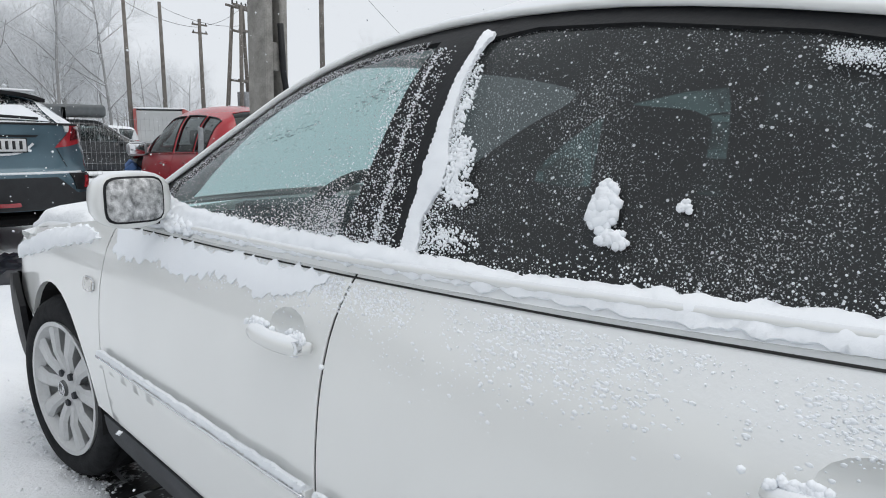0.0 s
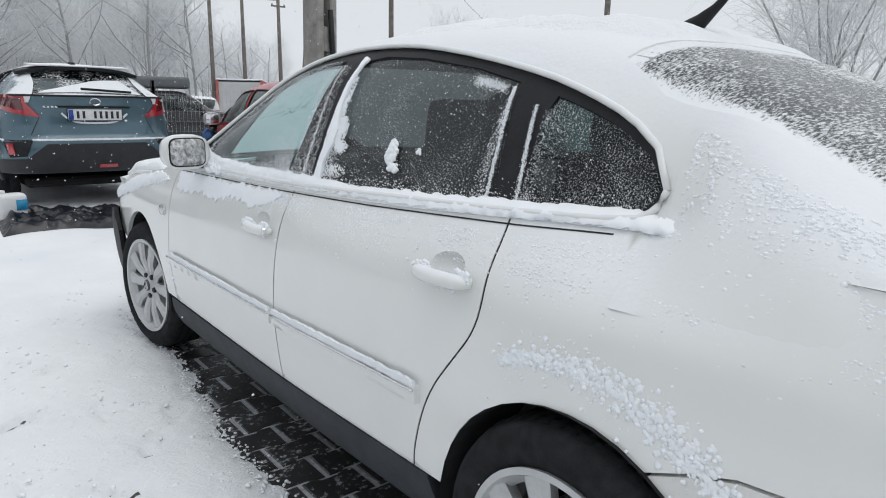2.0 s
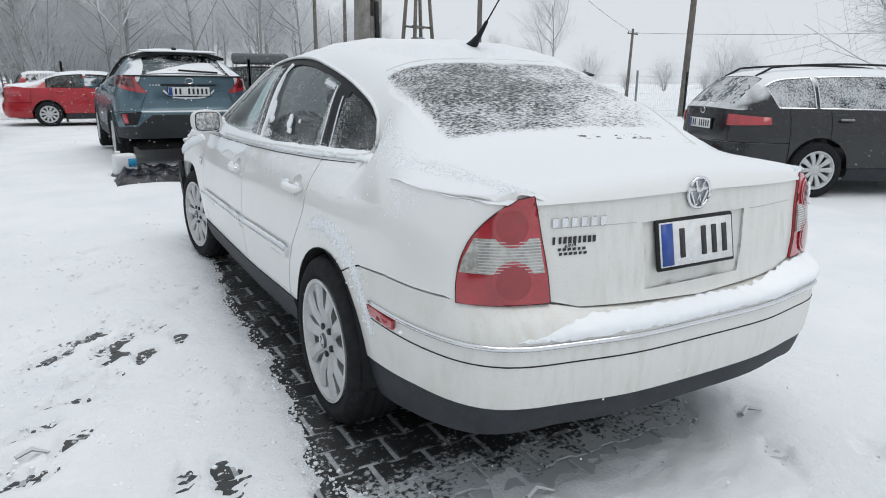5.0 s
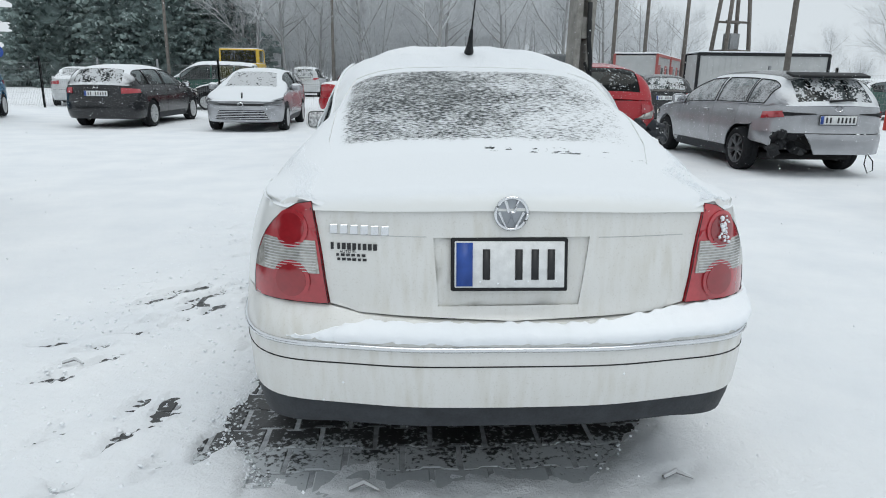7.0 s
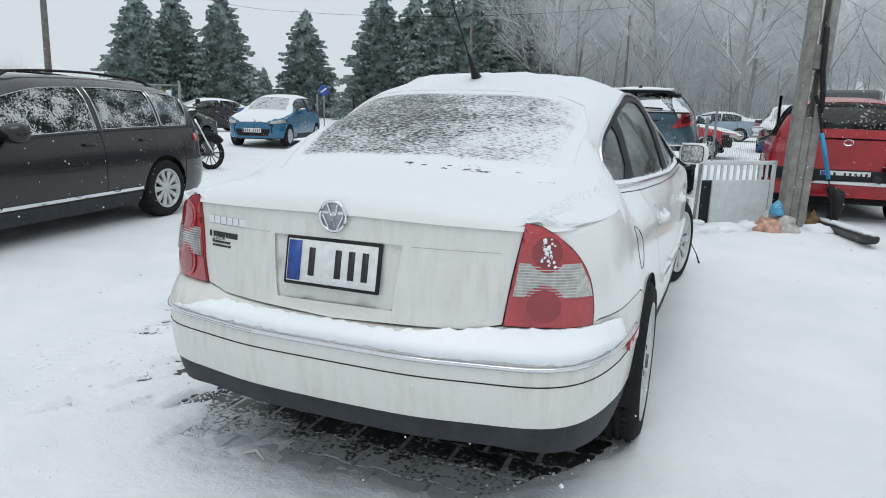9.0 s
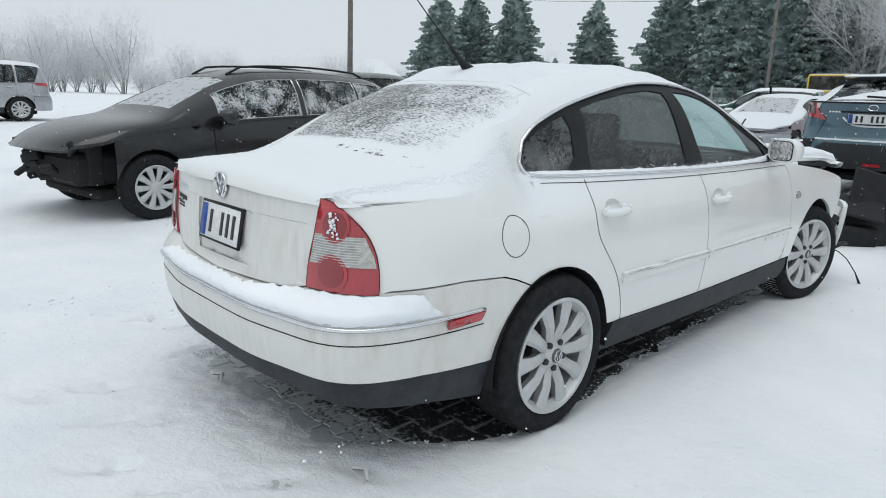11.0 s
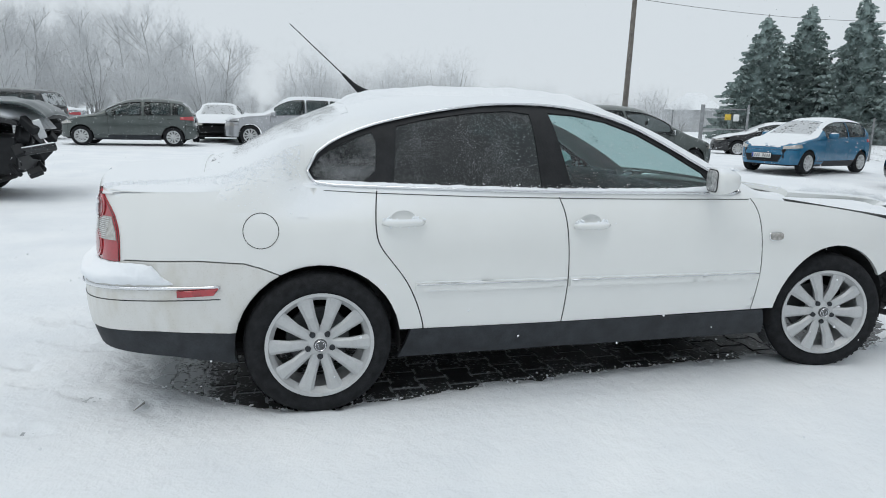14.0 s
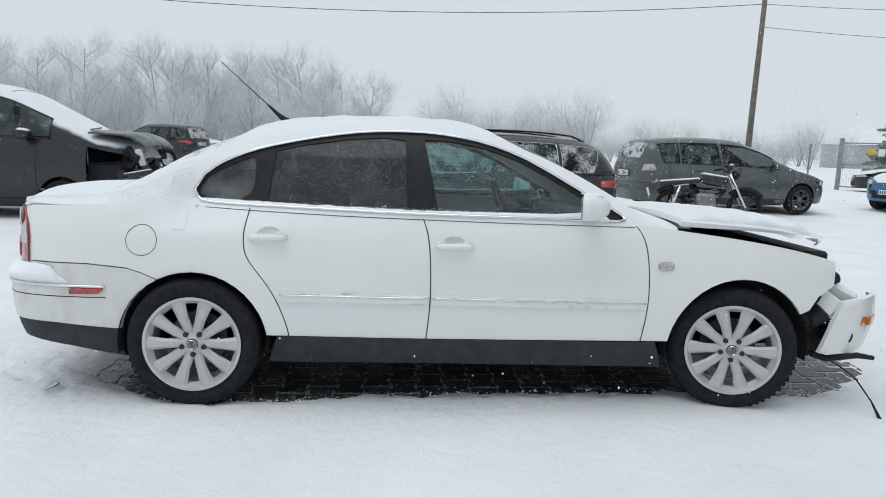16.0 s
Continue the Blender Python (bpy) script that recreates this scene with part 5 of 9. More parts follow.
part("wing_remnant", box_bm((0.05, 0.42, 0.12), (0.84, 4.0, 0.72), Euler((0.2, 0.1, 0.1)).to_matrix(), 0.02), BLACKP, mpv)
for k in range(2):
    part("wiper", box_bm((0.55, 0.02, 0.02), (-0.35 + 0.7 * k, 3.22, 1.40), Euler((0, radians(4), 0.1)).to_matrix(), 0.006), BLACK, mpv)
placed(variant(HATCH, paint=STEELB, wb=2.54, name="hatchback", windows=[(-0.38, 0.0), (0.06, 0.8), (0.88, 1.85)], rails=None), -19.2, -2.65, 180, "grey-green hatchback with roof bars")
placed(variant(SUV, paint=SILVER, name="offroad_car"), -20.5, 2.25, 180, "silver off-road car with a spare wheel behind")
placed(variant(SEDAN, paint=BLACKP, name="wrecked_car", skip=("front_bumper",)), -24.6, -1.5, -90, "black car with a smashed front")
placed(variant(SEDAN, paint=SILVER, name="saloon_car"), -27.0, -7.9, 180, "silver saloon car under snow")
placed(variant(SUV, paint=paint("dull_black_paint", (0.016, 0.018, 0.02), cover=0.98), name="wrecked_car", skip=("front_bumper",)), -22.55, -7.5, 160, "black wrecked car with broken panels")
placed(variant(WAGON, paint=BLACKP, name="estate_car", rails=(-0.55, 1.6), trim_mat=CHROME, glass=glass_mat("frosted_side_glass", (0.4, 0.5, 0.5), 0.8, 0.44, 60, 0.4, soft=0.15)), 6.1, 3.0, -114, "black estate car with snow on its windows")
red, rsh = placed(variant(HATCH, paint=paint("wet_red_paint", (0.36, 0.012, 0.02), cover=1.02), wb=2.3, name="hatchback", wr=0.33, wheel_key="mid", windows=[(-0.35, 0.0), (0.06, 0.50), (0.58, 1.36)], seams=(-0.1, 0.54, 1.42), screen=(1.1, 1.68), nose=(1.55, 1.98), mirror=SILVER, zlow=0.30,
                          half=[(-0.5, 0.83), (0.5, 0.84), (1.4, 0.84), (2.0, 0.82)], prof=[(-0.6, 1.0), (-0.52, 1.2), (-0.36, 1.40), (-0.1, 1.46), (0.4, 1.50), (0.85, 1.48), (1.15, 1.37), (1.5, 1.16), (1.72, 1.03), (1.9, 0.96), (1.97, 0.90)], belt=[(-0.6, 0.98), (0.3, 0.96), (1.5, 0.92), (2.0, 0.88)], skip=("front_bumper", "fender", ("head_lamp", 1), ("head_lamp", -1)),
                          bumper=REDP, bump_z=0.47, plate_r=0.56, glass=glass_mat("dark_open_window", (0.3, 0.34, 0.34), 0.7, 0.70, 60), rear_glass_mat=glass_mat("broken_rear_glass", (0.10, 0.11, 0.11), 0.5, 0.68, 30, 0.2)), 2.48, 7.2, -1, "red wrecked hatchback with a smashed tailgate and no nose")
patch("bumper_band", [(-0.78, 0.49), (0.78, 0.49), (0.84, 0.52), (0.84, 0.63), (-0.84, 0.63), (-0.84, 0.52)], rsh.tail, 0.08, BLACK, red, (), 0.03, off=0.03, label="black plastic bumper band")
patch("broken_lamp", [(0.46, 0.72), (0.74, 0.74), (0.80, 0.86), (0.60, 0.80)], rsh.tail, 0.05, CLEARLENS, red, (), 0.02, off=0.014)
patch("bumper_snow", [(-0.35, 0.462), (0.62, 0.455), (0.7, 0.485), (0.3, 0.500), (-0.3, 0.49)], rsh.tail, 0.05, SNOWM, red, (), 0.02, off=0.03, label="snow lying along the bumper edge")
junk(red, 11, 10, (0.25, -0.74, 0.50), (0.80, -0.66, 0.68), GREYPL, "broken_bumper_piece", 0.22)
bm = box_bm((1.15, 0.7, 0.34), (0, 2.15, 0.52), None, 0.06)
box_bm((1.3, 0.10, 0.10), (0, 2.62, 0.50), Euler((0, 0.05, 0.08)).to_matrix(), 0.02, bm)
part("engine_block", bm, BLACK, red, "bare engine in the torn front")
junk(red, 15, 14, (-0.7, 1.95, 0.45), (0.7, 2.6, 0.80), BLACK, "broken_mount", 0.2)
junk(red, 16, 3, (-0.82, 1.75, 0.70), (-0.70, 2.0, 0.86), plain("blue_cloth", (0.06, 0.13, 0.30), 0.8, vary=0.3), "airbag_cloth", 0.24)
# things behind the fence
bx, bxs = placed(variant(SUV, paint=paint("dull_black_paint", (0.016, 0.018, 0.02), cover=0.98), name="offroad_car"), 4.05, 22.0, -107, "black off-road car carrying a roof box")
bm = box_bm((0.85, 1.9, 0.36), (0, 0.6, 1.93), bev=0.12, seg=3)
part("roof_box", bm, plain("roof_box_grey", (0.10, 0.11, 0.115), 0.5), bx)
placed(variant(SUV, paint=GREENP, name="offroad_car"), -6.4, 22.8, 95, "dark green off-road car behind the fence")
placed(variant(HATCH, paint=REDP, name="hatchback"), -2.0, 22.2, 5, "red hatchback with a snowy roof")
placed(variant(HATCH, paint=BLACKP, name="hatchback"), -4.6, 21.6, 80, "dark hatchback behind the fence")
placed(variant(SEDAN, paint=REDP, name="wrecked_car", skip=("front_bumper",)), -1.9, 18.7, -90, "red wrecked saloon without its nose")
placed(variant(SEDAN, paint=paint("pale_blue_paint", (0.30, 0.38, 0.46), 0.2), name="saloon_car"), 2.1, 33.5, 85, "pale blue saloon car")
placed(variant(SUV, paint=BLACKP, name="offroad_car", plate_f=0.6), 3.6, 25.8, 172, "dark off-road car facing the yard")
placed(variant(HATCH, paint=paint("dull_black_paint", (0.016, 0.018, 0.02), cover=0.98), name="hatchback"), 7.1, 16.4, -12, "black hatchback with red tail lamps")
placed(variant(SEDAN, paint=GREENP, name="saloon_car"), 15.6, 20.6, -70, "old dark green saloon behind the fence")
placed(variant(SEDAN, paint=BLACKP, name="saloon_car"), -18.7, 21.4, 150, "dark saloon car by the far fence")
placed(variant(SEDAN, paint=WHITEP, name="saloon_car"), -12.4, 23.4, 20, "pale saloon car under snow")
placed(variant(SUV, paint=WHITEP, name="van"), -6.0, 37.0, 0, "white van behind the fence")
placed(variant(SUV, paint=WHITEP, name="van"), 8.6, 30.0, 85, "white pickup behind the cars")

# yellow lorry: cab, bonnet-less, flat bed
lorry = empty("lorry", pose(-8.6, 33.5, 0, 0, 0, 178), "yellow lorry with a flat cab", "lorry", "parked cars")
YEL = paint("yellow_paint", (0.55, 0.36, 0.03), cover=0.8)
bm = box_bm((2.1, 1.7, 1.25), (0, 0.4, 1.15), bev=0.08, seg=2)
part("cab", bm, YEL, lorry)
bm = box_bm((2.0, 1.5, 0.8), (0, 0.3, 2.1), bev=0.14, seg=2)
part("cab_top", bm, YEL, lorry)
part("windscreen", box_bm((1.75, 0.02, 0.62), (0, 1.06, 2.08), bev=0.005), GLASS_T, lorry)
part("flat_bed", box_bm((2.2, 3.6, 0.25), (0, -2.3, 1.0), bev=0.03), GREYPL, lorry)
for sx in (-1, 1):
    part("side_window", box_bm((0.02, 0.8, 0.55), (sx * 1.005, 0.4, 2.1), bev=0.005), GLASS_T, lorry)
    for yy in (0.5, -3.0):
        add_wheel(lorry, "lorry", sx * 0.95, yy, 0.42, 0.25, 0.26, 8, 0, STEELW)
# ---- the white saloon ----
WHITE = snowy("white_paint", (0.77, 0.78, 0.765), 0.28, 0.0, cover=0.55, soft=0.2, coat=0.6, specks=0.66, vary=0.02)
DIRTYW, dn, dl, db = nodes_of("grimy_white_paint")
dtc, dmp, dstreak = dn.new("ShaderNodeTexCoord"), dn.new("ShaderNodeMapping"), dn.new("ShaderNodeTexNoise")
dmp.inputs["Scale"].default_value = (1, 0.35, 0.16)
dstreak.inputs["Scale"].default_value, dstreak.inputs["Detail"].default_value = 42, 5
dl.new(dtc.outputs["Object"], dmp.inputs[0])
dl.new(dmp.outputs[0], dstreak.inputs["Vector"])
dblot, dfine = noise_node(dn, dl, 4.5, 4), noise_node(dn, dl, 160, 4, 0.7)
dsum = dn.new("ShaderNodeMath")
dsum.operation = "MULTIPLY"
dl.new(ramp(dn, dl, dstreak.outputs[0], 0.42, 0.68).outputs[0], dsum.inputs[0])
dl.new(ramp(dn, dl, dblot.outputs[0], 0.36, 0.66).outputs[0], dsum.inputs[1])
dmx, dm2 = dn.new("ShaderNodeMixRGB"), dn.new("ShaderNodeMixRGB")
dl.new(dsum.outputs[0], dmx.inputs[0])
dmx.inputs[1].default_value, dmx.inputs[2].default_value = (0.70, 0.70, 0.68, 1), (0.61, 0.595, 0.545, 1)
dm2.blend_type = "MULTIPLY"
dm2.inputs[0].default_value = 0.5
dl.new(dmx.outputs[0], dm2.inputs[1])
dl.new(ramp(dn, dl, dfine.outputs[0], 0.30, 0.44, (0.74, 0.72, 0.68, 1)).outputs[0], dm2.inputs[2])
dl.new(dm2.outputs[0], db.inputs["Base Color"])
db.inputs["Roughness"].default_value, db.inputs["Coat Weight"].default_value = 0.4, 0.35
GROOVE = plain("panel_gap", (0.02, 0.02, 0.02), 0.9)
AMBER = plain("amber_lens", (0.6, 0.2, 0.03), 0.2, coat=1.0)
REARGL = glass_mat("privacy_glass", (0.24, 0.29, 0.29), 0.42, 0.662, 430, dots=165, film=0.06)
FRONTGL = glass_mat("green_door_glass", (0.60, 0.87, 0.855), 0.82, 0.69, 330, dots=165, film=0.06)
QUARTERGL = glass_mat("snow_dusted_quarter_glass", (0.24, 0.29, 0.29), 0.42, 0.615, 420, dots=180, film=0.02)
STREAKED = rear_screen_mat("rear_screen_under_snow")
SNOWSCREEN = glass_mat("windscreen_under_snow", (0.5, 0.72, 0.70), 0.9, 0.26, 60, 0.3, soft=0.12, thin=0.75)

HERO = dict(half=[(-0.1, 0.835), (0.4, 0.85), (1.2, 0.873), (2.0, 0.868), (2.7, 0.858), (3.2, 0.84)], corner=(4.5, 2.8), tail_dip=0.022, tail=(-0.1, -0.94), nose=(3.0, 3.62), soft_tail=(-0.55, -0.06, 2.5), boxy=5.6,
            waist=[(-0.6, 0.0), (-0.42, 0.008), (-0.2, 0.05), (-0.02, 0.083), (0.26, 0.034), (0.7, 0.01), (1.1, 0.0)], tuck=[(-0.6, 0.0), (-0.25, 0.01), (-0.02, 0.03), (0.26, 0.025), (0.7, 0.01), (1.1, 0.0)],
            dside=[(0.15, 0.15), (0.22, 0.08), (0.32, 0.036), (0.45, 0.019), (0.58, 0.012), (0.72, 0.019), (0.83, 0.036), (0.90, 0.056), (0.95, 0.077), (1.0, 0.10), (1.05, 0.12)],
            drear=[(0.15, 0.12), (0.25, 0.02), (0.32, -0.025), (0.42, -0.055), (0.5, -0.065), (0.6, -0.065), (0.64, -0.05), (0.665, -0.01), (0.68, 0), (0.74, 0), (0.88, 0.015), (0.95, 0.02), (1.0, 0.03), (1.05, 0.05)],
            dfront=[(0.15, 0.1), (0.5, 0.0), (0.62, 0.02), (1.0, 0.25)],
            belt=[(-1, 0.95), (-0.6, 0.965), (0, 0.975), (0.65, 0.955), (1.5, 0.94), (2.16, 0.935), (2.47, 0.905), (2.73, 0.872), (3.0, 0.826), (3.2, 0.775), (3.6, 0.62)],
            lean=[(-1, 0.03), (-0.5, 0.03), (0.3, 0.185), (1.0, 0.215), (1.6, 0.215), (2.3, 0.05), (3.6, 0.0)],
            prof=[(-0.929, 0.958), (-0.922, 0.99), (-0.89, 1.02), (-0.58, 1.045), (-0.40, 1.085), (-0.27, 1.15), (-0.126, 1.235), (0.026, 1.30), (0.18, 1.355), (0.33, 1.39), (0.64, 1.422), (0.95, 1.43), (1.26, 1.415), (1.42, 1.388), (1.58, 1.345), (1.74, 1.28), (1.91, 1.19), (2.08, 1.09), (2.25, 0.99), (2.42, 0.955), (2.8, 0.915), (3.1, 0.86), (3.4, 0.76), (3.58, 0.64)])
sh = Shell(HERO)
hero = empty("saloon_car", pose(0, 0, 0), "white saloon car dusted with snow, its front bumper torn away", "car", "parked cars")


def sy(pts):
    return [(float(sh.s_of(y)), z) for y, z in pts]


def q_of(x, z=0.8):
    """Distance round the tail's outline to a half-width x."""
    ss = np.linspace(sh.smin, sh.s_of(-0.45), 300)
    p = sh.low(ss, np.full(300, z))
    return float(np.interp(abs(x), p[:, 0], ss - sh.smin))


def q_y(y):
    return float(sh.s_of(y) - sh.smin)


REAR_SEAM = [(0.256, 0.974), (0.245, 0.904), (0.24, 0.827), (0.252, 0.748), (0.313, 0.669), (0.374, 0.589), (0.418, 0.498), (0.448, 0.407), (0.456, 0.362)]
MID_SEAM = [(1.095, 0.949), (1.125, 0.863), (1.137, 0.704), (1.138, 0.566), (1.131, 0.452), (1.122, 0.362)]
FRONT_SEAM = [(2.15, 0.935), (2.185, 0.886), (2.205, 0.806), (2.217, 0.668), (2.217, 0.526), (2.197, 0.362)]
DLO_ = [(-0.03, 1.053), (-0.015, 1.012), (0.02, 0.988), (0.256, 0.983), (1.1, 0.966), (1.9, 0.958), (2.10, 0.955), (2.07, 1.0), (1.904, 1.092), (1.739, 1.19), (1.574, 1.275), (1.406, 1.33), (1.235, 1.36), (1.09, 1.372), (0.9, 1.372),
       (0.726, 1.358), (0.506, 1.322), (0.30, 1.275), (0.185, 1.235), (0.082, 1.187), (0.01, 1.13)]
WIN3 = [(-0.012, 1.06), (0.0, 1.022), (0.03, 1.002), (0.256, 0.998), (0.277, 1.238), (0.185, 1.208), (0.092, 1.165), (0.025, 1.115)]
WIN2 = [(0.338, 0.996), (1.02, 0.980), (1.003, 1.335), (0.9, 1.346), (0.726, 1.333), (0.506, 1.298), (0.364, 1.262)]
WIN1 = [(1.171, 0.978), (1.955, 0.972), (1.90, 1.067), (1.739, 1.166), (1.574, 1.252), (1.406, 1.308), (1.235, 1.336), (1.10, 1.342), (1.105, 1.31)]
gap = 0.003


def rounded(pts, times=2):
    """Corners cut twice over, ends kept."""
    for k in range(times):
        out = [pts[0]]
        for (a, b), (c, d) in zip(pts[:-1], pts[1:]):
            out += [(a * 0.75 + c * 0.25, b * 0.75 + d * 0.25), (a * 0.25 + c * 0.75, b * 0.25 + d * 0.75)]
        pts = out + [pts[-1]]
    return pts


DLO, WIN3 = rounded(DLO_, 1), rounded(WIN3, 1)
REAR_SEAM, MID_SEAM, FRONT_SEAM = rounded(REAR_SEAM), rounded(MID_SEAM), rounded(FRONT_SEAM)


def shift(pts, d):
    return [(y + d, z) for y, z in pts]


def beltline(a, b, k=10):
    return [(a + (b - a) * i / k, float(sh.belt(a + (b - a) * i / k))) for i in range(k + 1)]


arch_r, arch_f = circle(0.0, 0.315, 0.352, 40), circle(float(sh.s_of(2.703)), 0.315, 0.37, 40)
BUMP_SEAM = [(-0.757, 0.697), (-0.486, 0.697), (-0.303, 0.681), (-0.239, 0.661), (-0.12, 0.61)]
lamp_in, lamp_out = [(0.554, 0.974), (0.53, 0.82), (0.512, 0.688)], [(0.733, 0.69), (0.732, 0.75), (0.721, 0.81), (0.702, 0.86), (0.673, 0.905), (0.635, 0.942), (0.594, 0.967)]


lamp_out = rounded(lamp_out)
q_out = [(q_of(x, z), z) for x, z in lamp_out]
QUARTER = {False: [], True: []}
for nm, surf, fl, mir in (("right", sh.right, False, False), ("left", sh.left, True, True)):
    sgn = -1 if mir else 1
    # rear wing
    low_edge = sy([(-0.757, 0.700), (-0.486, 0.700), (-0.303, 0.684), (-0.239, 0.664), (-0.12, 0.613), (0.0, 0.5), (0.2, 0.362)])
    rear_edge = [(q + sh.smin + 0.002, min(z, 0.952)) for q, z in q_out if z < 0.952]
    wing = low_edge + sy(shift(REAR_SEAM[::-1], -gap)) + sy(beltline(0.22, -0.80, 24)) + [(sh.smin + q_of(0.60, 0.95), 0.953)] + rear_edge[::-1]
    patch("rear_wing", wing, surf, 0.035, WHITE, hero, (arch_r,), 0.018, flip=fl)
    rd = sy(shift(REAR_SEAM, gap))[::-1] + sy(beltline(0.262, 1.092)) + sy(shift(MID_SEAM, -gap))
    cups = [[(float(sh.s_of(ya + 0.10 + 0.055 * math.cos(t))), hz + 0.012 + 0.034 * math.sin(t)) for t in np.linspace(0, 2 * math.pi, 21)[:-1]] for ya, hz in ((0.262, 0.845), (1.148, 0.822))]
    rear_door = patch("rear_door", rd, surf, 0.04, WHITE, hero, (arch_r, cups[0]), 0.018, flip=fl)
    fd = sy(shift(MID_SEAM, gap))[::-1] + sy(beltline(1.102, 2.145)) + sy(shift(FRONT_SEAM, -gap))
    front_door = patch("front_door", fd, surf, 0.04, WHITE, hero, (cups[1],), 0.018, flip=fl)
    end = [(3.19, 0.77), (3.185, 0.66), (3.10, 0.60), (3.06, 0.53)] if not mir else [(3.28, 0.74), (3.27, 0.66), (3.2, 0.60), (3.08, 0.53)]
    fe = sy(shift(FRONT_SEAM, gap))[::-1] + sy(beltline(2.157, end[0][0])) + sy(end) + sy([(2.7, 0.362)])
    patch("front_wing", fe, surf, 0.035, WHITE, hero, (arch_f,), 0.018, flip=fl)
    patch("sill_cladding", sy([(0.35, 0.215), (1.13, 0.225), (2.33, 0.21), (2.27, 0.356), (1.12, 0.36), (0.40, 0.36)]), surf, 0.05, GREYPL, hero, (arch_r, arch_f), 0.03, off=0.006, flip=fl)
    for seam in (REAR_SEAM, MID_SEAM, FRONT_SEAM):
        patch("panel_seam", sy(shift(seam, -gap * 0.95)) + sy(shift(seam, gap * 0.95))[::-1], surf, 0.04, GROOVE, hero, (), 0.0, off=-0.002, flip=fl)
    for door, a, b, z0, z1 in ((rear_door, 0.414, 1.126, 0.560, 0.560), (front_door, 1.144, 2.20, 0.560, 0.549)):
        patch("side_moulding", sy([(a, z0 - 0.021), (b, z1 - 0.02), (b, z1 + 0.02), (a, z0 + 0.021)]), surf, 0.03, WHITE, door, (), 0.018, off=0.016, flip=fl)
        tt = np.linspace(0, 1, 24)
        pts = surf(sh.s_of(a + 0.004 + (b - a - 0.008) * tt), z0 + 0.011 + (z1 - z0) * tt, 0.0190)
        v, f = [], []
        tube(v, f, list(pts), [0.0032] * 24, 6)
        mesh_ob("moulding_line", v, f, CHROME, door, smooth=True)
        # handle: grip over a hollow
        ya, hz = (0.262, 0.845) if door is rear_door else (1.148, 0.822)
        cup, c0 = cups[0 if door is rear_door else 1], (float(sh.s_of(ya + 0.10)), hz + 0.012)

        def hollow(u, w, off, c0=c0):
            r2 = np.clip(((np.asarray(u) - c0[0]) / 0.055) ** 2 + ((np.asarray(w) - c0[1]) / 0.034) ** 2, 0, 1)
            return surf(u, w, off - 0.024 * (1 - r2) ** 0.7)
        patch("handle_cup", cup, hollow, 0.012, WHITE, door, (), 0.0, off=0.0004, flip=fl)
        gp = []
        for t in np.linspace(0, 1, 9):
            p = surf(np.array([sh.s_of(ya + 0.006 + 0.182 * t)]), np.array([hz - 0.002]), 0.012 + 0.022 * math.sin(math.pi * min(1, max(0, t))) ** 0.5)[0]
            gp.append(p)
        v, f = [], []
        tube(v, f, gp, [0.009, 0.015, 0.0165, 0.0165, 0.0165, 0.0165, 0.0165, 0.015, 0.009], 10)
        hd = mesh_ob("door_handle", v, f, WHITE, door, smooth=True)
        if door is front_door and mir:
            lp = surf(np.array([sh.s_of(ya + 0.02)]), np.array([hz]), 0.03)[0]
            v, f = [], []
            tube(v, f, [lp + np.array((0.012, 0, 0)), lp + np.array((-0.006, 0, 0))], [0.011, 0.011], 12)
            mesh_ob("key_lock", v, f, CHROME, hd)
    # grooves under the belt, repeater, marker, bumper corner
    ln = sy([(0.03, 0.968), (0.7, 0.949), (1.5, 0.936), (2.14, 0.930)])
    patch("belt_groove", ln + [(s_, z - 0.003) for s_, z in ln[::-1]], surf, 0.05, GROOVE, hero, (), 0.0, off=0.002, flip=fl)
    if not mir:
        fc = [(float(sh.s_of(-0.233 + 0.071 * math.cos(t))), 0.813 + 0.0715 * math.sin(t)) for t in np.linspace(0, 2 * math.pi, 41)]
        pts = surf(np.array([p[0] for p in fc]), np.array([p[1] for p in fc]), 0.0)
        v, f = [], []
        tube(v, f, list(pts), [0.0015] * 41, 5)
        mesh_ob("fuel_flap", v, f, GROOVE, hero, "round fuel flap")
    rp = [(float(sh.s_of(2.297 + 0.040 * math.copysign(abs(math.cos(t)) ** 0.6, math.cos(t)))), 0.745 + 0.020 * math.copysign(abs(math.sin(t)) ** 0.6, math.sin(t))) for t in np.linspace(0, 2 * math.pi, 21)[:-1]]
    rep = patch("indicator", rp, surf, 0.012, CLEARLENS, hero, (), 0.01, off=0.009, flip=fl)
    v, f = [], []
    rpp = surf(np.array([p[0] for p in rp + rp[:1]]), np.array([p[1] for p in rp + rp[:1]]), 0.003)
    tube(v, f, list(rpp), [0.003] * 21, 5)
    mesh_ob("indicator_rim", v, f, CHROME, rep)
    mk = [(sgn * q_y(y), z) for y, z in ((-0.565, 0.551), (-0.425, 0.557), (-0.405, 0.584), (-0.565, 0.578))]
    patch("side_marker", mk if not mir else mk[::-1], sh.tail, 0.02, REDLENS, hero, (), 0.01, off=0.014)
    # tail lamp with its lenses
    poly = [(sgn * q_of(x, z), z) for x, z in (lamp_in[2], *lamp_out, lamp_in[0], lamp_in[1])]
    lamp = patch("tail_lamp", poly if not mir else poly[::-1], sh.tail, 0.025, REDLENS, hero, (), 0.03, off=0.008, label="red tail lamp with a clear band")
    band = [(sgn * q_of(x, z), z) for x, z in ((0.534, 0.775), (0.724, 0.775), (0.716, 0.81), (0.692, 0.866), (0.545, 0.866))]
    patch("clear_band", band if not mir else band[::-1], sh.tail, 0.02, CLEARLENS, lamp, (), 0.004, off=0.012)
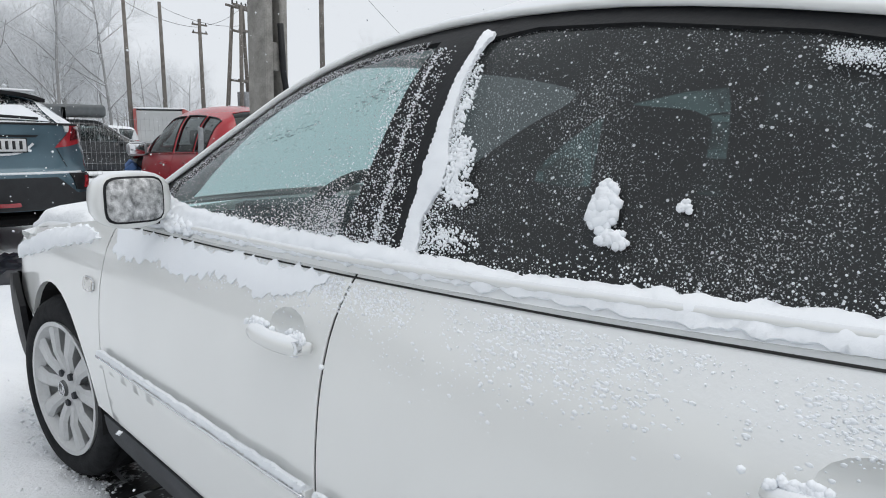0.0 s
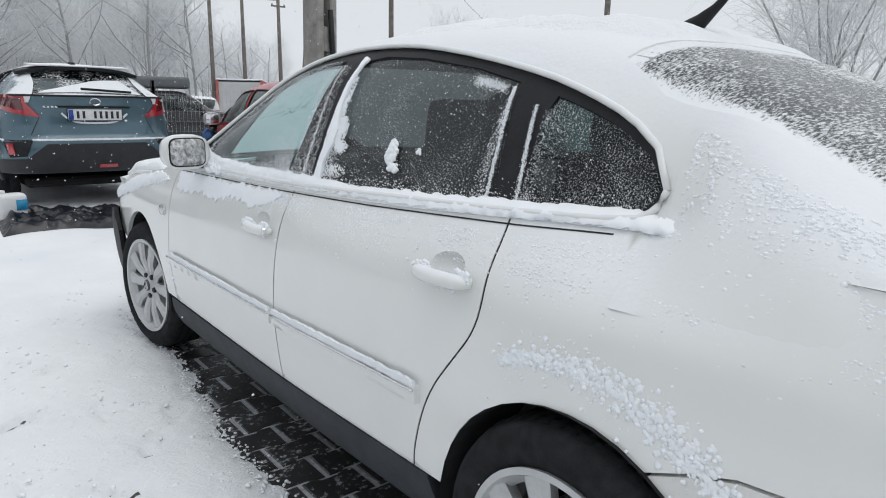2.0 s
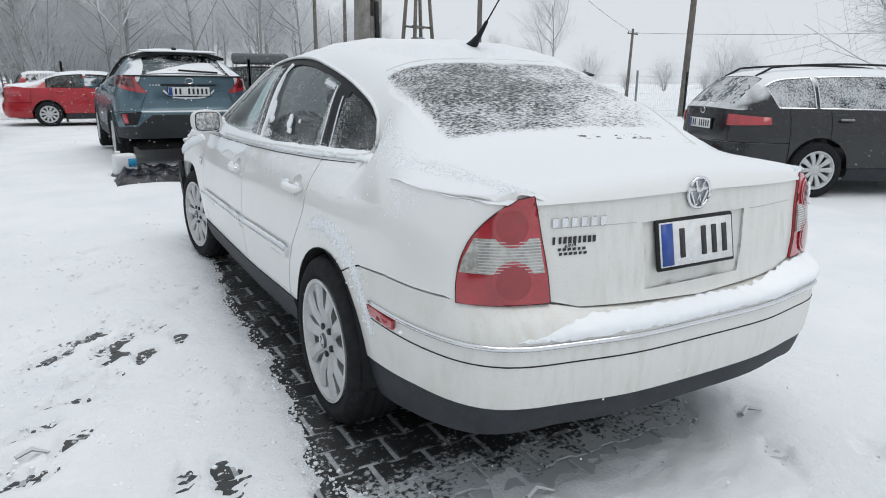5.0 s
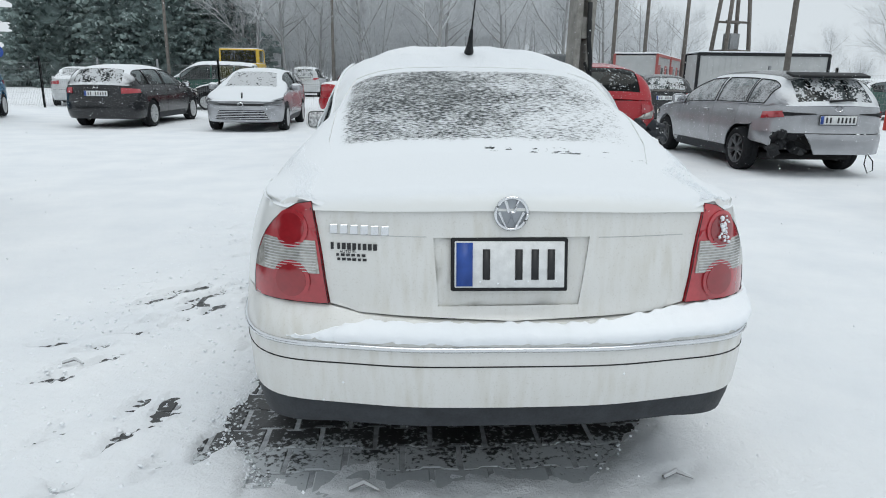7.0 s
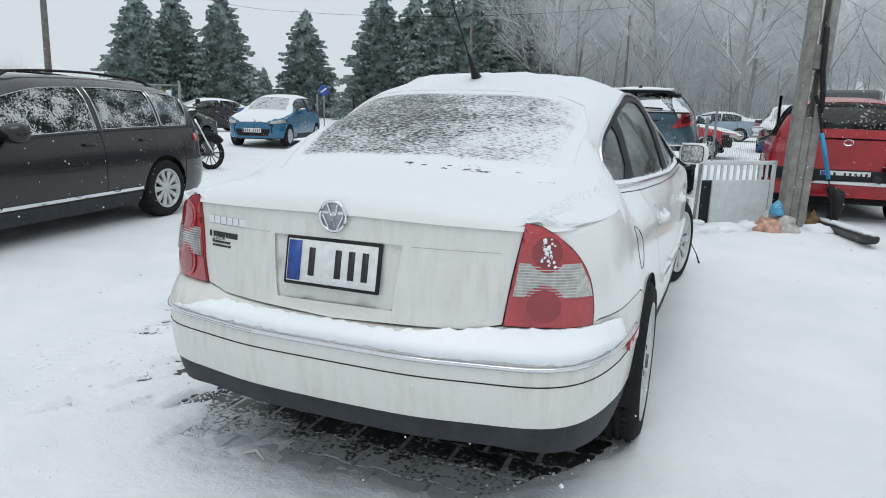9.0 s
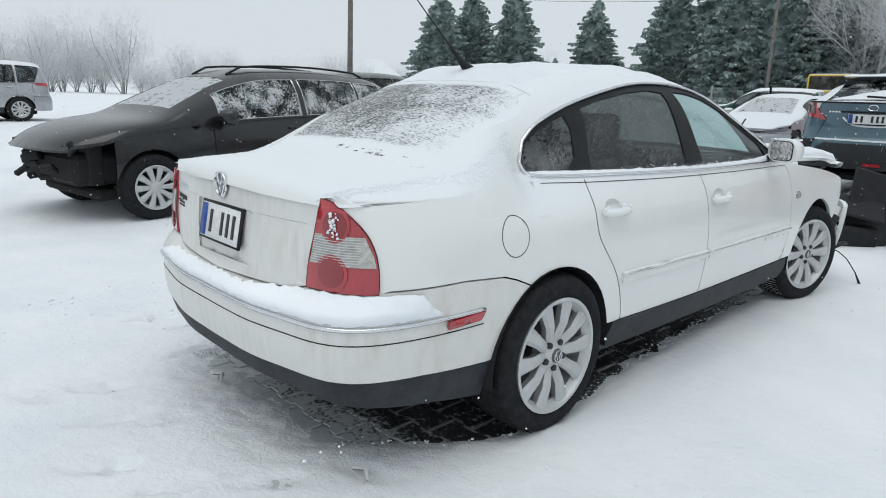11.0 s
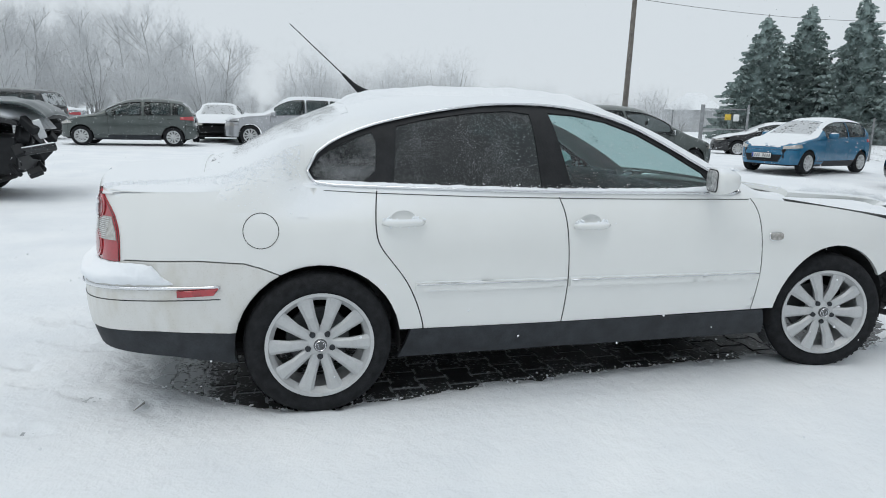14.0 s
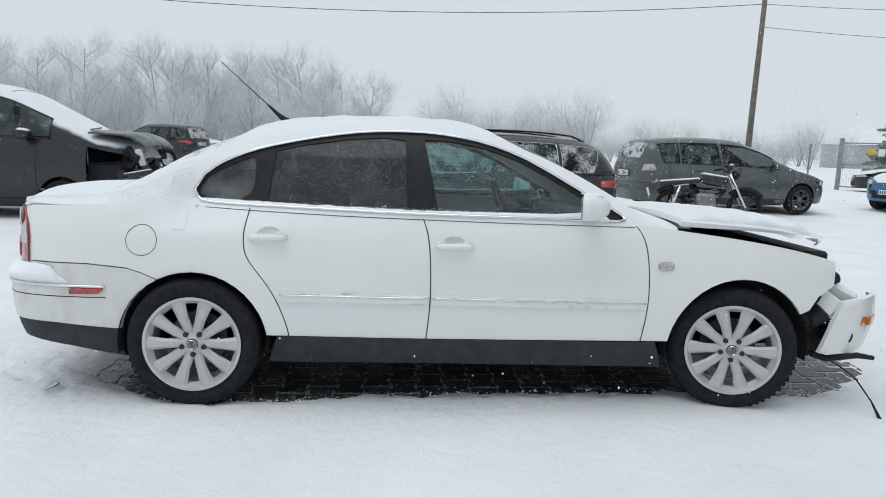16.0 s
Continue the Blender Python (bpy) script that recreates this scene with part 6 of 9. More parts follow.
    for k in range(11):
        zz = 0.779 + k * 0.0078
        rl = [(sgn * q_of(x, zz + d), zz + d) for x, d in ((0.543, 0), (0.69, 0), (0.69, 0.0022), (0.543, 0.0022))]
        patch("lens_rib", rl if not mir else rl[::-1], sh.tail, 0.03, ALLOY, lamp, (), 0.0, off=0.0145)
    for cz, rr in ((0.897, 0.054), (0.751, 0.058)):
        qc = q_of(0.614 if cz > 0.85 else 0.616, cz)
        for r2, o2 in ((rr, 0.0132), (rr * 0.80, 0.0150)):
            ring = [(sgn * (qc + r2 * math.cos(t)), cz + r2 * math.sin(t)) for t in np.linspace(0, 2 * math.pi, 25)[:-1]]
            patch("round_lens", ring if not mir else ring[::-1], sh.tail, 0.018, REDLENS if r2 == rr else plain("deep_red_lens", (0.27, 0.012, 0.018), 0.12, coat=1.0), lamp, (), 0.004, off=o2)
    v, f = [], []
    outl = [(sgn * q_of(x, z), z) for x, z in resample([lamp_in[2], *lamp_out, lamp_in[0], lamp_in[1]], 0.04)]
    pts = sh.tail(np.array([p[0] for p in outl]), np.array([p[1] for p in outl]), 0.008)
    tube(v, f, list(pts) + [pts[0]], [0.0012] * (len(pts) + 1), 5)
    mesh_ob("lamp_seal", v, f, BLACK, lamp)
    # wing mirror
    mo = part("wing_mirror", mirror_bm(), WHITE, hero)
    mo.matrix_local = pose(sgn * 0.89 if not mir else -0.872, 1.885 if not mir else 1.865, 1.03 if not mir else 1.02, 0, 0, -18 if not mir else 6) @ Matrix.Diagonal((0.74, 0.85, 0.78, 1))
    part("mirror_arm", box_bm((0.12, 0.05, 0.035), (-sgn * 0.12, 0.01, -0.065), bev=0.012), BLACK, mo)
    part("mirror_rim", disc_bm(0.094, 0.069, 0.008, -0.039), BLACK, mo)
    part("mirror_glass", disc_bm(0.088, 0.063, 0.006, -0.0435), plain("frosted_mirror", (0.62, 0.64, 0.65), 0.4, 0.25, vary=0.75, scale=45), mo)
    # side windows: one dark frame with three panes
    holes = [sh.win(w, mir) for w in (WIN3, WIN2, WIN1)]
    fr = patch("window_frame", sh.win(DLO, mir), sh.up, 0.035, BLACK, hero, holes, 0.01, off=-0.004, scale=(1, 0.6))
    for w, mt, nmw in zip(holes, (QUARTERGL, REARGL, FRONTGL), ("quarter_window", "rear_door_window", "front_door_window")):
        o = patch(nmw, w, sh.up, 0.06, mt, hero, (), 0.0, off=-0.010, scale=(1, 0.6))
        o.visible_shadow = False
    dl = sh.win(DLO, mir)
    pts = list(sh.up(np.array([p[0] for p in dl]), np.array([p[1] for p in dl]), 0.004))
    v, f = [], []
    tube(v, f, pts + pts[:1], [0.0075] * (len(pts) + 1), 6)
    mesh_ob("window_trim", v, f, WHITE if mir else CHROME, hero, smooth=True)
    # inner wheel arches
    for yc, ra in ((0.0, 0.352), (2.703, 0.37)):
        v, f, k = [], [], 22
        for i in range(k + 1):
            a = radians(-8 + 196 * i / k)
            for x in (0.83, 0.52):
                v.append((sgn * x, yc + ra * math.cos(a), 0.315 + ra * math.sin(a)))
        f = [(2 * i, 2 * i + 1, 2 * i + 3, 2 * i + 2) for i in range(k)]
        b = len(v)
        v += [(sgn * 0.52, yc + ra * math.cos(radians(-8 + 196 * i / k)), 0.315 + ra * math.sin(radians(-8 + 196 * i / k))) for i in range(k + 1)]
        f.append(tuple(range(b, b + k + 1)))
        mesh_ob("wheel_arch_liner", v, f, ASPHALT, hero)
    # upper quarter: one curve from the flank over the belt into pillar and boot deck
    k, m = 44, 14
    qe = q_of(0.60, 0.95)
    ss_ = np.linspace(float(sh.s_of(-0.042)), sh.smin + qe, k)
    base = sh.low(ss_, np.full(k, 0.9))
    z0 = np.maximum(0.865, np.interp(base[:, 0], [p[0] for p in lamp_out[::-1]], [p[1] for p in lamp_out[::-1]], right=0.0) + 0.008)
    z0 = np.minimum(z0, 0.956)
    a1 = 0.60
    uu_ = np.linspace(float(sh.u_of(-0.042)), 0.012, 200)
    rim = sh.up(uu_, np.full(200, a1))
    fl_, fu_ = (base[:, 1] - base[0, 1]) / (base[-1, 1] - base[0, 1]), (rim[:, 1] - rim[0, 1]) / (rim[-1, 1] - rim[0, 1])
    us = np.interp(fl_, fu_, uu_)
    P0, P1 = sh.low(ss_, z0, -0.003), sh.up(us, np.full(k, a1), -0.002)
    T0, T1 = sh.low(ss_, z0 + 0.004) - sh.low(ss_, z0), sh.up(us, np.full(k, a1 + 0.01)) - sh.up(us, np.full(k, a1))
    d = np.linalg.norm(P1 - P0, axis=1)[:, None]
    T0, T1 = T0 / np.linalg.norm(T0, axis=1)[:, None] * d * 0.9, T1 / np.linalg.norm(T1, axis=1)[:, None] * d * 0.9
    belt_ = sh.belt(base[:, 1])
    wb_ = sstep(0, 0.12, -0.042 - base[:, 1])[:, None]
    v, f = [], []
    for i in range(m + 1):
        t = i / m
        h = (2 * t ** 3 - 3 * t ** 2 + 1) * P0 + (t ** 3 - 2 * t ** 2 + t) * T0 + (3 * t ** 2 - 2 * t ** 3) * P1 + (t ** 3 - t ** 2) * T1
        o = sh.low(ss_, z0 + (belt_ - z0) * min(1, t * 2), 0.0015) if t <= 0.5 else sh.up(us, np.full(k, a1 * (2 * t - 1)), 0.0015)
        h = o * (1 - wb_) + h * wb_
        h = h + np.array((0.75, 0, 0.66)) * (0.003 + 0.013 * sstep(0.15, 0.45, -base[:, 1]))[:, None] * wb_ * math.sin(math.pi * t ** 1.1) ** 1.3
        QUARTER[mir].append(h * np.array((sgn, 1, 1)))
        v += [(sgn * p[0], p[1], p[2]) for p in h]
    f = [(i * k + j, i * k + j + 1, i * k + k + j + 1, i * k + k + j) for i in range(m) for j in range(k - 1)]
    if not mir:
        f = [q[::-1] for q in f]
    mesh_ob("upper_quarter", v, f, WHITE, hero, smooth=True)

# bumper, valance, boot lid
s0 = [(q_y(y), z - gap) for y, z in BUMP_SEAM]
right_seam = [(0.0, 0.652), (0.2, 0.654), (q_of(0.42, 0.66), 0.664), (q_of(0.512, 0.68), 0.682)] + s0
bp = [(-q, z) for q, z in right_seam[::-1]] + right_seam[1:]
an = [circle(q_y(0), 0.315, 0.352, 40), circle(-q_y(0), 0.315, 0.352, 40)]
lowq = [(q_y(-0.12), 0.385), (q_y(-0.37), 0.385), (q_y(-0.65), 0.405), (q_of(0.6, 0.41), 0.41), (0.0, 0.405)]
low_full = lowq + [(-q, z) for q, z in lowq[::-1][1:]]
bumper = patch("rear_bumper", bp + low_full, sh.tail, 0.035, DIRTYW, hero, an, 0.03)
lowk = [(q, z - 0.004) for q, z in low_full]
bot = [(-q_y(-0.30), 0.225), (-q_y(-0.6), 0.285), (-0.5, 0.335), (0.5, 0.335), (q_y(-0.6), 0.285), (q_y(-0.30), 0.225)]
patch("lower_valance", lowk + bot, sh.tail, 0.04, GREYPL, hero, an, 0.05, off=-0.004)
for z0, rr, mt, nm in ((0.588, 0.008, CHROME, "chrome_strip"), (0.536, 0.0022, GROOVE, "bumper_groove")):
    qs = np.linspace(-q_y(-0.40), q_y(-0.40), 80)
    pts = sh.tail(qs, np.full(80, z0), 0.003 if rr > 0.005 else 0.0)
    v, f = [], []
    tube(v, f, list(pts), [rr] * 80, 6)
    mesh_ob(nm, v, f, mt, bumper, smooth=True)
RECESS = [(-0.205, 0.69), (0.19, 0.695), (0.215, 0.888), (-0.222, 0.884)]
bl = [(q_of(0.43, 0.66), 0.669), (q_of(0.508, 0.69), 0.689), (q_of(0.526, 0.82), 0.82), (q_of(0.55, 0.95), 0.9585), (0.3, 0.9585), (0.0, 0.9585)]
bl = [(-q, z) for q, z in bl[::-1][1:]][::-1] and ([(0.0, 0.656)] + bl[:-1] + [(0.0, 0.9585)] + [(-q, z) for q, z in bl[:-1][::-1]])
boot = patch("boot_lid", bl, sh.tail, 0.03, DIRTYW, hero, (RECESS,), 0.02, label="white boot lid with a plate recess")
patch("plate_recess", RECESS, sh.tail, 0.05, DIRTYW, boot, (), 0.0, off=-0.010)
for a, b in zip(RECESS, RECESS[1:] + RECESS[:1]):
    k = 8
    t = np.linspace(0, 1, k)
    q, z = a[0] + (b[0] - a[0]) * t, a[1] + (b[1] - a[1]) * t
    o, i = sh.tail(q, z, 0.0), sh.tail(q, z, -0.010)
    mesh_ob("recess_edge", list(o) + list(i), [(j, j + 1, k + j + 1, k + j) for j in range(k - 1)], DIRTYW, boot)
# Crease in the lid: its shade drawn as a thin grey line.
ln = np.linspace(0.24, 0.50, 12)
for sg in (-1, 1):
    pts = sh.tail(sg * ln, np.full(12, 0.886), 0.0)
    v, f = [], []
    tube(v, f, list(pts), [0.0012] * 12, 4)
    mesh_ob("boot_crease", v, f, plain("shaded_paint", (0.42, 0.43, 0.43), 0.4), boot)
for sg in (-1, 1):
    aa = np.linspace(0.02, math.pi / 2, 160)
    pts = []
    for u, x in ((0.003, 0.556), (0.012, 0.557), (0.022, 0.559), (0.034, 0.562)):
        row = sh.up(np.full(160, u), aa, -0.0004)
        k = int(np.argmin(np.abs(row[:, 0] - x)))
        pts.append(row[k] * np.array((sg, 1, 1)))
    v, f = [], []
    tube(v, f, pts, [0.002, 0.002, 0.0017, 0.0008], 5)
    mesh_ob("lid_seam", v, f, GROOVE, boot)
pl = plate(hero, pose(-0.010, -0.936, 0.812, -11), (0.305, 0.128), (1, 0, 1, 1, 1), True, 0.0, BLACK)

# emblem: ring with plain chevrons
v, f = [], []
tube(v, f, [(-0.009 + 0.044 * math.cos(t), -0.931, 0.954 + 0.044 * math.sin(t)) for t in np.linspace(0, 2 * math.pi, 33)], [0.005] * 33, 6)
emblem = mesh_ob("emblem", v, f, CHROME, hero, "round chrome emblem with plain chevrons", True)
mesh_ob("emblem_disc", [(-0.009 + 0.042 * math.cos(t), -0.927, 0.954 + 0.042 * math.sin(t)) for t in np.linspace(0, 2 * math.pi, 25)[:-1]], [tuple(range(24))], plain("emblem_back", (0.35, 0.37, 0.4), 0.4, 0.3), emblem)
for z0, w, hgt in ((0.99, 0.018, 0.032), (0.958, 0.034, 0.042)):
    v, f = [], []
    tube(v, f, [(-0.009 - w, -0.932, z0), (-0.009 - w * 0.4, -0.932, z0 - hgt), (-0.009, -0.932, z0 - hgt * 0.25 if w > 0.02 else z0 - hgt), (-0.009 + w * 0.4, -0.932, z0 - hgt), (-0.009 + w, -0.932, z0)], [0.004] * 5, 5)
    mesh_ob("chevron", v, f, CHROME, emblem)
# model name and dealer's sticker as plain bars, and the words that name a trade
badge = new("model_badge")
badge.parent = hero
tagged(badge, "chrome lettering shown as plain bars")
for i in range(6):
    px = -0.507 + i * 0.0285
    yy = float(sh.tail(np.array([q_of(px)]), np.array([0.90]), 0.004)[0][1])
    bm = box_bm((0.022, 0.006, 0.027), (px + 0.012, yy, 0.9), Euler((0, 0, radians(8))).to_matrix(), 0.002)
    part("chrome_bar", bm, CHROME, badge, smooth=False)
stick = new("dealer_sticker")
stick.parent = hero
tagged(stick, "black dealer sticker, its names shown as bars")
for px, w, z, hgt in ((-0.505, 0.012, 0.853, 0.02), (-0.487, 0.105, 0.853, 0.018), (-0.49, 0.09, 0.829, 0.007), (-0.487, 0.085, 0.817, 0.007)):
    for k in range(max(1, int(w / 0.013))):
        xx = px + k * 0.0145 + 0.005
        yy = float(sh.tail(np.array([q_of(xx)]), np.array([z]), 0.002)[0][1])
        part("sticker_bar", box_bm((0.0105 if k % 4 else 0.008, 0.002, hgt), (xx, yy, z), Euler((0, 0, radians(7))).to_matrix()), INK, stick, smooth=False)
cu = bpy.data.curves.new("words", "FONT")
cu.body, cu.size, cu.extrude, cu.align_x = "AUTO PLAZA", 0.0115, 0.0008, "CENTER"
tmp = bpy.data.objects.new("words", cu)
scene.collection.objects.link(tmp)
me = bpy.data.meshes.new_from_object(tmp.evaluated_get(bpy.context.evaluated_depsgraph_get()))
bpy.data.objects.remove(tmp)
me.materials.clear()
me.materials.append(INK)
wd = new("sticker_words", me)
wd.parent = stick
wd.matrix_local = pose(-0.444, float(sh.tail(np.array([q_of(0.444)]), np.array([0.838]), 0.003)[0][1]), 0.836, 90, 0, 7)

# skin above the belt
RG = [(-0.53, -0.47), (0.53, -0.47), (0.565, -0.32), (0.545, 0.04), (0.50, 0.165), (-0.50, 0.165), (-0.545, 0.04), (-0.565, -0.32)]
WS = [(-0.56, 2.22), (0.56, 2.22), (0.53, 1.62), (0.46, 1.52), (-0.46, 1.52), (-0.53, 1.62)]
rg, ws = sh.screen(RG), sh.screen(WS)
ue = float(sh.u_of(2.36))
skin = [(0.002, 0.0), (ue, 0.0), (ue, math.pi), (0.002, math.pi)]
patch("upper_body", skin, sh.up, 0.045, WHITE, hero, [sh.win(DLO), sh.win(DLO, True), rg, ws], 0.006, scale=(1, 0.6))
for p, mt, nm in ((rg, STREAKED, "rear_window"), (ws, SNOWSCREEN, "windscreen")):
    o = patch(nm, p, sh.up, 0.07, mt, hero, (), 0.0, off=-0.005, scale=(1, 0.6))
    o.visible_shadow = False
v, f = [], []
bonnet_u = (float(sh.u_of(2.375)), float(sh.u_of(3.25)))
bon = patch("bonnet", [(bonnet_u[0], 0.03), (bonnet_u[1], 0.03), (bonnet_u[1], math.pi - 0.03), (bonnet_u[0], math.pi - 0.03)], lambda u, a, off: sh.up(u, a, off) - np.array((0, 2.3, 0.93)), 0.06, WHITE, hero, (), 0.03, scale=(1, 0.6), label="sprung white bonnet under snow")
bon.matrix_local = pose(0, 2.3, 0.935, 3.6, -2.6)

# aerial
v, f = [], []
tube(v, f, [(-0.02, 0.345, 1.40), (-0.02, 0.30, 1.418), (-0.02, 0.262, 1.447), (-0.02, 0.205, 1.50)], [0.022, 0.020, 0.012, 0.007], 10)
aer = mesh_ob("aerial", v, f, BLACK, hero, "black whip aerial on the roof", True)
v, f = [], []
tube(v, f, [(-0.02, 0.205, 1.50), (-0.02, -0.06, 1.735)], [0.0035, 0.0022], 6)
mesh_ob("aerial_rod", v, f, BLACK, aer)

# cabin
bm = box_bm((1.45, 3.0, 0.06), (0, 1.0, 0.28), bev=0.02)
box_bm((1.5, 0.04, 0.5), (0, 2.3, 0.62), None, 0.01, bm)
part("floor_pan", bm, ASPHALT, hero, smooth=False)
bm = box_bm((1.42, 0.40, 0.18), (0, 2.02, 0.86), Euler((radians(-10), 0, 0)).to_matrix(), 0.06, None, 3)
box_bm((0.36, 0.2, 0.07), (-0.38, 1.88, 0.955), None, 0.03, bm, 2)
part("dashboard", bm, GREYPL, hero)
part("parcel_shelf", box_bm((1.12, 0.42, 0.04), (0, -0.06, 0.985), bev=0.015), CLOTH, hero)
v, f = [], []
tube(v, f, [(-0.38 + 0.185 * math.cos(t), 1.66 - 0.07 * math.sin(t), 0.90 + 0.17 * math.sin(t)) for t in np.linspace(0, 2 * math.pi, 29)], [0.016] * 29, 8)
tube(v, f, [(-0.56, 1.66, 0.90), (-0.38, 1.68, 0.90), (-0.20, 1.66, 0.90)], [0.014, 0.03, 0.014], 6)
tube(v, f, [(-0.38, 1.68, 0.90), (-0.38, 1.95, 0.82)], [0.035, 0.04], 8)
mesh_ob("steering_wheel", v, f, BLACK, hero, smooth=True)
for sx in (-1, 1):
    shape_seat(hero, sx * 0.37, 1.22, 0.33)
bm = box_bm((1.3, 0.5, 0.16), (0, 0.48, 0.42), bev=0.05, seg=2)
box_bm((1.3, 0.14, 0.6), (0, 0.18, 0.72), Euler((radians(16), 0, 0)).to_matrix(), 0.05, bm, 2)
for hx in (-0.38, 0, 0.38):
    box_bm((0.24, 0.08, 0.14), (hx, 0.09, 1.06), Euler((radians(12), 0, 0)).to_matrix(), 0.03, bm, 2)
part("rear_bench", bm, CLOTH, hero)


def hub_cap(w, h):
    v, f = lathe([(0.0, h + 0.004), (0.026, h + 0.003), (0.029, h - 0.006)], 20)
    o = mesh_ob("hub_cap", v, f, STEELW, w)
    v, f = [], []
    tube(v, f, [(h + 0.005, 0.022 * math.sin(t), 0.022 * math.cos(t)) for t in np.linspace(0, 2 * math.pi, 21)], [0.002] * 21, 4)
    tube(v, f, [(h + 0.005, -0.013, 0.012), (h + 0.005, -0.005, -0.014), (h + 0.005, 0.0, 0.004), (h + 0.005, 0.005, -0.014), (h + 0.005, 0.013, 0.012)], [0.002] * 5, 4)
    mesh_ob("hub_emblem", v, f, CHROME, w)
    for k in range(5):
        a = 2 * math.pi * (k + 0.5) / 5
        v, f = lathe([(0.0, h - 0.008), (0.0115, h - 0.008), (0.0135, h - 0.016), (0.0135, h - 0.03)], 10)
        v = [(x, y + 0.054 * math.sin(a), z + 0.054 * math.cos(a)) for x, y, z in v]
        mesh_ob("wheel_bolt", v, f, GREYPL, w)


for sx in (-1, 1):
    add_wheel(hero, "hero", sx * 0.735, 0.0, 0.318, 0.215, 0.226, 10, 0, ALLOY, True, 0, hub_cap)
    add_wheel(hero, "hero", sx * 0.735, 2.703, 0.318, 0.215, 0.226, 10, 0, ALLOY, True, -14 if sx > 0 else 8, hub_cap)

v, f = [], []
for k in range(40):
    a = radians(168 + 150 * k / 39)
    b = len(v)
    for dx, da in ((-0.075, 0.0), (0.085, 0.006), (0.085, 0.016), (-0.075, 0.010)):
        q, rr = a + da, 0.3193
        v.append((dx, rr * math.sin(q), rr * math.cos(q)))
    f.append((b, b + 1, b + 2, b + 3))
front_wheel = [o for o in hero.children if o.name.startswith("wheel") and not o.name.startswith("wheel_arch") and o.location.x > 0 and o.location.y > 2][0]
mesh_ob("tread_snow", v, f, SNOWM, front_wheel, "snow packed in the tread")
# torn front end
bm = box_bm((1.35, 0.16, 0.06), (0, 3.16, 0.78), None, 0.015)
box_bm((1.25, 0.10, 0.34), (0, 3.10, 0.52), None, 0.02, bm)
box_bm((1.3, 0.7, 0.3), (0, 2.75, 0.62), None, 0.06, bm)
part("exposed_front_frame", bm, BLACK, hero, "bare black front frame with broken mounts", smooth=False)
junk(hero, 4, 16, (-0.7, 3.12, 0.36), (0.78, 3.30, 0.74), BLACK, "broken_mount", 0.16)
junk(hero, 5, 7, (0.50, 3.12, 0.555), (0.80, 3.36, 0.605), WHITE, "lamp_bracket", 0.12)
junk(hero, 6, 12, (0.52, 3.02, 0.26), (0.80, 3.24, 0.56), BLACK, "broken_liner", 0.13)
bm = box_bm((0.22, 0.16, 0.32), (0.66, 3.12, 0.44), Euler((0.1, 0.05, 0.1)).to_matrix(), 0.03, None, 2)
part("splash_guard", bm, BLACK, hero)
tp = patch("torn_bumper_corner", sy([(3.20, 0.585), (3.16, 0.46), (3.12, 0.315), (3.34, 0.30), (3.52, 0.36), (3.62, 0.44), (3.62, 0.57), (3.42, 0.60)]), sh.right, 0.03, WHITE, hero, (), 0.025, off=0.05, label="white bumper corner hanging loose")
patch("amber_marker", sy([(3.33, 0.455), (3.46, 0.44), (3.47, 0.485), (3.335, 0.50)]), sh.right, 0.02, AMBER, tp, (), 0.006, off=0.056)
patch("torn_liner", sy([(3.02, 0.30), (3.22, 0.28), (3.40, 0.34), (3.38, 0.62), (3.1, 0.66), (3.02, 0.55)]), sh.left, 0.04, BLACK, hero, (), 0.02, off=0.04, flip=True, label="black wheel arch liner left hanging")
cab = random.Random(12)
for k in range(9):
    v, f = [], []
    c0 = np.array((0.74 + 0.08 * cab.random(), 3.16 + 0.14 * cab.random(), 0.38 + 0.16 * cab.random()))
    ra, rb, ph = 0.03 + 0.05 * cab.random(), 0.03 + 0.07 * cab.random(), 6 * cab.random()
    pts = [c0 + np.array((0.02 * math.sin(2 * t + ph), ra * math.cos(t + ph), rb * math.sin(t + ph) - 0.01 * t)) for t in np.linspace(0, 4.6, 15)]
    tube(v, f, pts, [0.006] * 15, 5)
    mesh_ob("loose_cable", v, f, BLACK, hero, smooth=True)
v, f = [], []
tube(v, f, [(0.70, 3.05, 0.30), (0.80, 3.2, 0.27), (0.84, 3.34, 0.30), (0.85, 3.42, 0.29)], [0.016, 0.018, 0.016, 0.012], 7)
mesh_ob("bent_strut", v, f, BLACK, hero, smooth=True)
v, f = [], []
tube(v, f, [(0.80, 3.14, 0.30), (0.86, 3.22, 0.26), (0.90, 3.30, 0.2), (0.95, 3.36, 0.1), (0.98, 3.40, 0.01)], [0.005, 0.004, 0.004, 0.004, 0.010], 5)
mesh_ob("loose_cable", v, f, BLACK, hero)


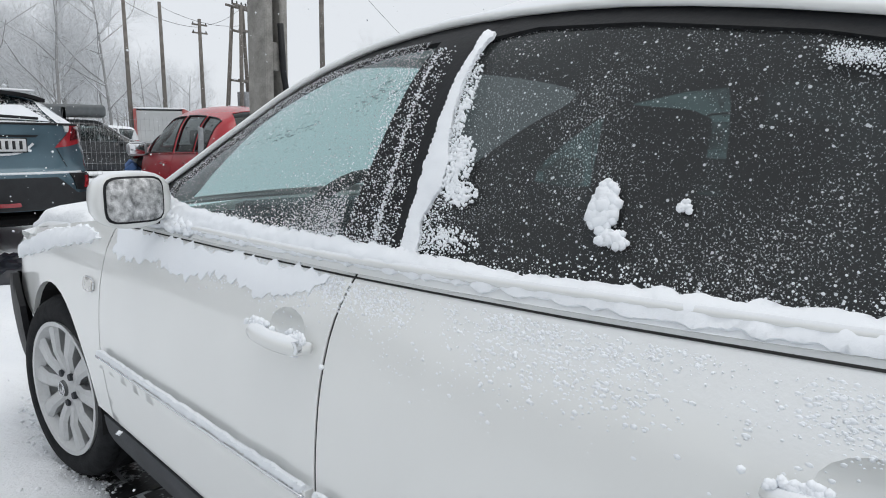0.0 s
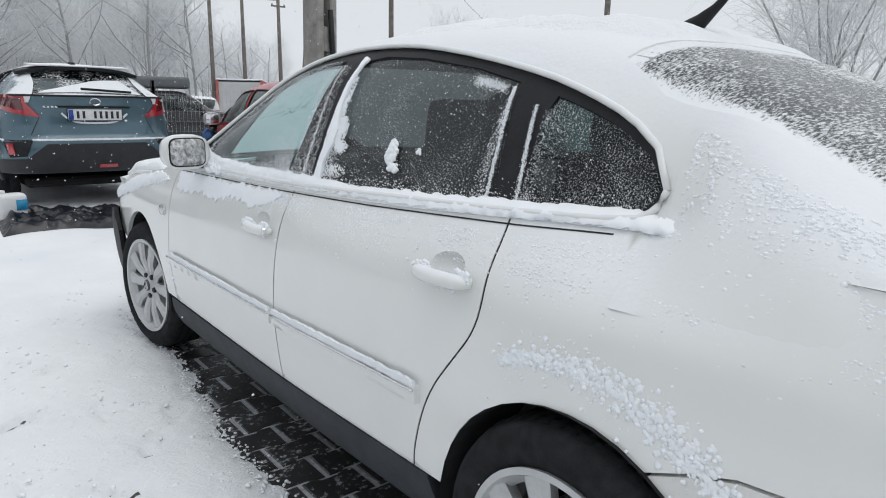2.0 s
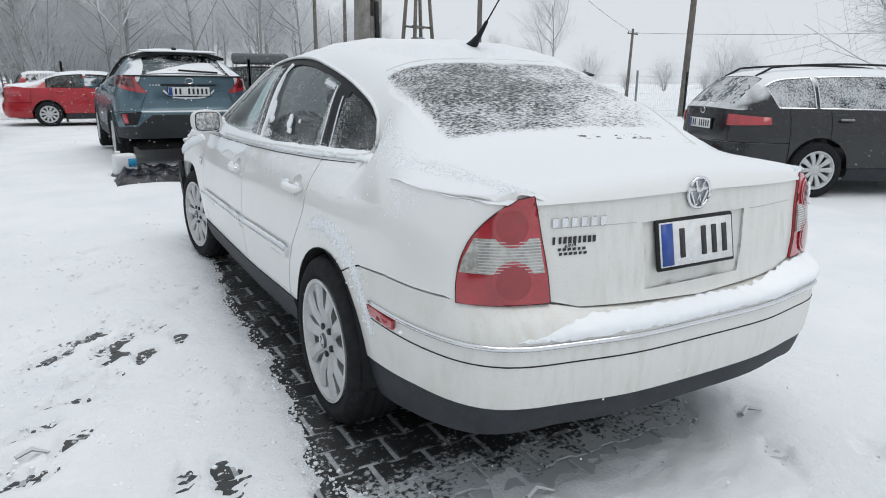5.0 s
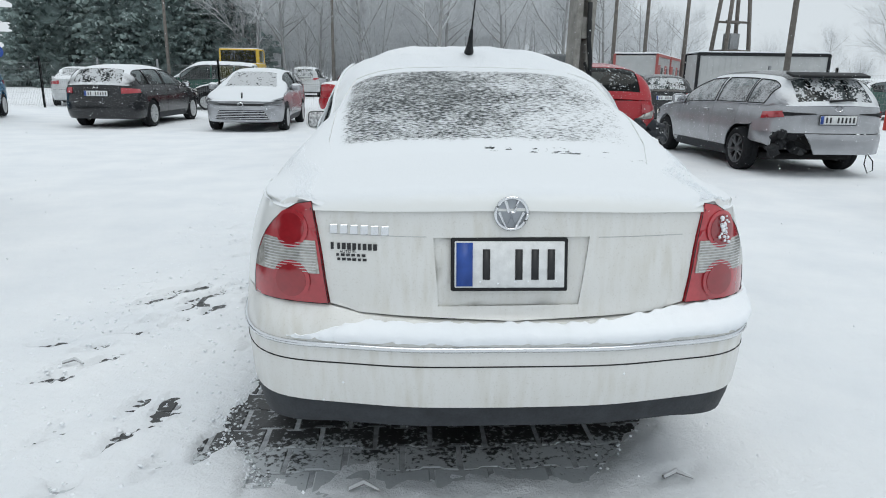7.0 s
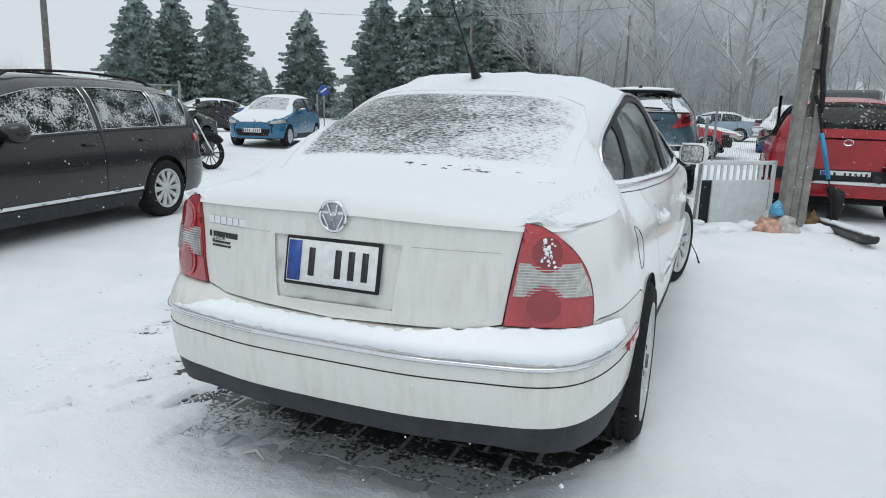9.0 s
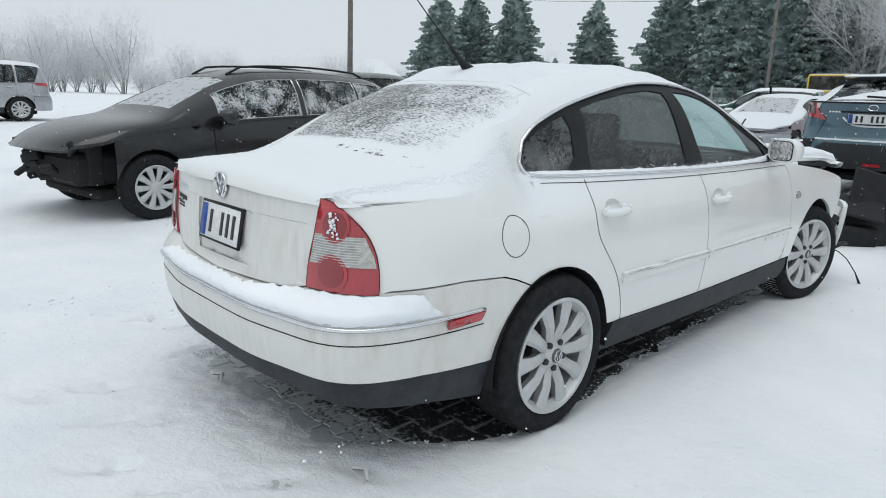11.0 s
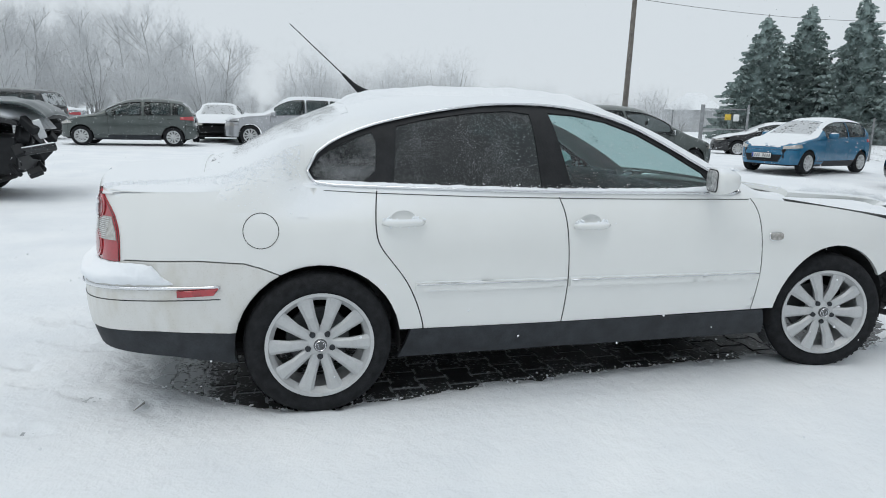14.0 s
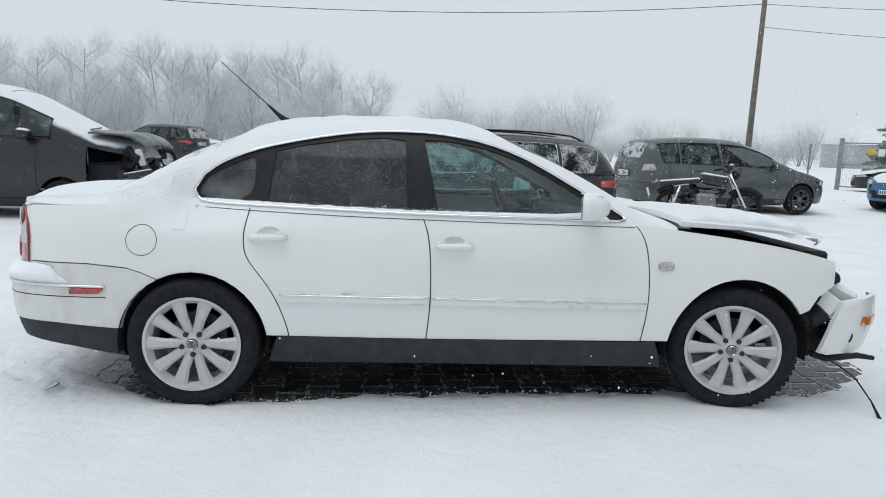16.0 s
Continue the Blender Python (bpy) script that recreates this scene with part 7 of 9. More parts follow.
def snow_cover(name, u0, u1, a0, a1, thick, surf, parent, step=0.045, grain=0.5, scale=(1, 0.6), mat=None, wob=0.03):
    """A snow layer on a panel: thickest in the middle, thinning to an uneven edge."""
    def s2(u, a, off):
        e = np.minimum(np.minimum(u - u0, u1 - u), 0.6 * np.minimum(a - a0, a1 - a))
        nz = np.array([noise.noise((p * 9, q * 6, 1.7)) + 0.5 * noise.noise((p * 31, q * 20, 4.1)) for p, q in zip(np.atleast_1d(u), np.atleast_1d(a))])
        k = sstep(0, 1, e / 0.2 + 0.10 * nz)
        return surf(u, a, thick * k * (1 + grain * nz) - 0.005 * (1 - k) if off >= 0 else np.full(np.shape(k), -0.012))
    k = 30
    top = [(u0 + (u1 - u0) * i / k, a0 + wob * noise.noise((i * 0.7, a0, 2))) for i in range(k + 1)]
    bot = [(u0 + (u1 - u0) * i / k, a1 + wob * noise.noise((i * 0.7, a1, 3))) for i in range(k + 1)]
    o = patch(name, top + bot[::-1], s2, step, mat or SNOWM, parent, (), 0.012, scale=scale)
    return tagged(o, "thin layer of fresh snow", kind="stuff")


snow_cover("roof_snow", float(sh.u_of(0.13)), float(sh.u_of(1.55)), radians(48), radians(132), 0.024, sh.up, hero)
u_b = (bonnet_u[0] + 0.0, bonnet_u[1] - 0.02)
bs = snow_cover("bonnet_snow", u_b[0], u_b[1], radians(20), radians(160), 0.03, lambda u, a, off: sh.up(u, a, off) - np.array((0, 2.3, 0.93)), hero)
bs.matrix_local = pose(0, 2.3, 0.935, 3.6, -2.6)


CRUST = snow_mat("granular_snow", 240.0, 0.14, 1.08)


def lumps(name, spots, parent, seed=1, label="clinging fresh snow", flat=(1, 1, 1)):
    """Snow stuck on a surface: many small uneven clumps in one mesh. spots: (x, y, z, radius)."""
    rnd = random.Random(seed)
    bm = bmesh.new()
    bmesh.ops.create_icosphere(bm, subdivisions=1, radius=1)
    bv, bf = [np.array(q.co) for q in bm.verts], [tuple(w.index for w in fc.verts) for fc in bm.faces]
    bm.free()
    v, f = [], []
    for x, y, z, r in spots:
        k = len(v)
        ph = rnd.random() * 50
        for q in bv:
            d = 1 + 0.45 * noise.noise(tuple(q * 1.7 + ph))
            v.append((x + q[0] * r * d * flat[0], y + q[1] * r * d * flat[1], z + q[2] * r * d * flat[2]))
        f += [tuple(k + i for i in fc) for fc in bf]
    o = mesh_ob(name, v, f, CRUST, parent, smooth=True)
    return tagged(o, label, kind="stuff")


rnd = random.Random(5)


def on_side(y, z, off, mir):
    if z < float(sh.belt(y)):
        return (sh.left if mir else sh.right)(np.array([sh.s_of(y)]), np.array([z]), off)[0]
    a = sh.ang(y, z)
    return sh.up(np.array([sh.u_of(y)]), np.array([math.pi - a if mir else a]), off)[0]


def crust(name, outline, surf, parent, thick, step=0.016, label="clinging fresh snow", scale=(1, 1), flip=False, seed=0.0, fuzz=0.012):
    """Snow stuck on a panel: a rough sheet with a ragged edge."""
    o = np.array(resample(np.array(outline) * np.array(scale), step * 1.2))
    c = np.roll(o, -1, 0) - np.roll(o, 1, 0)
    nr = np.c_[c[:, 1], -c[:, 0]] / (np.linalg.norm(c, axis=1)[:, None] + 1e-9)
    w = np.array([noise.noise((p[0] * 38, p[1] * 38, seed)) + 0.7 * noise.noise((p[0] * 90, p[1] * 90, seed + 7)) for p in o])
    o = o + nr * (w * fuzz)[:, None]

    def s2(u, v, off):
        p = np.c_[np.atleast_1d(u) * scale[0], np.atleast_1d(v) * scale[1]]
        d = np.sqrt(((p[:, None, :] - o[None]) ** 2).sum(2)).min(1)
        nz = np.array([noise.noise((q[0] * 30, q[1] * 30, seed + 1)) + 0.8 * noise.noise((q[0] * 75, q[1] * 75, seed + 3)) for q in p])
        h = thick * np.clip(d / 0.02, 0, 1) ** 0.5 * (1 + 0.55 * nz)
        return surf(u, v, np.maximum(h, 0.0005) + 0.0015 if off >= 0 else -0.004)
    ob = patch(name, o / np.array(scale), s2, step, CRUST, parent, (), 0.004, label=label, flip=flip, scale=scale)
    return tagged(ob, kind="stuff")


def wside(pts, mir):
    return sh.win(pts, mir)


UPS = (1, 0.6)
crust("sill_snow", wside([(-0.01, 0.99), (0.3, 0.986), (1.1, 0.968), (1.6, 0.963), (2.02, 0.96), (1.97, 1.005), (1.9, 0.995), (1.75, 0.985), (1.1, 0.985), (0.3, 1.002), (0.0, 1.008)], False), sh.up, hero, 0.008, 0.014, "line of snow below the side windows", UPS, False, 2.0, 0.006)
crust("sill_snow", wside([(-0.17, 0.966), (-0.02, 0.962), (0.3, 0.966), (1.1, 0.957), (1.6, 0.948), (2.10, 0.945), (2.06, 1.03), (1.98, 1.045), (1.88, 1.02), (1.75, 1.005), (1.4, 0.995), (1.1, 0.998), (0.8, 0.988), (0.3, 1.004), (0.02, 1.012), (-0.06, 0.998), (-0.17, 0.985)], True), sh.up, hero, 0.008, 0.010, "thick snow below the side windows", UPS, False, 3.0, 0.010)
crust("pillar_snow", wside([(1.018, 0.985), (0.982, 0.987), (0.988, 1.05), (0.968, 1.09), (0.966, 1.14), (0.98, 1.18), (0.990, 1.27), (0.978, 1.342), (0.998, 1.345), (1.006, 1.25), (1.012, 1.12)], True), sh.up, hero, 0.005, 0.008, "streak of snow on the rear door window", UPS, False, 5.0, 0.005)
def clump(y, z, wy, wz, count, r, seed):
    rr = random.Random(seed)
    out = []
    for i in range(count):
        a, q = rr.random() * 2 * math.pi, rr.random() ** 0.6
        out.append((*on_side(y + wy * q * math.cos(a), z + wz * q * math.sin(a), 0.001, True), r * (0.6 + 0.6 * rr.random()) * (1.15 - 0.5 * q)))
    return out


lumps("snow_clump", clump(0.698, 1.083, 0.018, 0.032, 70, 0.011, 3) + clump(0.678, 1.046, 0.022, 0.010, 26, 0.009, 4), hero, 8, "clump of snow stuck to the rear door window", (0.7, 1, 1))
lumps("window_crust", clump(0.945, 1.13, 0.028, 0.045, 260, 0.0045, 13) + clump(0.925, 1.085, 0.03, 0.02, 160, 0.004, 14) + clump(0.965, 1.22, 0.012, 0.07, 160, 0.0035, 15) + clump(0.93, 1.02, 0.06, 0.02, 220, 0.0026, 16), hero, 19, "ragged snow beside the door pillar", (0.6, 1, 1))
lumps("snow_clump", clump(0.60, 1.09, 0.008, 0.007, 14, 0.006, 5), hero, 9, "small clump of snow on the window", (0.7, 1, 1))
crust("door_ledge_snow", sy([(0.42, 0.578), (1.12, 0.576), (1.12, 0.59), (0.8, 0.594), (0.42, 0.592)]), lambda u, v, off: sh.left(u, v, off + 0.014), hero, 0.007, 0.012, "snow on the door moulding", (1, 1), True, 9.0, 0.005)
crust("door_ledge_snow", sy([(1.15, 0.576), (2.19, 0.566), (2.19, 0.580), (1.6, 0.588), (1.15, 0.59)]), lambda u, v, off: sh.left(u, v, off + 0.014), hero, 0.008, 0.012, "snow on the door moulding", (1, 1), True, 9.5, 0.005)
heaped = []
rq = random.Random(77)
for i in range(520):
    y = 1.70 + 0.46 * rq.random() ** 0.8
    z = float(sh.belt(y)) + 0.01 + (0.02 + 0.075 * float(sstep(1.72, 2.0, y))) * rq.random() ** 1.3
    if z < 0.95 + 1.05 * (2.14 - y) * 0.62:
        heaped.append((*on_side(y, z, 0.004, True), 0.004 + 0.011 * rq.random() ** 2))
lumps("snow_bank", heaped, hero, 33, "loose snow banked against the mirror foot")
rnd2 = random.Random(41)
clumps = []
for i in range(1300):
    a, q = radians(22 + 92 * rnd2.random()), abs(rnd2.gauss(0, 0.5))
    r_ = 0.435 + rnd2.gauss(0, 0.013) * (0.5 + 0.9 * math.sin((a - 0.38) * 1.9) ** 2)
    clumps.append((*on_side(-r_ * math.cos(a), 0.315 + r_ * math.sin(a), 0.0, True), (0.002 + 0.0048 * rnd2.random() ** 2)))
lumps("arch_snow", clumps, hero, 21, "snow crust above the rear wheel arch", (0.35, 1.2, 1.2))
crust("wing_snow", sy([(2.25, 0.88), (2.7, 0.80), (3.1, 0.72), (3.24, 0.70), (3.25, 0.74), (2.75, 0.86), (2.4, 0.905)]), sh.left, hero, 0.012, 0.017, "snow on the front wing", (1, 1), True, 11.0, 0.012)
crust("door_snow", sy([(1.16, 0.935), (1.5, 0.93), (2.12, 0.925), (2.14, 0.86), (2.0, 0.845), (1.86, 0.872), (1.7, 0.855), (1.52, 0.885), (1.36, 0.872), (1.2, 0.90)]), sh.left, hero, 0.003, 0.012, "snow crust below the front door window", (1, 1), True, 14.0, 0.018)
grains = []


def spray(count, place, r0, r1, mir=True):
    """Loose grains thrown on the side at places drawn one by one."""
    for i in range(count):
        y, z = place()
        grains.append((*on_side(y, z, 0.0004, mir), r0 + (r1 - r0) * rnd.random() ** 2))


spray(3600, lambda: ((lambda y: (y, 0.985 - 0.012 * y + abs(rnd.gauss(0, 0.022))))(-0.01 + 2.0 * rnd.random())), 0.0005, 0.0019)
spray(700, lambda: ((lambda y: (y, 0.945 - 0.012 * y - abs(rnd.gauss(0, 0.02))))(0.05 + 2.1 * rnd.random())), 0.0007, 0.002)
spray(3600, lambda: ((lambda t: (0.995 - abs(rnd.gauss(0, 0.035)) * (1.15 - t), 0.99 + 0.34 * t))(rnd.random())), 0.0005, 0.0018)
spray(1500, lambda: (lambda t: (0.39 + 0.10 * t + 0.006 * rnd.gauss(0, 1), 1.245 + 0.022 * t + 0.006 * rnd.gauss(0, 1)))(rnd.random()), 0.0004, 0.0014)
spray(1900, lambda: (lambda t: (0.357 + 0.013 * t + rnd.gauss(0, 0.0028), 1.0 + 0.25 * t))(rnd.random()), 0.0005, 0.0016)
spray(1500, lambda: (lambda t: (0.277 + 0.018 * t + rnd.gauss(0, 0.0028), 1.0 + 0.21 * t))(rnd.random()), 0.0005, 0.0015)
spray(900, lambda: (lambda t: (0.37 + abs(rnd.gauss(0, 0.018)) * (1.1 - t), 1.0 + 0.24 * t))(rnd.random()), 0.0004, 0.0014)
spray(900, lambda: (lambda t: (0.27 - abs(rnd.gauss(0, 0.03)), 1.0 + 0.20 * t))(rnd.random() ** 1.4), 0.0004, 0.0014)
spray(2200, lambda: (lambda y: (y, 0.937 - 0.03 * max(0, y - 1.3) - abs(rnd.gauss(0, 0.018))))(1.12 + 1.0 * rnd.random()), 0.0006, 0.0022)
spray(1200, lambda: (1.55 + 0.25 * rnd.gauss(0, 1), 0.975 + abs(rnd.gauss(0, 0.018))), 0.0008, 0.0024)
spray(2600, lambda: (1.035 + 0.12 * rnd.random(), 0.985 + 0.34 * rnd.random() ** 1.5), 0.0005, 0.0016)
spray(600, lambda: (1.078 + 0.004 * rnd.gauss(0, 1), 0.985 + 0.34 * rnd.random() ** 1.3), 0.0008, 0.002)


def rime():
    """A place on the front door's pane near its upper or front edge."""
    t = rnd.random()
    y = 1.12 + 0.80 * t
    top = float(np.interp(y, [1.10, 1.235, 1.406, 1.574, 1.739, 1.90], [1.342, 1.336, 1.308, 1.252, 1.166, 1.067]))
    return y, max(0.98, top - abs(rnd.gauss(0, 0.045)))


spray(6500, rime, 0.0004, 0.0011)
spray(2600, lambda: (1.17 + abs(rnd.gauss(0, 0.10)), 0.985 + abs(rnd.gauss(0, 0.06))), 0.0005, 0.0014)
for i in range(250):
    a = radians(25 + 90 * rnd.random())
    r_ = 0.43 + rnd.gauss(0, 0.03)
    grains.append((*on_side(-r_ * math.cos(a), 0.315 + r_ * math.sin(a), 0.001, True), 0.0015 + 0.004 * rnd.random() ** 2))
for i in range(900):
    y = -0.02 + 2.02 * rnd.random()
    grains.append((*on_side(y, 0.985 - 0.01 * y + abs(rnd.gauss(0, 0.01)), 0.001, False), 0.001 + 0.003 * rnd.random() ** 2))
film = []
for i in range(12000):
    y = rnd.uniform(-0.62, 2.1)
    zt = 0.95 - 0.012 * y if y > 0.1 else 0.955
    z = zt - abs(rnd.gauss(0, 0.03 if y > 1.0 else 0.045)) - 0.004
    if noise.noise((y * 5, z * 9, 3.3)) + 0.6 * noise.noise((y * 23, z * 31, 1.3)) + 0.2 * rnd.gauss(0, 1) > 0.05:
        film.append((*on_side(y, z, -0.0003, True), 0.0009 + 0.0024 * rnd.random() ** 2.5))
for mirr in (False, True):
    grid = np.array(QUARTER[mirr])
    for i in range(5200):
        t, q = min(1.0, 1.0 - abs(rnd.gauss(0, 0.30))) * (grid.shape[0] - 1), (0.02 + 0.93 * rnd.random()) * (grid.shape[1] - 1)
        if t < 0.5 or noise.noise((t * 0.8, q * 0.7, 6.1)) + 0.5 * rnd.gauss(0, 1) < -0.35 + 0.9 * (1 - t / grid.shape[0]):
            continue
        a, b = int(t), int(q)
        c = grid[min(a + 1, grid.shape[0] - 1), b] * (t - a) + grid[a, b] * (1 - t + a)
        c = c + (grid[a, b + 1] - grid[a, b]) * (q - b)
        film.append((c[0], c[1], c[2] - 0.0002, 0.0012 + 0.0034 * rnd.random() ** 2.2))
lumps("flank_snow", film, hero, 27, "thin clinging snow below the windows", (0.25, 1.4, 1.1))
lumps("snow_grain", grains, hero, 17, "loose snow grains stuck to doors and windows")
for mirr in (True, False):
    for ya, hz in ((0.262, 0.845), (1.148, 0.822)):
        bits = []
        for y0, z0, wy, wz, cnt in ((ya + 0.03, hz + 0.012, 0.022, 0.008, 60), (ya + 0.155, hz + 0.012, 0.026, 0.008, 60), (ya + 0.09, hz - 0.022, 0.06, 0.004, 12)):
            for i in range(cnt if mirr else cnt // 2):
                bits.append((*on_side(y0 + rnd.gauss(0, wy * 0.55), z0 + rnd.gauss(0, wz * 0.6), 0.024 if z0 > hz else 0.012, mirr), 0.003 + 0.004 * rnd.random()))
        lumps("handle_snow", bits, hero, 12, "snow lying on the door handle")
k = 40
lo = [(-0.62 + 1.62 * i / k, 0.602 + 0.012 * noise.noise((i * 0.45, 3.0, 0))) for i in range(k + 1)]
hi = [(q, 0.607 + (0.046 + 0.034 * float(sstep(0.15, 0.62, q))) * float(sstep(-0.62, -0.40, q)) * float(sstep(1.0, 0.9, q))) for q, z in lo]
crust("bumper_snow", lo + hi[::-1], lambda u, v, off: sh.tail(u, v, off + 0.012 * sstep(-0.1, 0.4, u) * sstep(0.99, 0.9, u) * sstep(0.60, 0.63, v)), hero, 0.009, 0.014, "snow lying along the rear bumper ledge", (1, 1), False, 13.0, 0.006)
spots = []
for i in range(36):
    spots.append((*sh.tail(np.array([q_of(0.62) + 0.011 * rnd.gauss(0, 1)]), np.array([0.935 - 0.075 * rnd.random()]), 0.021)[0], 0.002 + 0.005 * rnd.random() ** 2))
for sgx in (1,):
    for i in range(60):
        spots.append((sgx * 0.885 + 0.07 * rnd.uniform(-1, 1), 1.895 + 0.04 * rnd.uniform(-1, 1), 1.087 + 0.004 * rnd.random(), 0.003 + 0.004 * rnd.random()))
for i in range(160):
    spots.append((-0.010 + 0.15 * rnd.uniform(-1, 1), -0.951 + 0.003 * rnd.random(), 0.752 + abs(rnd.gauss(0, 0.008)), 0.002 + 0.004 * rnd.random()))
lumps("stray_snow", spots, hero, 6, "small clumps of snow on lamp, plate and mirrors")

# ---- trees ----
# Bark, twigs and needles lightened in base colour to stand in for haze.
BARK = snowy("bark_with_rime_and_haze", (0.29, 0.29, 0.288), 0.85, cover=0.5, soft=0.3, coat=0.0, specks=0.62)
HAZED_TWIG = snowy("hazed_rimed_twig", (0.60, 0.61, 0.62), 0.9, cover=0.45, soft=0.4, coat=0.0, specks=0.55)
NEEDLE = snowy("fir_needle", (0.22, 0.28, 0.27), 0.85, cover=1.14, soft=0.3, coat=0.0, specks=0.655, vary=0.3)


def bare_tree(name, seed, h, spread=0.55, levels=4, bushy=False, label="", mat=None):
    """A leafless tree: a tapered trunk with limbs, and a crown of fine twigs."""
    rnd = random.Random(seed)
    tv, tf, cv, cf = [], [], [], []

    def grow(p, d, length, r, level):
        n = 4 if level < 2 else (2 if level == 2 else 1)
        pts, rad = [np.array(p)], [r]
        q, dd = np.array(p, float), np.array(d, float)
        for i in range(n):
            w_ = 0.045 if level == 0 and not bushy else 0.17
            dd = dd + np.array([rnd.gauss(0, w_), rnd.gauss(0, w_), rnd.gauss(0.05, 0.08)])
            dd /= np.linalg.norm(dd)
            q = q + dd * length / n
            pts.append(q.copy())
            rad.append(r * (1 - 0.62 * (i + 1) / n))
        tube(*((tv, tf) if level < 2 else (cv, cf)), pts, rad, 7 if level == 0 else (5 if level == 1 else 3), level < 3)
        if level >= levels:
            return
        kids = (rnd.randint(10, 13), rnd.randint(7, 9), rnd.randint(6, 7), 5)[min(level, 3)]
        for k in range(kids):
            t = (0.28 if level == 0 and not bushy else 0.12) + 0.85 * (k + rnd.random()) / kids * (0.82 if level == 0 else 0.95)
            t = min(t, 0.99)
            i = min(int(t * n), n - 1)
            a = pts[i] + (pts[i + 1] - pts[i]) * (t * n - i)
            ax = rnd.uniform(0, 2 * math.pi)
            side = np.cross(dd, (math.cos(ax), math.sin(ax), 0.3))
            side /= np.linalg.norm(side) + 1e-9
            sp_ = spread + (0.14 if level == 0 and not bushy else 0.06)
            nd = dd * (1 - sp_) + side * sp_ + np.array((0, 0, 0.22 if bushy else 0.10))
            nd /= np.linalg.norm(nd)
            grow(a, nd, length * (rnd.uniform(0.30, 0.42) * (0.5 + 0.85 * math.sin(math.pi * min(1, 0.12 + 0.86 * t))) if level == 0 and not bushy else rnd.uniform(0.42, 0.68)), rad[i] * 0.55, level + 1)
    if bushy:
        root = new(name)
        for k in range(11):
            a = 2 * math.pi * k / 11 + rnd.random()
            grow((0.15 * math.cos(a), 0.15 * math.sin(a), 0), np.array((math.cos(a) * 0.55 * rnd.random(), math.sin(a) * 0.55 * rnd.random(), 1)) / 1.1, h * rnd.uniform(0.55, 0.95), 0.035 * h / 5, 1)
    else:
        root = new(name)
        grow((0, 0, -0.1), (0, 0, 1), h * 0.9, 0.0095 * h, 0)
    tagged(root, label, "tree", "bare trees")
    mesh_ob("trunk", tv, tf, BARK, root)
    mesh_ob("crown", cv, cf, mat or HAZED_TWIG, root)
    return root


def fir(name, seed, h, label):
    """A fir: straight trunk and whorls of drooping boughs made of many needle sprays."""
    rnd = random.Random(seed)
    root = new(name)
    tv, tf = [], []
    tube(tv, tf, [(0, 0, -0.1), (0, 0, h * 0.5), (0, 0, h)], [0.02 * h, 0.012 * h, 0.003 * h], 7)
    v, f = [], []
    lean_, fat = rnd.uniform(0.9, 1.12), rnd.uniform(1.1, 1.3)

    def reach(t, a):
        return (0.285 * fat * h * (1 - t) ** 0.82 + 0.012 * h) * (1 + 0.30 * noise.noise((3 * math.cos(a), 3 * math.sin(a), t * 14 + seed)))
    # the dark inside of the crown
    core, m = 30, 14
    for k in range(core):
        t = 0.05 + 0.92 * k / (core - 1)
        for i in range(m):
            a = 2 * math.pi * i / m
            q = reach(t, a) * (0.55 + 0.05 * (k % 2))
            v.append((q * math.cos(a), q * math.sin(a), t * h - 0.1 * q))
    f += [(k * m + i, k * m + (i + 1) % m, k * m + m + (i + 1) % m, k * m + m + i) for k in range(core - 1) for i in range(m)]
    for k in range(760):
        # one bough: a drooping fan of needle sprays
        t = min(0.985, max(0.035, 1 - (1 - (k + rnd.random()) / 760) ** 0.6))
        z, a = t * h, rnd.uniform(0, 2 * math.pi)
        L = reach(t, a) * rnd.uniform(0.75, 1.25)
        ca, sa = math.cos(a), math.sin(a)
        n = max(4, int(L / 0.16))
        for i in range(n):
            s_ = 0.3 + 0.7 * (i + rnd.random()) / n
            px, pz = L * s_, z - 0.30 * L * s_ + 0.16 * L * s_ * s_
            w = (0.12 + 0.36 * (1 - 0.75 * s_) * min(1, L / 1.6)) * rnd.uniform(0.6, 1.3)
            sd = rnd.choice((-1, 1))
            b = len(v)
            for x_, y_, z_ in ((px - 0.12, 0, pz + 0.04), (px + 0.14, 0, pz + 0.05 * rnd.uniform(-1, 1)), (px + 0.22, sd * w, pz - rnd.uniform(0.02, 0.3)), (px - 0.02, sd * w * 0.8, pz - rnd.uniform(0.12, 0.34))):
                v.append((x_ * ca - y_ * sa, x_ * sa + y_ * ca, z_))
            f.append((b, b + 1, b + 2, b + 3))
    tagged(root, label, "tree", "firs")
    mesh_ob("trunk", tv, tf, BARK, root)
    mesh_ob("crown", v, f, NEEDLE, root)
    return root


def spot(px, py, ang, dist):
    a = radians(ang)
    return px - math.sin(a) * dist, py + math.cos(a) * dist


def scatter(ob, x, y, s, yaw):
    return copy_thing(ob, pose(x, y, float(lie(x, y)), 0, 0, yaw) @ Matrix.Scale(s, 4))


rt = random.Random(21)
firs = [fir("fir_tree", 40 + k, 12, "tall dark fir dusted with snow") for k in range(3)]
ospots = []
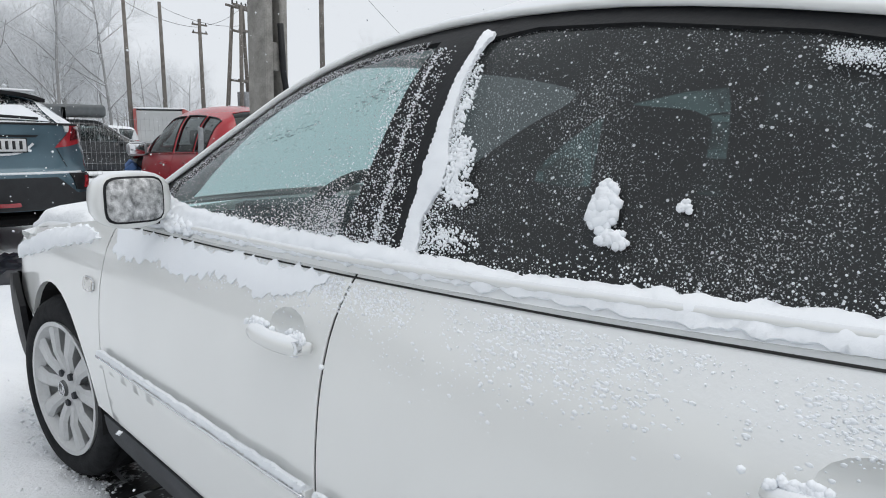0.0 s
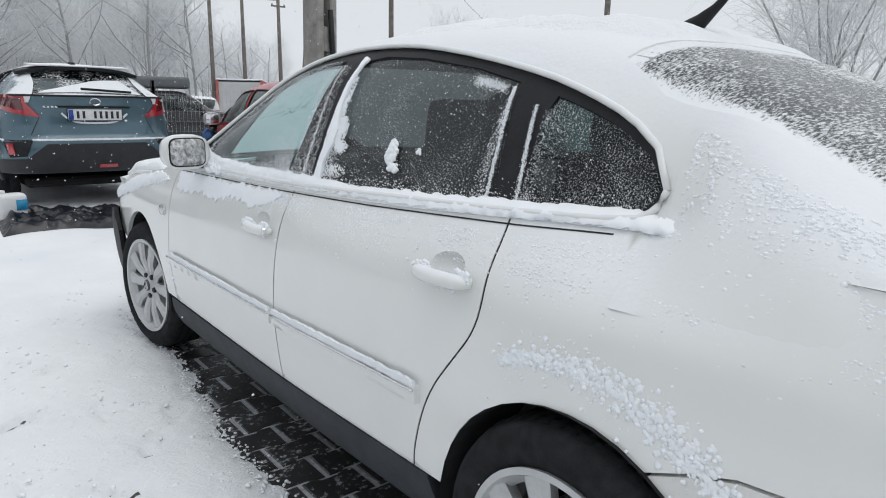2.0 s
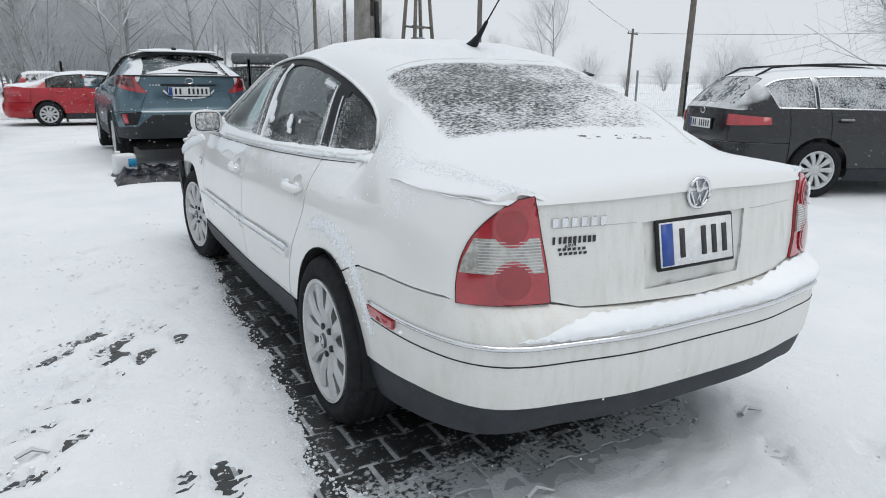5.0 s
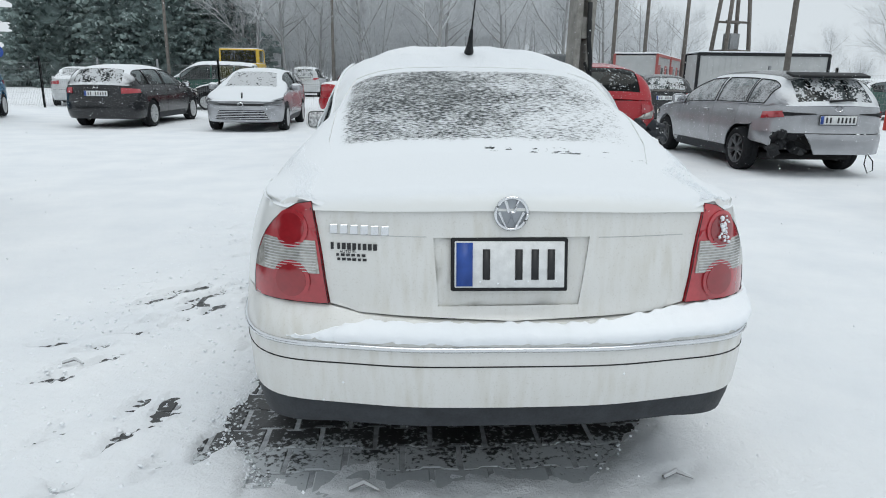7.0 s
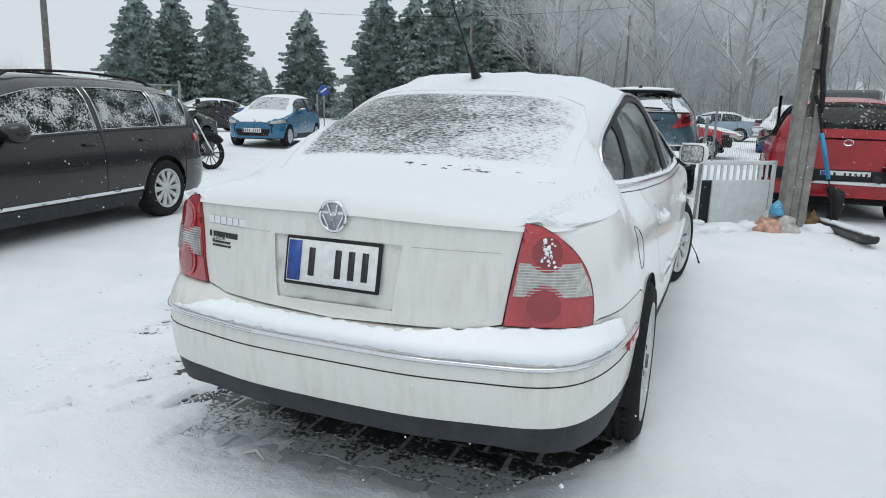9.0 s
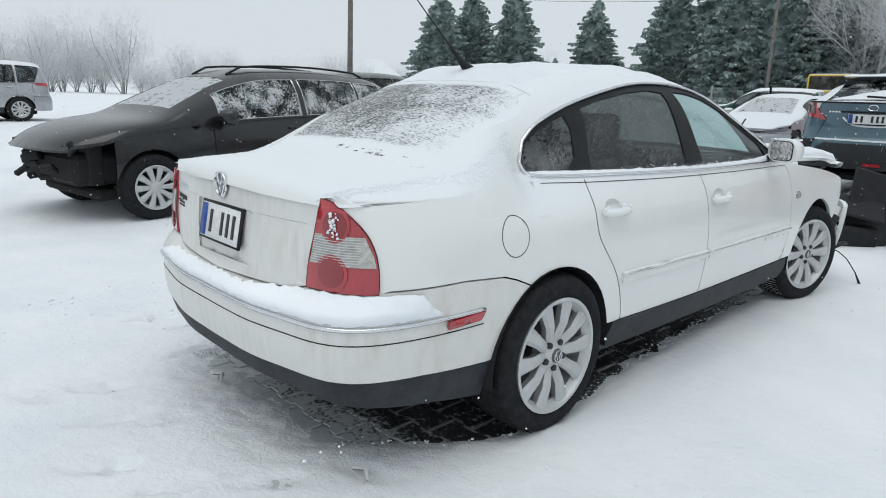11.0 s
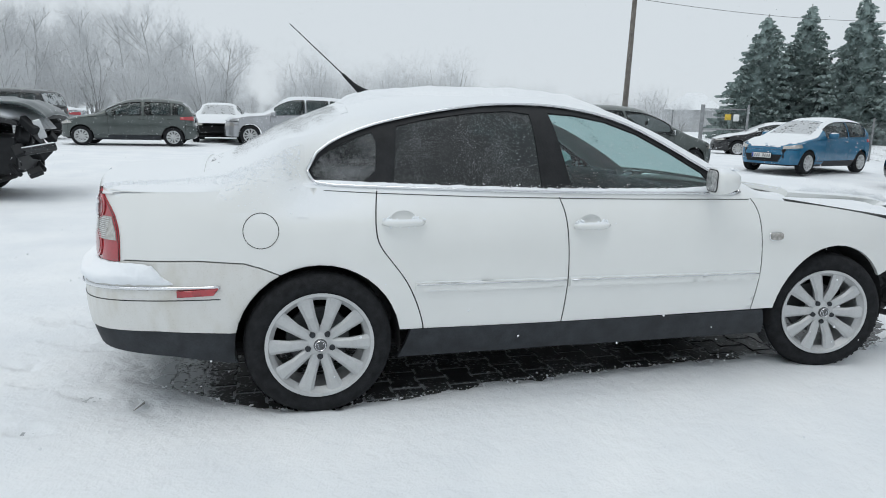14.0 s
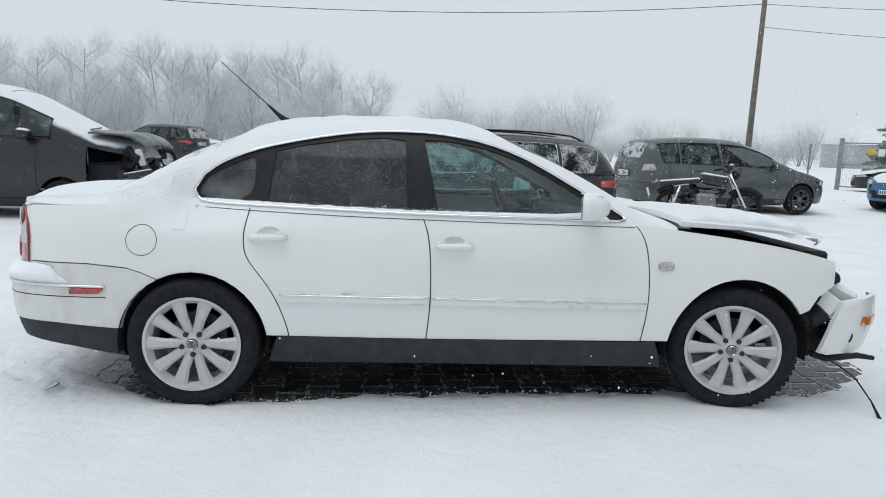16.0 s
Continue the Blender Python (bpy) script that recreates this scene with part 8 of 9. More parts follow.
for k, (ang, d, s_) in enumerate(((46.6, 66, 0.90), (43.9, 68, 0.98), (40.4, 66, 0.99), (33.9, 70, 0.98), (27.8, 62, 1.05), (22.8, 60, 1.1), (20.4, 58, 1.12), (18.0, 60, 1.15), (15.6, 58, 1.05), (25.0, 66, 1.1), (37.2, 90, 0.5))):
    x, y = spot(1.35, -2.5, ang, d)
    if k < 3:
        firs[k].matrix_world = pose(x, y, 0, 0, 0, 40 * k) @ Matrix.Scale(s_, 4)
    else:
        scatter(firs[k % 3], x, y, s_, 57 * k)
kinds = [bare_tree("bare_tree", 3, 14, 0.38, label="tall leafless tree, its twigs pale with rime and painted haze"), bare_tree("bare_tree", 9, 13, 0.5, label="spreading leafless tree in winter"), bare_tree("bare_tree", 14, 12, 0.33, label="slender leafless tree in winter")]
firsts = set()


def plant(kind, x, y, s_, lst=kinds):
    if (id(lst), kind) not in firsts:
        firsts.add((id(lst), kind))
        lst[kind].matrix_world = pose(x, y, float(lie(x, y)), 0, 0, rt.uniform(0, 360)) @ Matrix.Scale(s_, 4)
    else:
        scatter(lst[kind], x, y, s_, rt.uniform(0, 360))


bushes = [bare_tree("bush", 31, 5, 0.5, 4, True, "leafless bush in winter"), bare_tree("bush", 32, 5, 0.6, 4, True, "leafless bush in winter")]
# wood along the far side of the yard
for k in range(84):
    ang = 14.5 - 36 * k / 83 + rt.uniform(-0.5, 0.5)
    d = rt.uniform(52, 98)
    if ang < -19.5:
        d += 14
    x, y = spot(0.3, -2.7, ang, d)
    plant(k % 3, x, y, rt.uniform(0.7, 1.0) * (1.05 if ang > -14 else 0.82))
for ang, d, kd, s_ in ((-18.4, 52, 1, 0.95), (-15.2, 50, 0, 1.0), (-4.5, 46, 0, 1.1), (2.5, 50, 0, 1.05), (-24.0, 70, 1, 0.62)):
    x, y = spot(-1.4, 0.3, ang, d)
    plant(kd, x, y, s_)
for k in range(30):
    ang = 15 - 23 * k / 29 + rt.uniform(-0.4, 0.4)
    x, y = spot(0.3, -2.7, ang, rt.uniform(54, 84))
    plant(k % 2, x, y, rt.uniform(0.8, 1.5), bushes)
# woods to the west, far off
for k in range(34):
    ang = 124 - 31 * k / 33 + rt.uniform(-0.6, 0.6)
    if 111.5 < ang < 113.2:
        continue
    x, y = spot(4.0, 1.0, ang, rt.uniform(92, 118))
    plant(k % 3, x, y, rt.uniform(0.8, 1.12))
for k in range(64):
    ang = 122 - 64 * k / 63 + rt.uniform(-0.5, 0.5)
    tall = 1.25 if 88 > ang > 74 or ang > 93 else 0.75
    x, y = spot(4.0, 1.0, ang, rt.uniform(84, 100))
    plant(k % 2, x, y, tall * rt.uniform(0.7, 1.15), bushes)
for k in range(40):
    ang = 60 - 120 * k / 39
    x, y = spot(0, 0, ang, rt.uniform(95, 130))
    plant(k % 2, x, y, rt.uniform(0.7, 1.1), bushes)
# lone trees to the east
big = bare_tree("bare_tree", 77, 9, 0.6, 4, True, "many-stemmed leafless tree by the road")
big.matrix_world = pose(*spot(-1.75, -1.78, -66, 30), 0)
scatter(bushes[0], *spot(-1.75, -1.78, -52.6, 45), 0.85, 20)
plant(0, *spot(-0.64, -2.7, -37.4, 48), 0.55)
plant(1, *spot(-0.64, -2.7, -32.8, 60), 0.4)
scatter(big, *spot(-1.75, -1.78, -73, 36), 1.0, 130)

# ---- poles, wires, fence, huts ----
WOODP = plain("weathered_pole", (0.16, 0.145, 0.13), 0.85, vary=0.3, scale=6, bumps=0.3)
CONC = plain("rough_concrete", (0.27, 0.26, 0.24), 0.9, vary=0.3, scale=7, bumps=0.5)
# Far house: distance haze is put into this pale wall and roof colour.
HUTG = snowy("far_hazed_plaster", (0.46, 0.47, 0.48), 0.9, cover=0.9, coat=0.0)
GALV = plain("galvanised_steel", (0.30, 0.31, 0.32), 0.5, 0.6, vary=0.25, scale=10)


def pole(x, y, h, r, label, lean=0.0, mat=WOODP, arms=1):
    o = empty("utility_pole", pose(x, y, 0, 0, lean), label, "pole", "poles")
    v, f = [], []
    tube(v, f, [(0, 0, -0.1), (0, 0, h * 0.5), (0, 0, h)], [r, r * 0.85, r * 0.68], 10)
    mesh_ob("mast", v, f, mat, o, smooth=True)
    for k in range(arms):
        part("crossarm", box_bm((1.0, 0.08, 0.1), (0, 0, h - 0.35 - 0.5 * k), bev=0.01), mat, o)
        for sx in (-0.42, 0.42):
            v, f = lathe([(0.0, 0.0), (0.035, 0.0), (0.045, 0.03), (0.03, 0.06), (0.04, 0.09), (0.0, 0.12)], 8)
            v = [(sx + a, b, h - 0.3 - 0.5 * k + c_) for c_, a, b in [(q[0], q[1], q[2]) for q in v]]
            mesh_ob("insulator", v, f, BLACK, o)
    return o


pole(15.3, 24.5, 10.5, 0.13, "tall weathered timber utility pole", 0.4, arms=0)
pole(19.5, 16.2, 9.5, 0.13, "leaning weathered timber utility pole", 1.5, arms=0)
pole(-20.5, 14.0, 7.4, 0.12, "timber pole carrying wires across the yard", 1.6, arms=0)
pole(12.2, 38, 8.5, 0.13, "timber pole behind the huts", arms=0)
pole(14.3, 38.5, 8.6, 0.13, "timber pole behind the huts", arms=0)
pole(18.2, 42.0, 8.6, 0.15, "timber pole with crossarms and a lamp", arms=2)
pole(-5.5, 48.0, 8.0, 0.12, "slim pole among the trees", arms=0)
pole(-16.0, 44.0, 7.5, 0.12, "slim pole in front of the firs", arms=0)
pole(36.0, 36.0, 5.2, 0.13, "distant timber pole beyond the road", 2.0, arms=1)
# transformer stand: four raking legs
ts = empty("transformer_stand", pose(22.5, 44.5, 0, 0, 0, 25), "timber transformer stand with raking legs", "transformer", "poles")
for sx in (-1, 1):
    for sy_ in (-1, 1):
        v, f = [], []
        tube(v, f, [(sx * 1.5, sy_ * 0.7, 0), (sx * 0.55, sy_ * 0.35, 10.2)], [0.16, 0.12], 8)
        mesh_ob("leg", v, f, WOODP, ts, smooth=True)
for z, w in ((10.2, 2.6), (8.6, 1.5), (5.2, 2.1)):
    part("crossbeam", box_bm((w, 0.14, 0.14), (0, 0.3, z), bev=0.01), WOODP, ts)
    part("crossbeam", box_bm((w, 0.14, 0.14), (0, -0.3, z), bev=0.01), WOODP, ts)
part("transformer", box_bm((0.9, 0.7, 1.1), (0, 0, 3.9), bev=0.06, seg=2), GALV, ts)
part("platform", box_bm((2.2, 1.4, 0.1), (0, 0, 3.3), bev=0.01), WOODP, ts)
for k in range(5):
    part("insulator", box_bm((0.1, 0.1, 0.3), (-1.0 + 0.5 * k, 0, 10.4), bev=0.03), BLACK, ts)


def wire(a, b, sag, r=0.012):
    a, b = np.array(a, float), np.array(b, float)
    pts = [a + (b - a) * t - np.array((0, 0, 4 * sag * t * (1 - t))) for t in np.linspace(0, 1, 17)]
    v, f = [], []
    tube(v, f, pts, [r] * 17, 4)
    o = mesh_ob("overhead_wire", v, f, BLACK)
    return tagged(o, "thin black overhead wire between poles", "wire", "wires")


wire((-20.35, 14.0, 6.78), (-20.5, -22.0, 7.1), 1.0, 0.011)
wire((-20.35, 14.0, 6.78), (-30.0, 42.0, 10.2), 0.4, 0.009)
wire((-20.35, 14.0, 5.98), (-30.0, 42.0, 8.2), 0.4, 0.009)
wire((-30.0, 42.0, 10.2), (-5.5, 48.0, 11.4), 0.5)
wire((-30.0, 42.0, 8.2), (-5.5, 48.0, 8.6), 0.5)
wire((15.3, 24.5, 10.2), (22.5, 44.5, 10.3), 0.4)
wire((15.3, 24.5, 10.2), (19.5, 16.2, 9.3), 0.3)
wire((15.3, 24.5, 9.2), (36.0, 36.0, 5.0), 0.5)
wire((19.5, 16.2, 9.2), (50.0, -2.0, 9.0), 0.8)
wire((22.5, 44.5, 10.2), (18.2, 42.0, 8.2), 0.3)
wire((18.2, 42.0, 8.1), (12.2, 38, 8.3), 0.3)
wire((22.5, 44.5, 9.0), (14.3, 38.5, 8.4), 0.4)
wire((36.0, 36.0, 4.9), (60.0, 14.0, 5.5), 0.4)

# slotted concrete post
post = empty("concrete_post", pose(1.90, 6.02, 0.02, 0, 1.2, 8), "slotted grey concrete post, stained and worn", "post", "poles")
bm = bmesh.new()
W_, D_, H_ = 0.115, 0.14, 7.5
for sx in (-1, 1):
    box_bm((0.085, D_ * 2, H_), (sx * 0.085, 0, H_ / 2), None, 0.012, bm)
part("post_limb", bm, CONC, post, smooth=False)
z = 0.0
for k in range(9):
    h0 = 1.25 if k == 0 else 0.26
    part("post_web", box_bm((0.09, D_ * 2 - 0.03, h0), (0, 0, z + h0 / 2), bev=0.01), CONC, post, smooth=False)
    z += h0 + 0.52
v, f = [], []
tube(v, f, [(0.03, -0.15, 2.2), (0.05, -0.16, 1.75), (0.09, -0.17, 1.5), (0.10, -0.18, 1.3)], [0.03, 0.03, 0.028, 0.02], 7)
mesh_ob("black_hose", v, f, BLACK, post, smooth=True)
rp = empty("blue_strap", pose(2.06, 5.86, 0, 0, 0, 0), "blue plastic tube hanging by the post", "tube")
v, f = [], []
tube(v, f, [(0.02, 0, 1.1), (0.07, 0, 0.92), (0.15, 0, 0.6)], [0.022, 0.025, 0.02], 8)
mesh_ob("tube_body", v, f, plain("blue_plastic", (0.02, 0.28, 0.52), 0.4), rp, smooth=True)
v, f = [], []
tube(v, f, [(0.02, 0, 1.1), (-0.03, 0.0, 1.35), (-0.08, 0.05, 1.5)], [0.01, 0.02, 0.02], 6)
mesh_ob("tube_hook", v, f, BLACK, rp, smooth=True)
v, f = [], []
tube(v, f, [(0.15, 0, 0.6), (0.2, -0.02, 0.42), (0.24, -0.03, 0.02)], [0.008, 0.008, 0.01], 6)
mesh_ob("tube_stem", v, f, BLACK, rp, smooth=True)


def fence_run(points, h=1.55, gate=False):
    """A mesh fence: posts, and panels of thin wires."""
    fe = empty("mesh_fence", pose(0, 0, 0), "grey welded mesh fence on steel posts", "fence", "fences")
    for (x0, y0), (x1, y1) in zip(points[:-1], points[1:]):
        L = math.hypot(x1 - x0, y1 - y0)
        n = max(1, round(L / 2.5))
        v, f = [], []
        for i in range(n + 1):
            t = i / n
            x, y = x0 + (x1 - x0) * t, y0 + (y1 - y0) * t
            g = float(lie(x, y))
            part("fence_post", box_bm((0.06, 0.06, h + 0.15), (x, y, g + (h + 0.15) / 2), bev=0.006), GALV, fe, smooth=False)
        k = int(L / 0.075)
        for i in range(k):
            t = i / k
            x, y = x0 + (x1 - x0) * t, y0 + (y1 - y0) * t
            g = float(lie(x, y))
            tube(v, f, [(x, y, g + 0.05), (x, y, g + h)], [0.0024, 0.0024], 3)
        for z in np.arange(0.1, h + 0.01, 0.2):
            tube(v, f, [(x0, y0, float(lie(x0, y0)) + z), (x1, y1, float(lie(x1, y1)) + z)], [0.0024, 0.0024], 3)
        tagged(mesh_ob("wire_mesh", v, f, GALV, fe), "welded wire mesh", kind="stuff")
    return fe


fence_run([(-19.5, 24.0), (-12.6, 21.2), (-6.4, 20.2), (-1.5, 19.9), (2.2, 13.5), (4.4, 12.8)])
fence_run([(9.5, 15.2), (12.1, 16.3), (18.5, 15.2), (27.0, 12.0)])
fence_run([(-27.5, 14.0), (-24.5, 19.0)], 1.7)

# gate by the far fence, with its notices
gt = empty("yard_gate", pose(-20.8, 17.9, float(lie(-20.8, 17.9)), 0, 0, 52), "grey steel mesh gate with two notices", "gate", "fences")
for x in (0.0, 1.75):
    part("gate_post", box_bm((0.16 if x == 0 else 0.09, 0.12, 2.0), (x, 0, 1.0), bev=0.01), GALV, gt, smooth=False)
for z in (0.15, 1.0, 1.82):
    part("gate_bar", box_bm((1.6, 0.04, 0.05), (0.87, 0, z), bev=0.006), GALV, gt, smooth=False)
v, f = [], []
for k in range(20):
    tube(v, f, [(0.12 + 0.08 * k, 0, 0.15), (0.12 + 0.08 * k, 0, 1.82)], [0.004, 0.004], 3)
tagged(mesh_ob("wire_mesh", v, f, GALV, gt), "welded wire mesh", kind="stuff")
part("notice", box_bm((0.24, 0.012, 0.24), (1.0, -0.03, 1.5), bev=0.003), plain("yellow_notice", (0.6, 0.42, 0.05), 0.5), gt, "yellow warning notice")
part("notice", box_bm((0.22, 0.012, 0.28), (1.32, -0.03, 1.48), bev=0.003), PLATEW, gt, "white notice")
# far house with a hipped roof
hs = empty("house", pose(*spot(3.97, 0.98, 54.6, 120), 0, 0, 0, 50), "distant house coloured pale for haze, with a snowy hipped roof", "house")
part("wall", box_bm((9.0, 8.0, 3.6), (0, 0, 1.8), bev=0.05), HUTG, hs, smooth=False)
bm = bmesh.new()
rv = [bm.verts.new(c) for c in ((-5, -4.5, 3.5), (5, -4.5, 3.5), (5, 4.5, 3.5), (-5, 4.5, 3.5), (-1.2, 0, 6.4), (1.2, 0, 6.4))]
for q in ((0, 1, 5, 4), (1, 2, 5), (2, 3, 4, 5), (3, 0, 4), (3, 2, 1, 0)):
    bm.faces.new([rv[i] for i in q])
part("roof", bm, HUTG, hs, smooth=False)
# site huts
HUTW = plain("hut_wall", (0.44, 0.45, 0.45), 0.6, vary=0.08, scale=2, bumps=0.1)
HUTR = plain("hut_red", (0.38, 0.10, 0.09), 0.6, vary=0.15, scale=3)


def hut(x, y, yaw, length, trim, label, doors):
    o = empty("site_hut", pose(x, y, 0, 0, 0, yaw), label, "cabin", "site huts")
    part("wall", box_bm((length, 2.4, 2.5), (0, 0, 1.35), bev=0.01), HUTW, o, smooth=False)
    for z in (0.1, 2.62):
        for sy_ in (-1, 1):
            part("frame_rail", box_bm((length + 0.06, 0.12, 0.16), (0, sy_ * 1.2, z), bev=0.01), trim, o, smooth=False)
    for sx in (-1, 1):
        for sy_ in (-1, 1):
            part("corner_post", box_bm((0.14, 0.14, 2.6), (sx * length / 2, sy_ * 1.2, 1.35), bev=0.01), trim, o, smooth=False)
    part("roof_snow", box_bm((length, 2.5, 0.08), (0, 0, 2.73), bev=0.03), SNOWM, o)
    for dx in doors:
        part("door", box_bm((0.85, 0.05, 2.0), (dx, -1.21, 1.1), bev=0.01), GREYPL if trim is BLACK else HUTR, o, smooth=False)
        part("window", box_bm((0.8, 0.05, 0.8), (dx + 1.1, -1.21, 1.55), bev=0.01), GLASS_T, o, smooth=False)
    for k in range(int(length / 0.3)):
        part("wall_rib", box_bm((0.05, 0.02, 2.35), (-length / 2 + 0.2 + 0.3 * k, -1.205, 1.35), bev=0.005), HUTW, o, smooth=False)
    return o


hut(18.6, 33.4, -8, 6.6, BLACK, "pale grey site hut with dark corner posts", ())
hut(14.4, 38.8, 62, 6.0, HUTR, "pale site hut with red trim", (-2.0, 0.9))
hut(17.3, 44.2, 62, 6.0, HUTR, "pale site hut with red trim and doors", (-2.0, 0.9))

# ---- loose things in the yard ----
box_ = empty("red_bollard", pose(13.3, 15.3, 0, 0, 0, 10), "red plastic bollard box by the fence", "bollard")
part("bollard_body", box_bm((0.32, 0.32, 0.75), (0, 0, 0.38), bev=0.04, seg=2), plain("red_plastic", (0.5, 0.03, 0.02), 0.45), box_)

# motorcycle
mc = empty("motorcycle", pose(-7.87, 5.95, 0.05, 0, -7, -12), "black motorcycle with snow on its seat", "motorcycle")
for y, r in ((0.0, 0.30), (1.28, 0.31)):
    w = new("wheel")
    w.parent = mc
    w.matrix_local = pose(0, y, r)
    v, f = [], []
    ring = [(0, r * 0.86 * math.sin(t), r * 0.86 * math.cos(t)) for t in np.linspace(0, 2 * math.pi, 29)]
    tube(v, f, ring, [0.045] * 29, 8)
    mesh_ob("tyre", v, f, RUBBER, w, smooth=True)
    v, f = [], []
    for k in range(12):
        a = 2 * math.pi * k / 12
        tube(v, f, [(0, 0, 0), (0, r * 0.8 * math.sin(a), r * 0.8 * math.cos(a))], [0.012, 0.01], 4)
    tube(v, f, [(-0.06, 0, 0), (0.06, 0, 0)], [0.06, 0.06], 10)
    mesh_ob("rim", v, f, STEELW, w)
v, f = [], []
for a, b, r in (((0, 0, 0.3), (0, 0.45, 0.42), 0.022), ((0, 0.45, 0.42), (0, 0.95, 0.62), 0.024), ((0, 0.95, 0.62), (0, 0.2, 0.66), 0.024), ((0, 0.45, 0.42), (0, 0.25, 0.66), 0.02), ((0, 0.6, 0.25), (0, 0.95, 0.62), 0.022)):
    tube(v, f, [a, b], [r, r], 6)
mesh_ob("frame", v, f, BLACK, mc)
v, f = [], []
for sx in (-0.09, 0.09):
    tube(v, f, [(sx, 1.28, 0.31), (sx, 0.98, 0.92)], [0.022, 0.02], 8)
mesh_ob("front_fork", v, f, CHROME, mc, smooth=True)
v, f = [], []
tube(v, f, [(-0.36, 0.82, 1.02), (-0.2, 0.93, 1.03), (0, 0.97, 0.95), (0.2, 0.93, 1.03), (0.36, 0.82, 1.02)], [0.02] * 5, 6)
mesh_ob("handlebar", v, f, BLACK, mc, smooth=True)
bm = box_bm((0.26, 0.5, 0.22), (0, 0.72, 0.80), Euler((radians(-8), 0, 0)).to_matrix(), 0.09, None, 3)
part("fuel_tank", bm, snowy("black_tank", (0.02, 0.02, 0.022), 0.2), mc)
bm = box_bm((0.24, 0.72, 0.10), (0, 0.12, 0.75), Euler((radians(6), 0, 0)).to_matrix(), 0.04, None, 2)
part("seat", bm, snowy("snowy_seat", (0.02, 0.02, 0.022), 0.6, cover=0.5), mc)
bm = box_bm((0.34, 0.36, 0.3), (0, 0.58, 0.40), None, 0.06, None, 2)
part("engine", bm, plain("engine_alloy", (0.25, 0.25, 0.26), 0.4, 0.7, vary=0.3), mc)
v, f = [], []
tube(v, f, [(0.16, 0.62, 0.32), (0.17, 0.3, 0.22), (0.18, -0.25, 0.30)], [0.03, 0.035, 0.045], 8)
mesh_ob("exhaust", v, f, CHROME, mc, smooth=True)
v, f = lathe([(0.0, 0.1), (0.06, 0.09), (0.09, 0.02), (0.085, -0.02), (0.0, -0.04)], 16)
hl = mesh_ob("head_lamp", [(y, 1.08 + x, 0.90 + z) for x, y, z in v], f, BLACK, mc, smooth=True)
for y in (-0.32,):
    part("tail_lamp", box_bm((0.1, 0.06, 0.06), (0, y, 0.72), bev=0.02), REDLENS, mc)
for yc, r in ((0.0, 0.34), (1.28, 0.35)):
    v, f = [], []
    tube(v, f, [(0, yc + r * math.cos(t), 0.31 + r * math.sin(t)) for t in np.linspace(0.6, 2.4, 9)], [0.05] * 9, 6)
    mesh_ob("mudguard", v, f, BLACK, mc, smooth=True)

part("instrument", box_bm((0.2, 0.09, 0.10), (0, 1.0, 1.05), Euler((0.5, 0, 0)).to_matrix(), 0.025, None, 2), snowy("snowy_dial", (0.03, 0.03, 0.032), 0.5, cover=0.4), mc)
for sx in (-1, 1):
    v, f = [], []
    tube(v, f, [(sx * 0.26, 0.9, 1.03), (sx * 0.30, 0.92, 1.14), (sx * 0.33, 0.9, 1.18)], [0.008] * 3, 5)
    mesh_ob("mirror_stalk", v, f, BLACK, mc)
    part("mirror_head", box_bm((0.12, 0.03, 0.08), (sx * 0.36, 0.9, 1.20), bev=0.02, seg=2), BLACK, mc)
    part("hand_lever", box_bm((0.14, 0.03, 0.03), (sx * 0.30, 0.86, 1.03), bev=0.01), BLACK, mc)
    part("indicator", box_bm((0.07, 0.06, 0.05), (sx * 0.16, -0.30, 0.74), bev=0.02), AMBER, mc)
for sx in (-1, 1):
    v, f = [], []
    tube(v, f, [(sx * 0.13, 0.0, 0.34), (sx * 0.13, 0.12, 0.66)], [0.03, 0.026], 8)
    mesh_ob("shock_absorber", v, f, CHROME, mc, smooth=True)
for k in range(5):
    part("cylinder_fin", box_bm((0.22, 0.2, 0.012), (0, 0.66, 0.50 + 0.028 * k), Euler((0.2, 0, 0)).to_matrix(), 0.004), plain("engine_alloy", (0.25, 0.25, 0.26), 0.4, 0.7), mc)
part("side_panel", box_bm((0.22, 0.3, 0.2), (0, 0.16, 0.60), Euler((0.2, 0, 0)).to_matrix(), 0.04, None, 2), snowy("black_tank", (0.02, 0.02, 0.022), 0.2), mc)
part("number_holder", box_bm((0.18, 0.012, 0.16), (0, -0.42, 0.55), Euler((0.3, 0, 0)).to_matrix(), 0.01), PLATEW, mc)

# white slatted panel, boards and rubbish by the post
pan = empty("white_panel", pose(1.28, 5.66, 0.03, 0, 0, 40), "white slatted cot side leaning by the post", "panel")
PWHITE = plain("chipped_white_board", (0.62, 0.64, 0.65), 0.5, vary=0.1, scale=9)
part("board", box_bm((0.80, 0.03, 0.48), (0.05, 0, 0.28), bev=0.004), PWHITE, pan, smooth=False)
part("rail", box_bm((1.06, 0.04, 0.045), (0.0, 0, 0.715), bev=0.006), PWHITE, pan, smooth=False)
for k in range(12):
    part("slat", box_bm((0.032, 0.02, 0.18), (-0.5 + 0.09 * k, 0, 0.61), bev=0.003), PWHITE, pan, smooth=False)
for sx in (-0.52, 0.50):
    part("upright", box_bm((0.04, 0.04, 0.74), (sx, 0, 0.37), bev=0.005), PWHITE, pan, smooth=False)
part("dark_mesh", box_bm((0.26, 0.02, 0.50), (-0.38, 0.015, 0.27), bev=0.003), BLACK, pan, smooth=False)
rod = empty("steel_stake", pose(0.86, 5.30, 0.0, 0, 2, 0), "rusty steel stake in the snow", "stake")
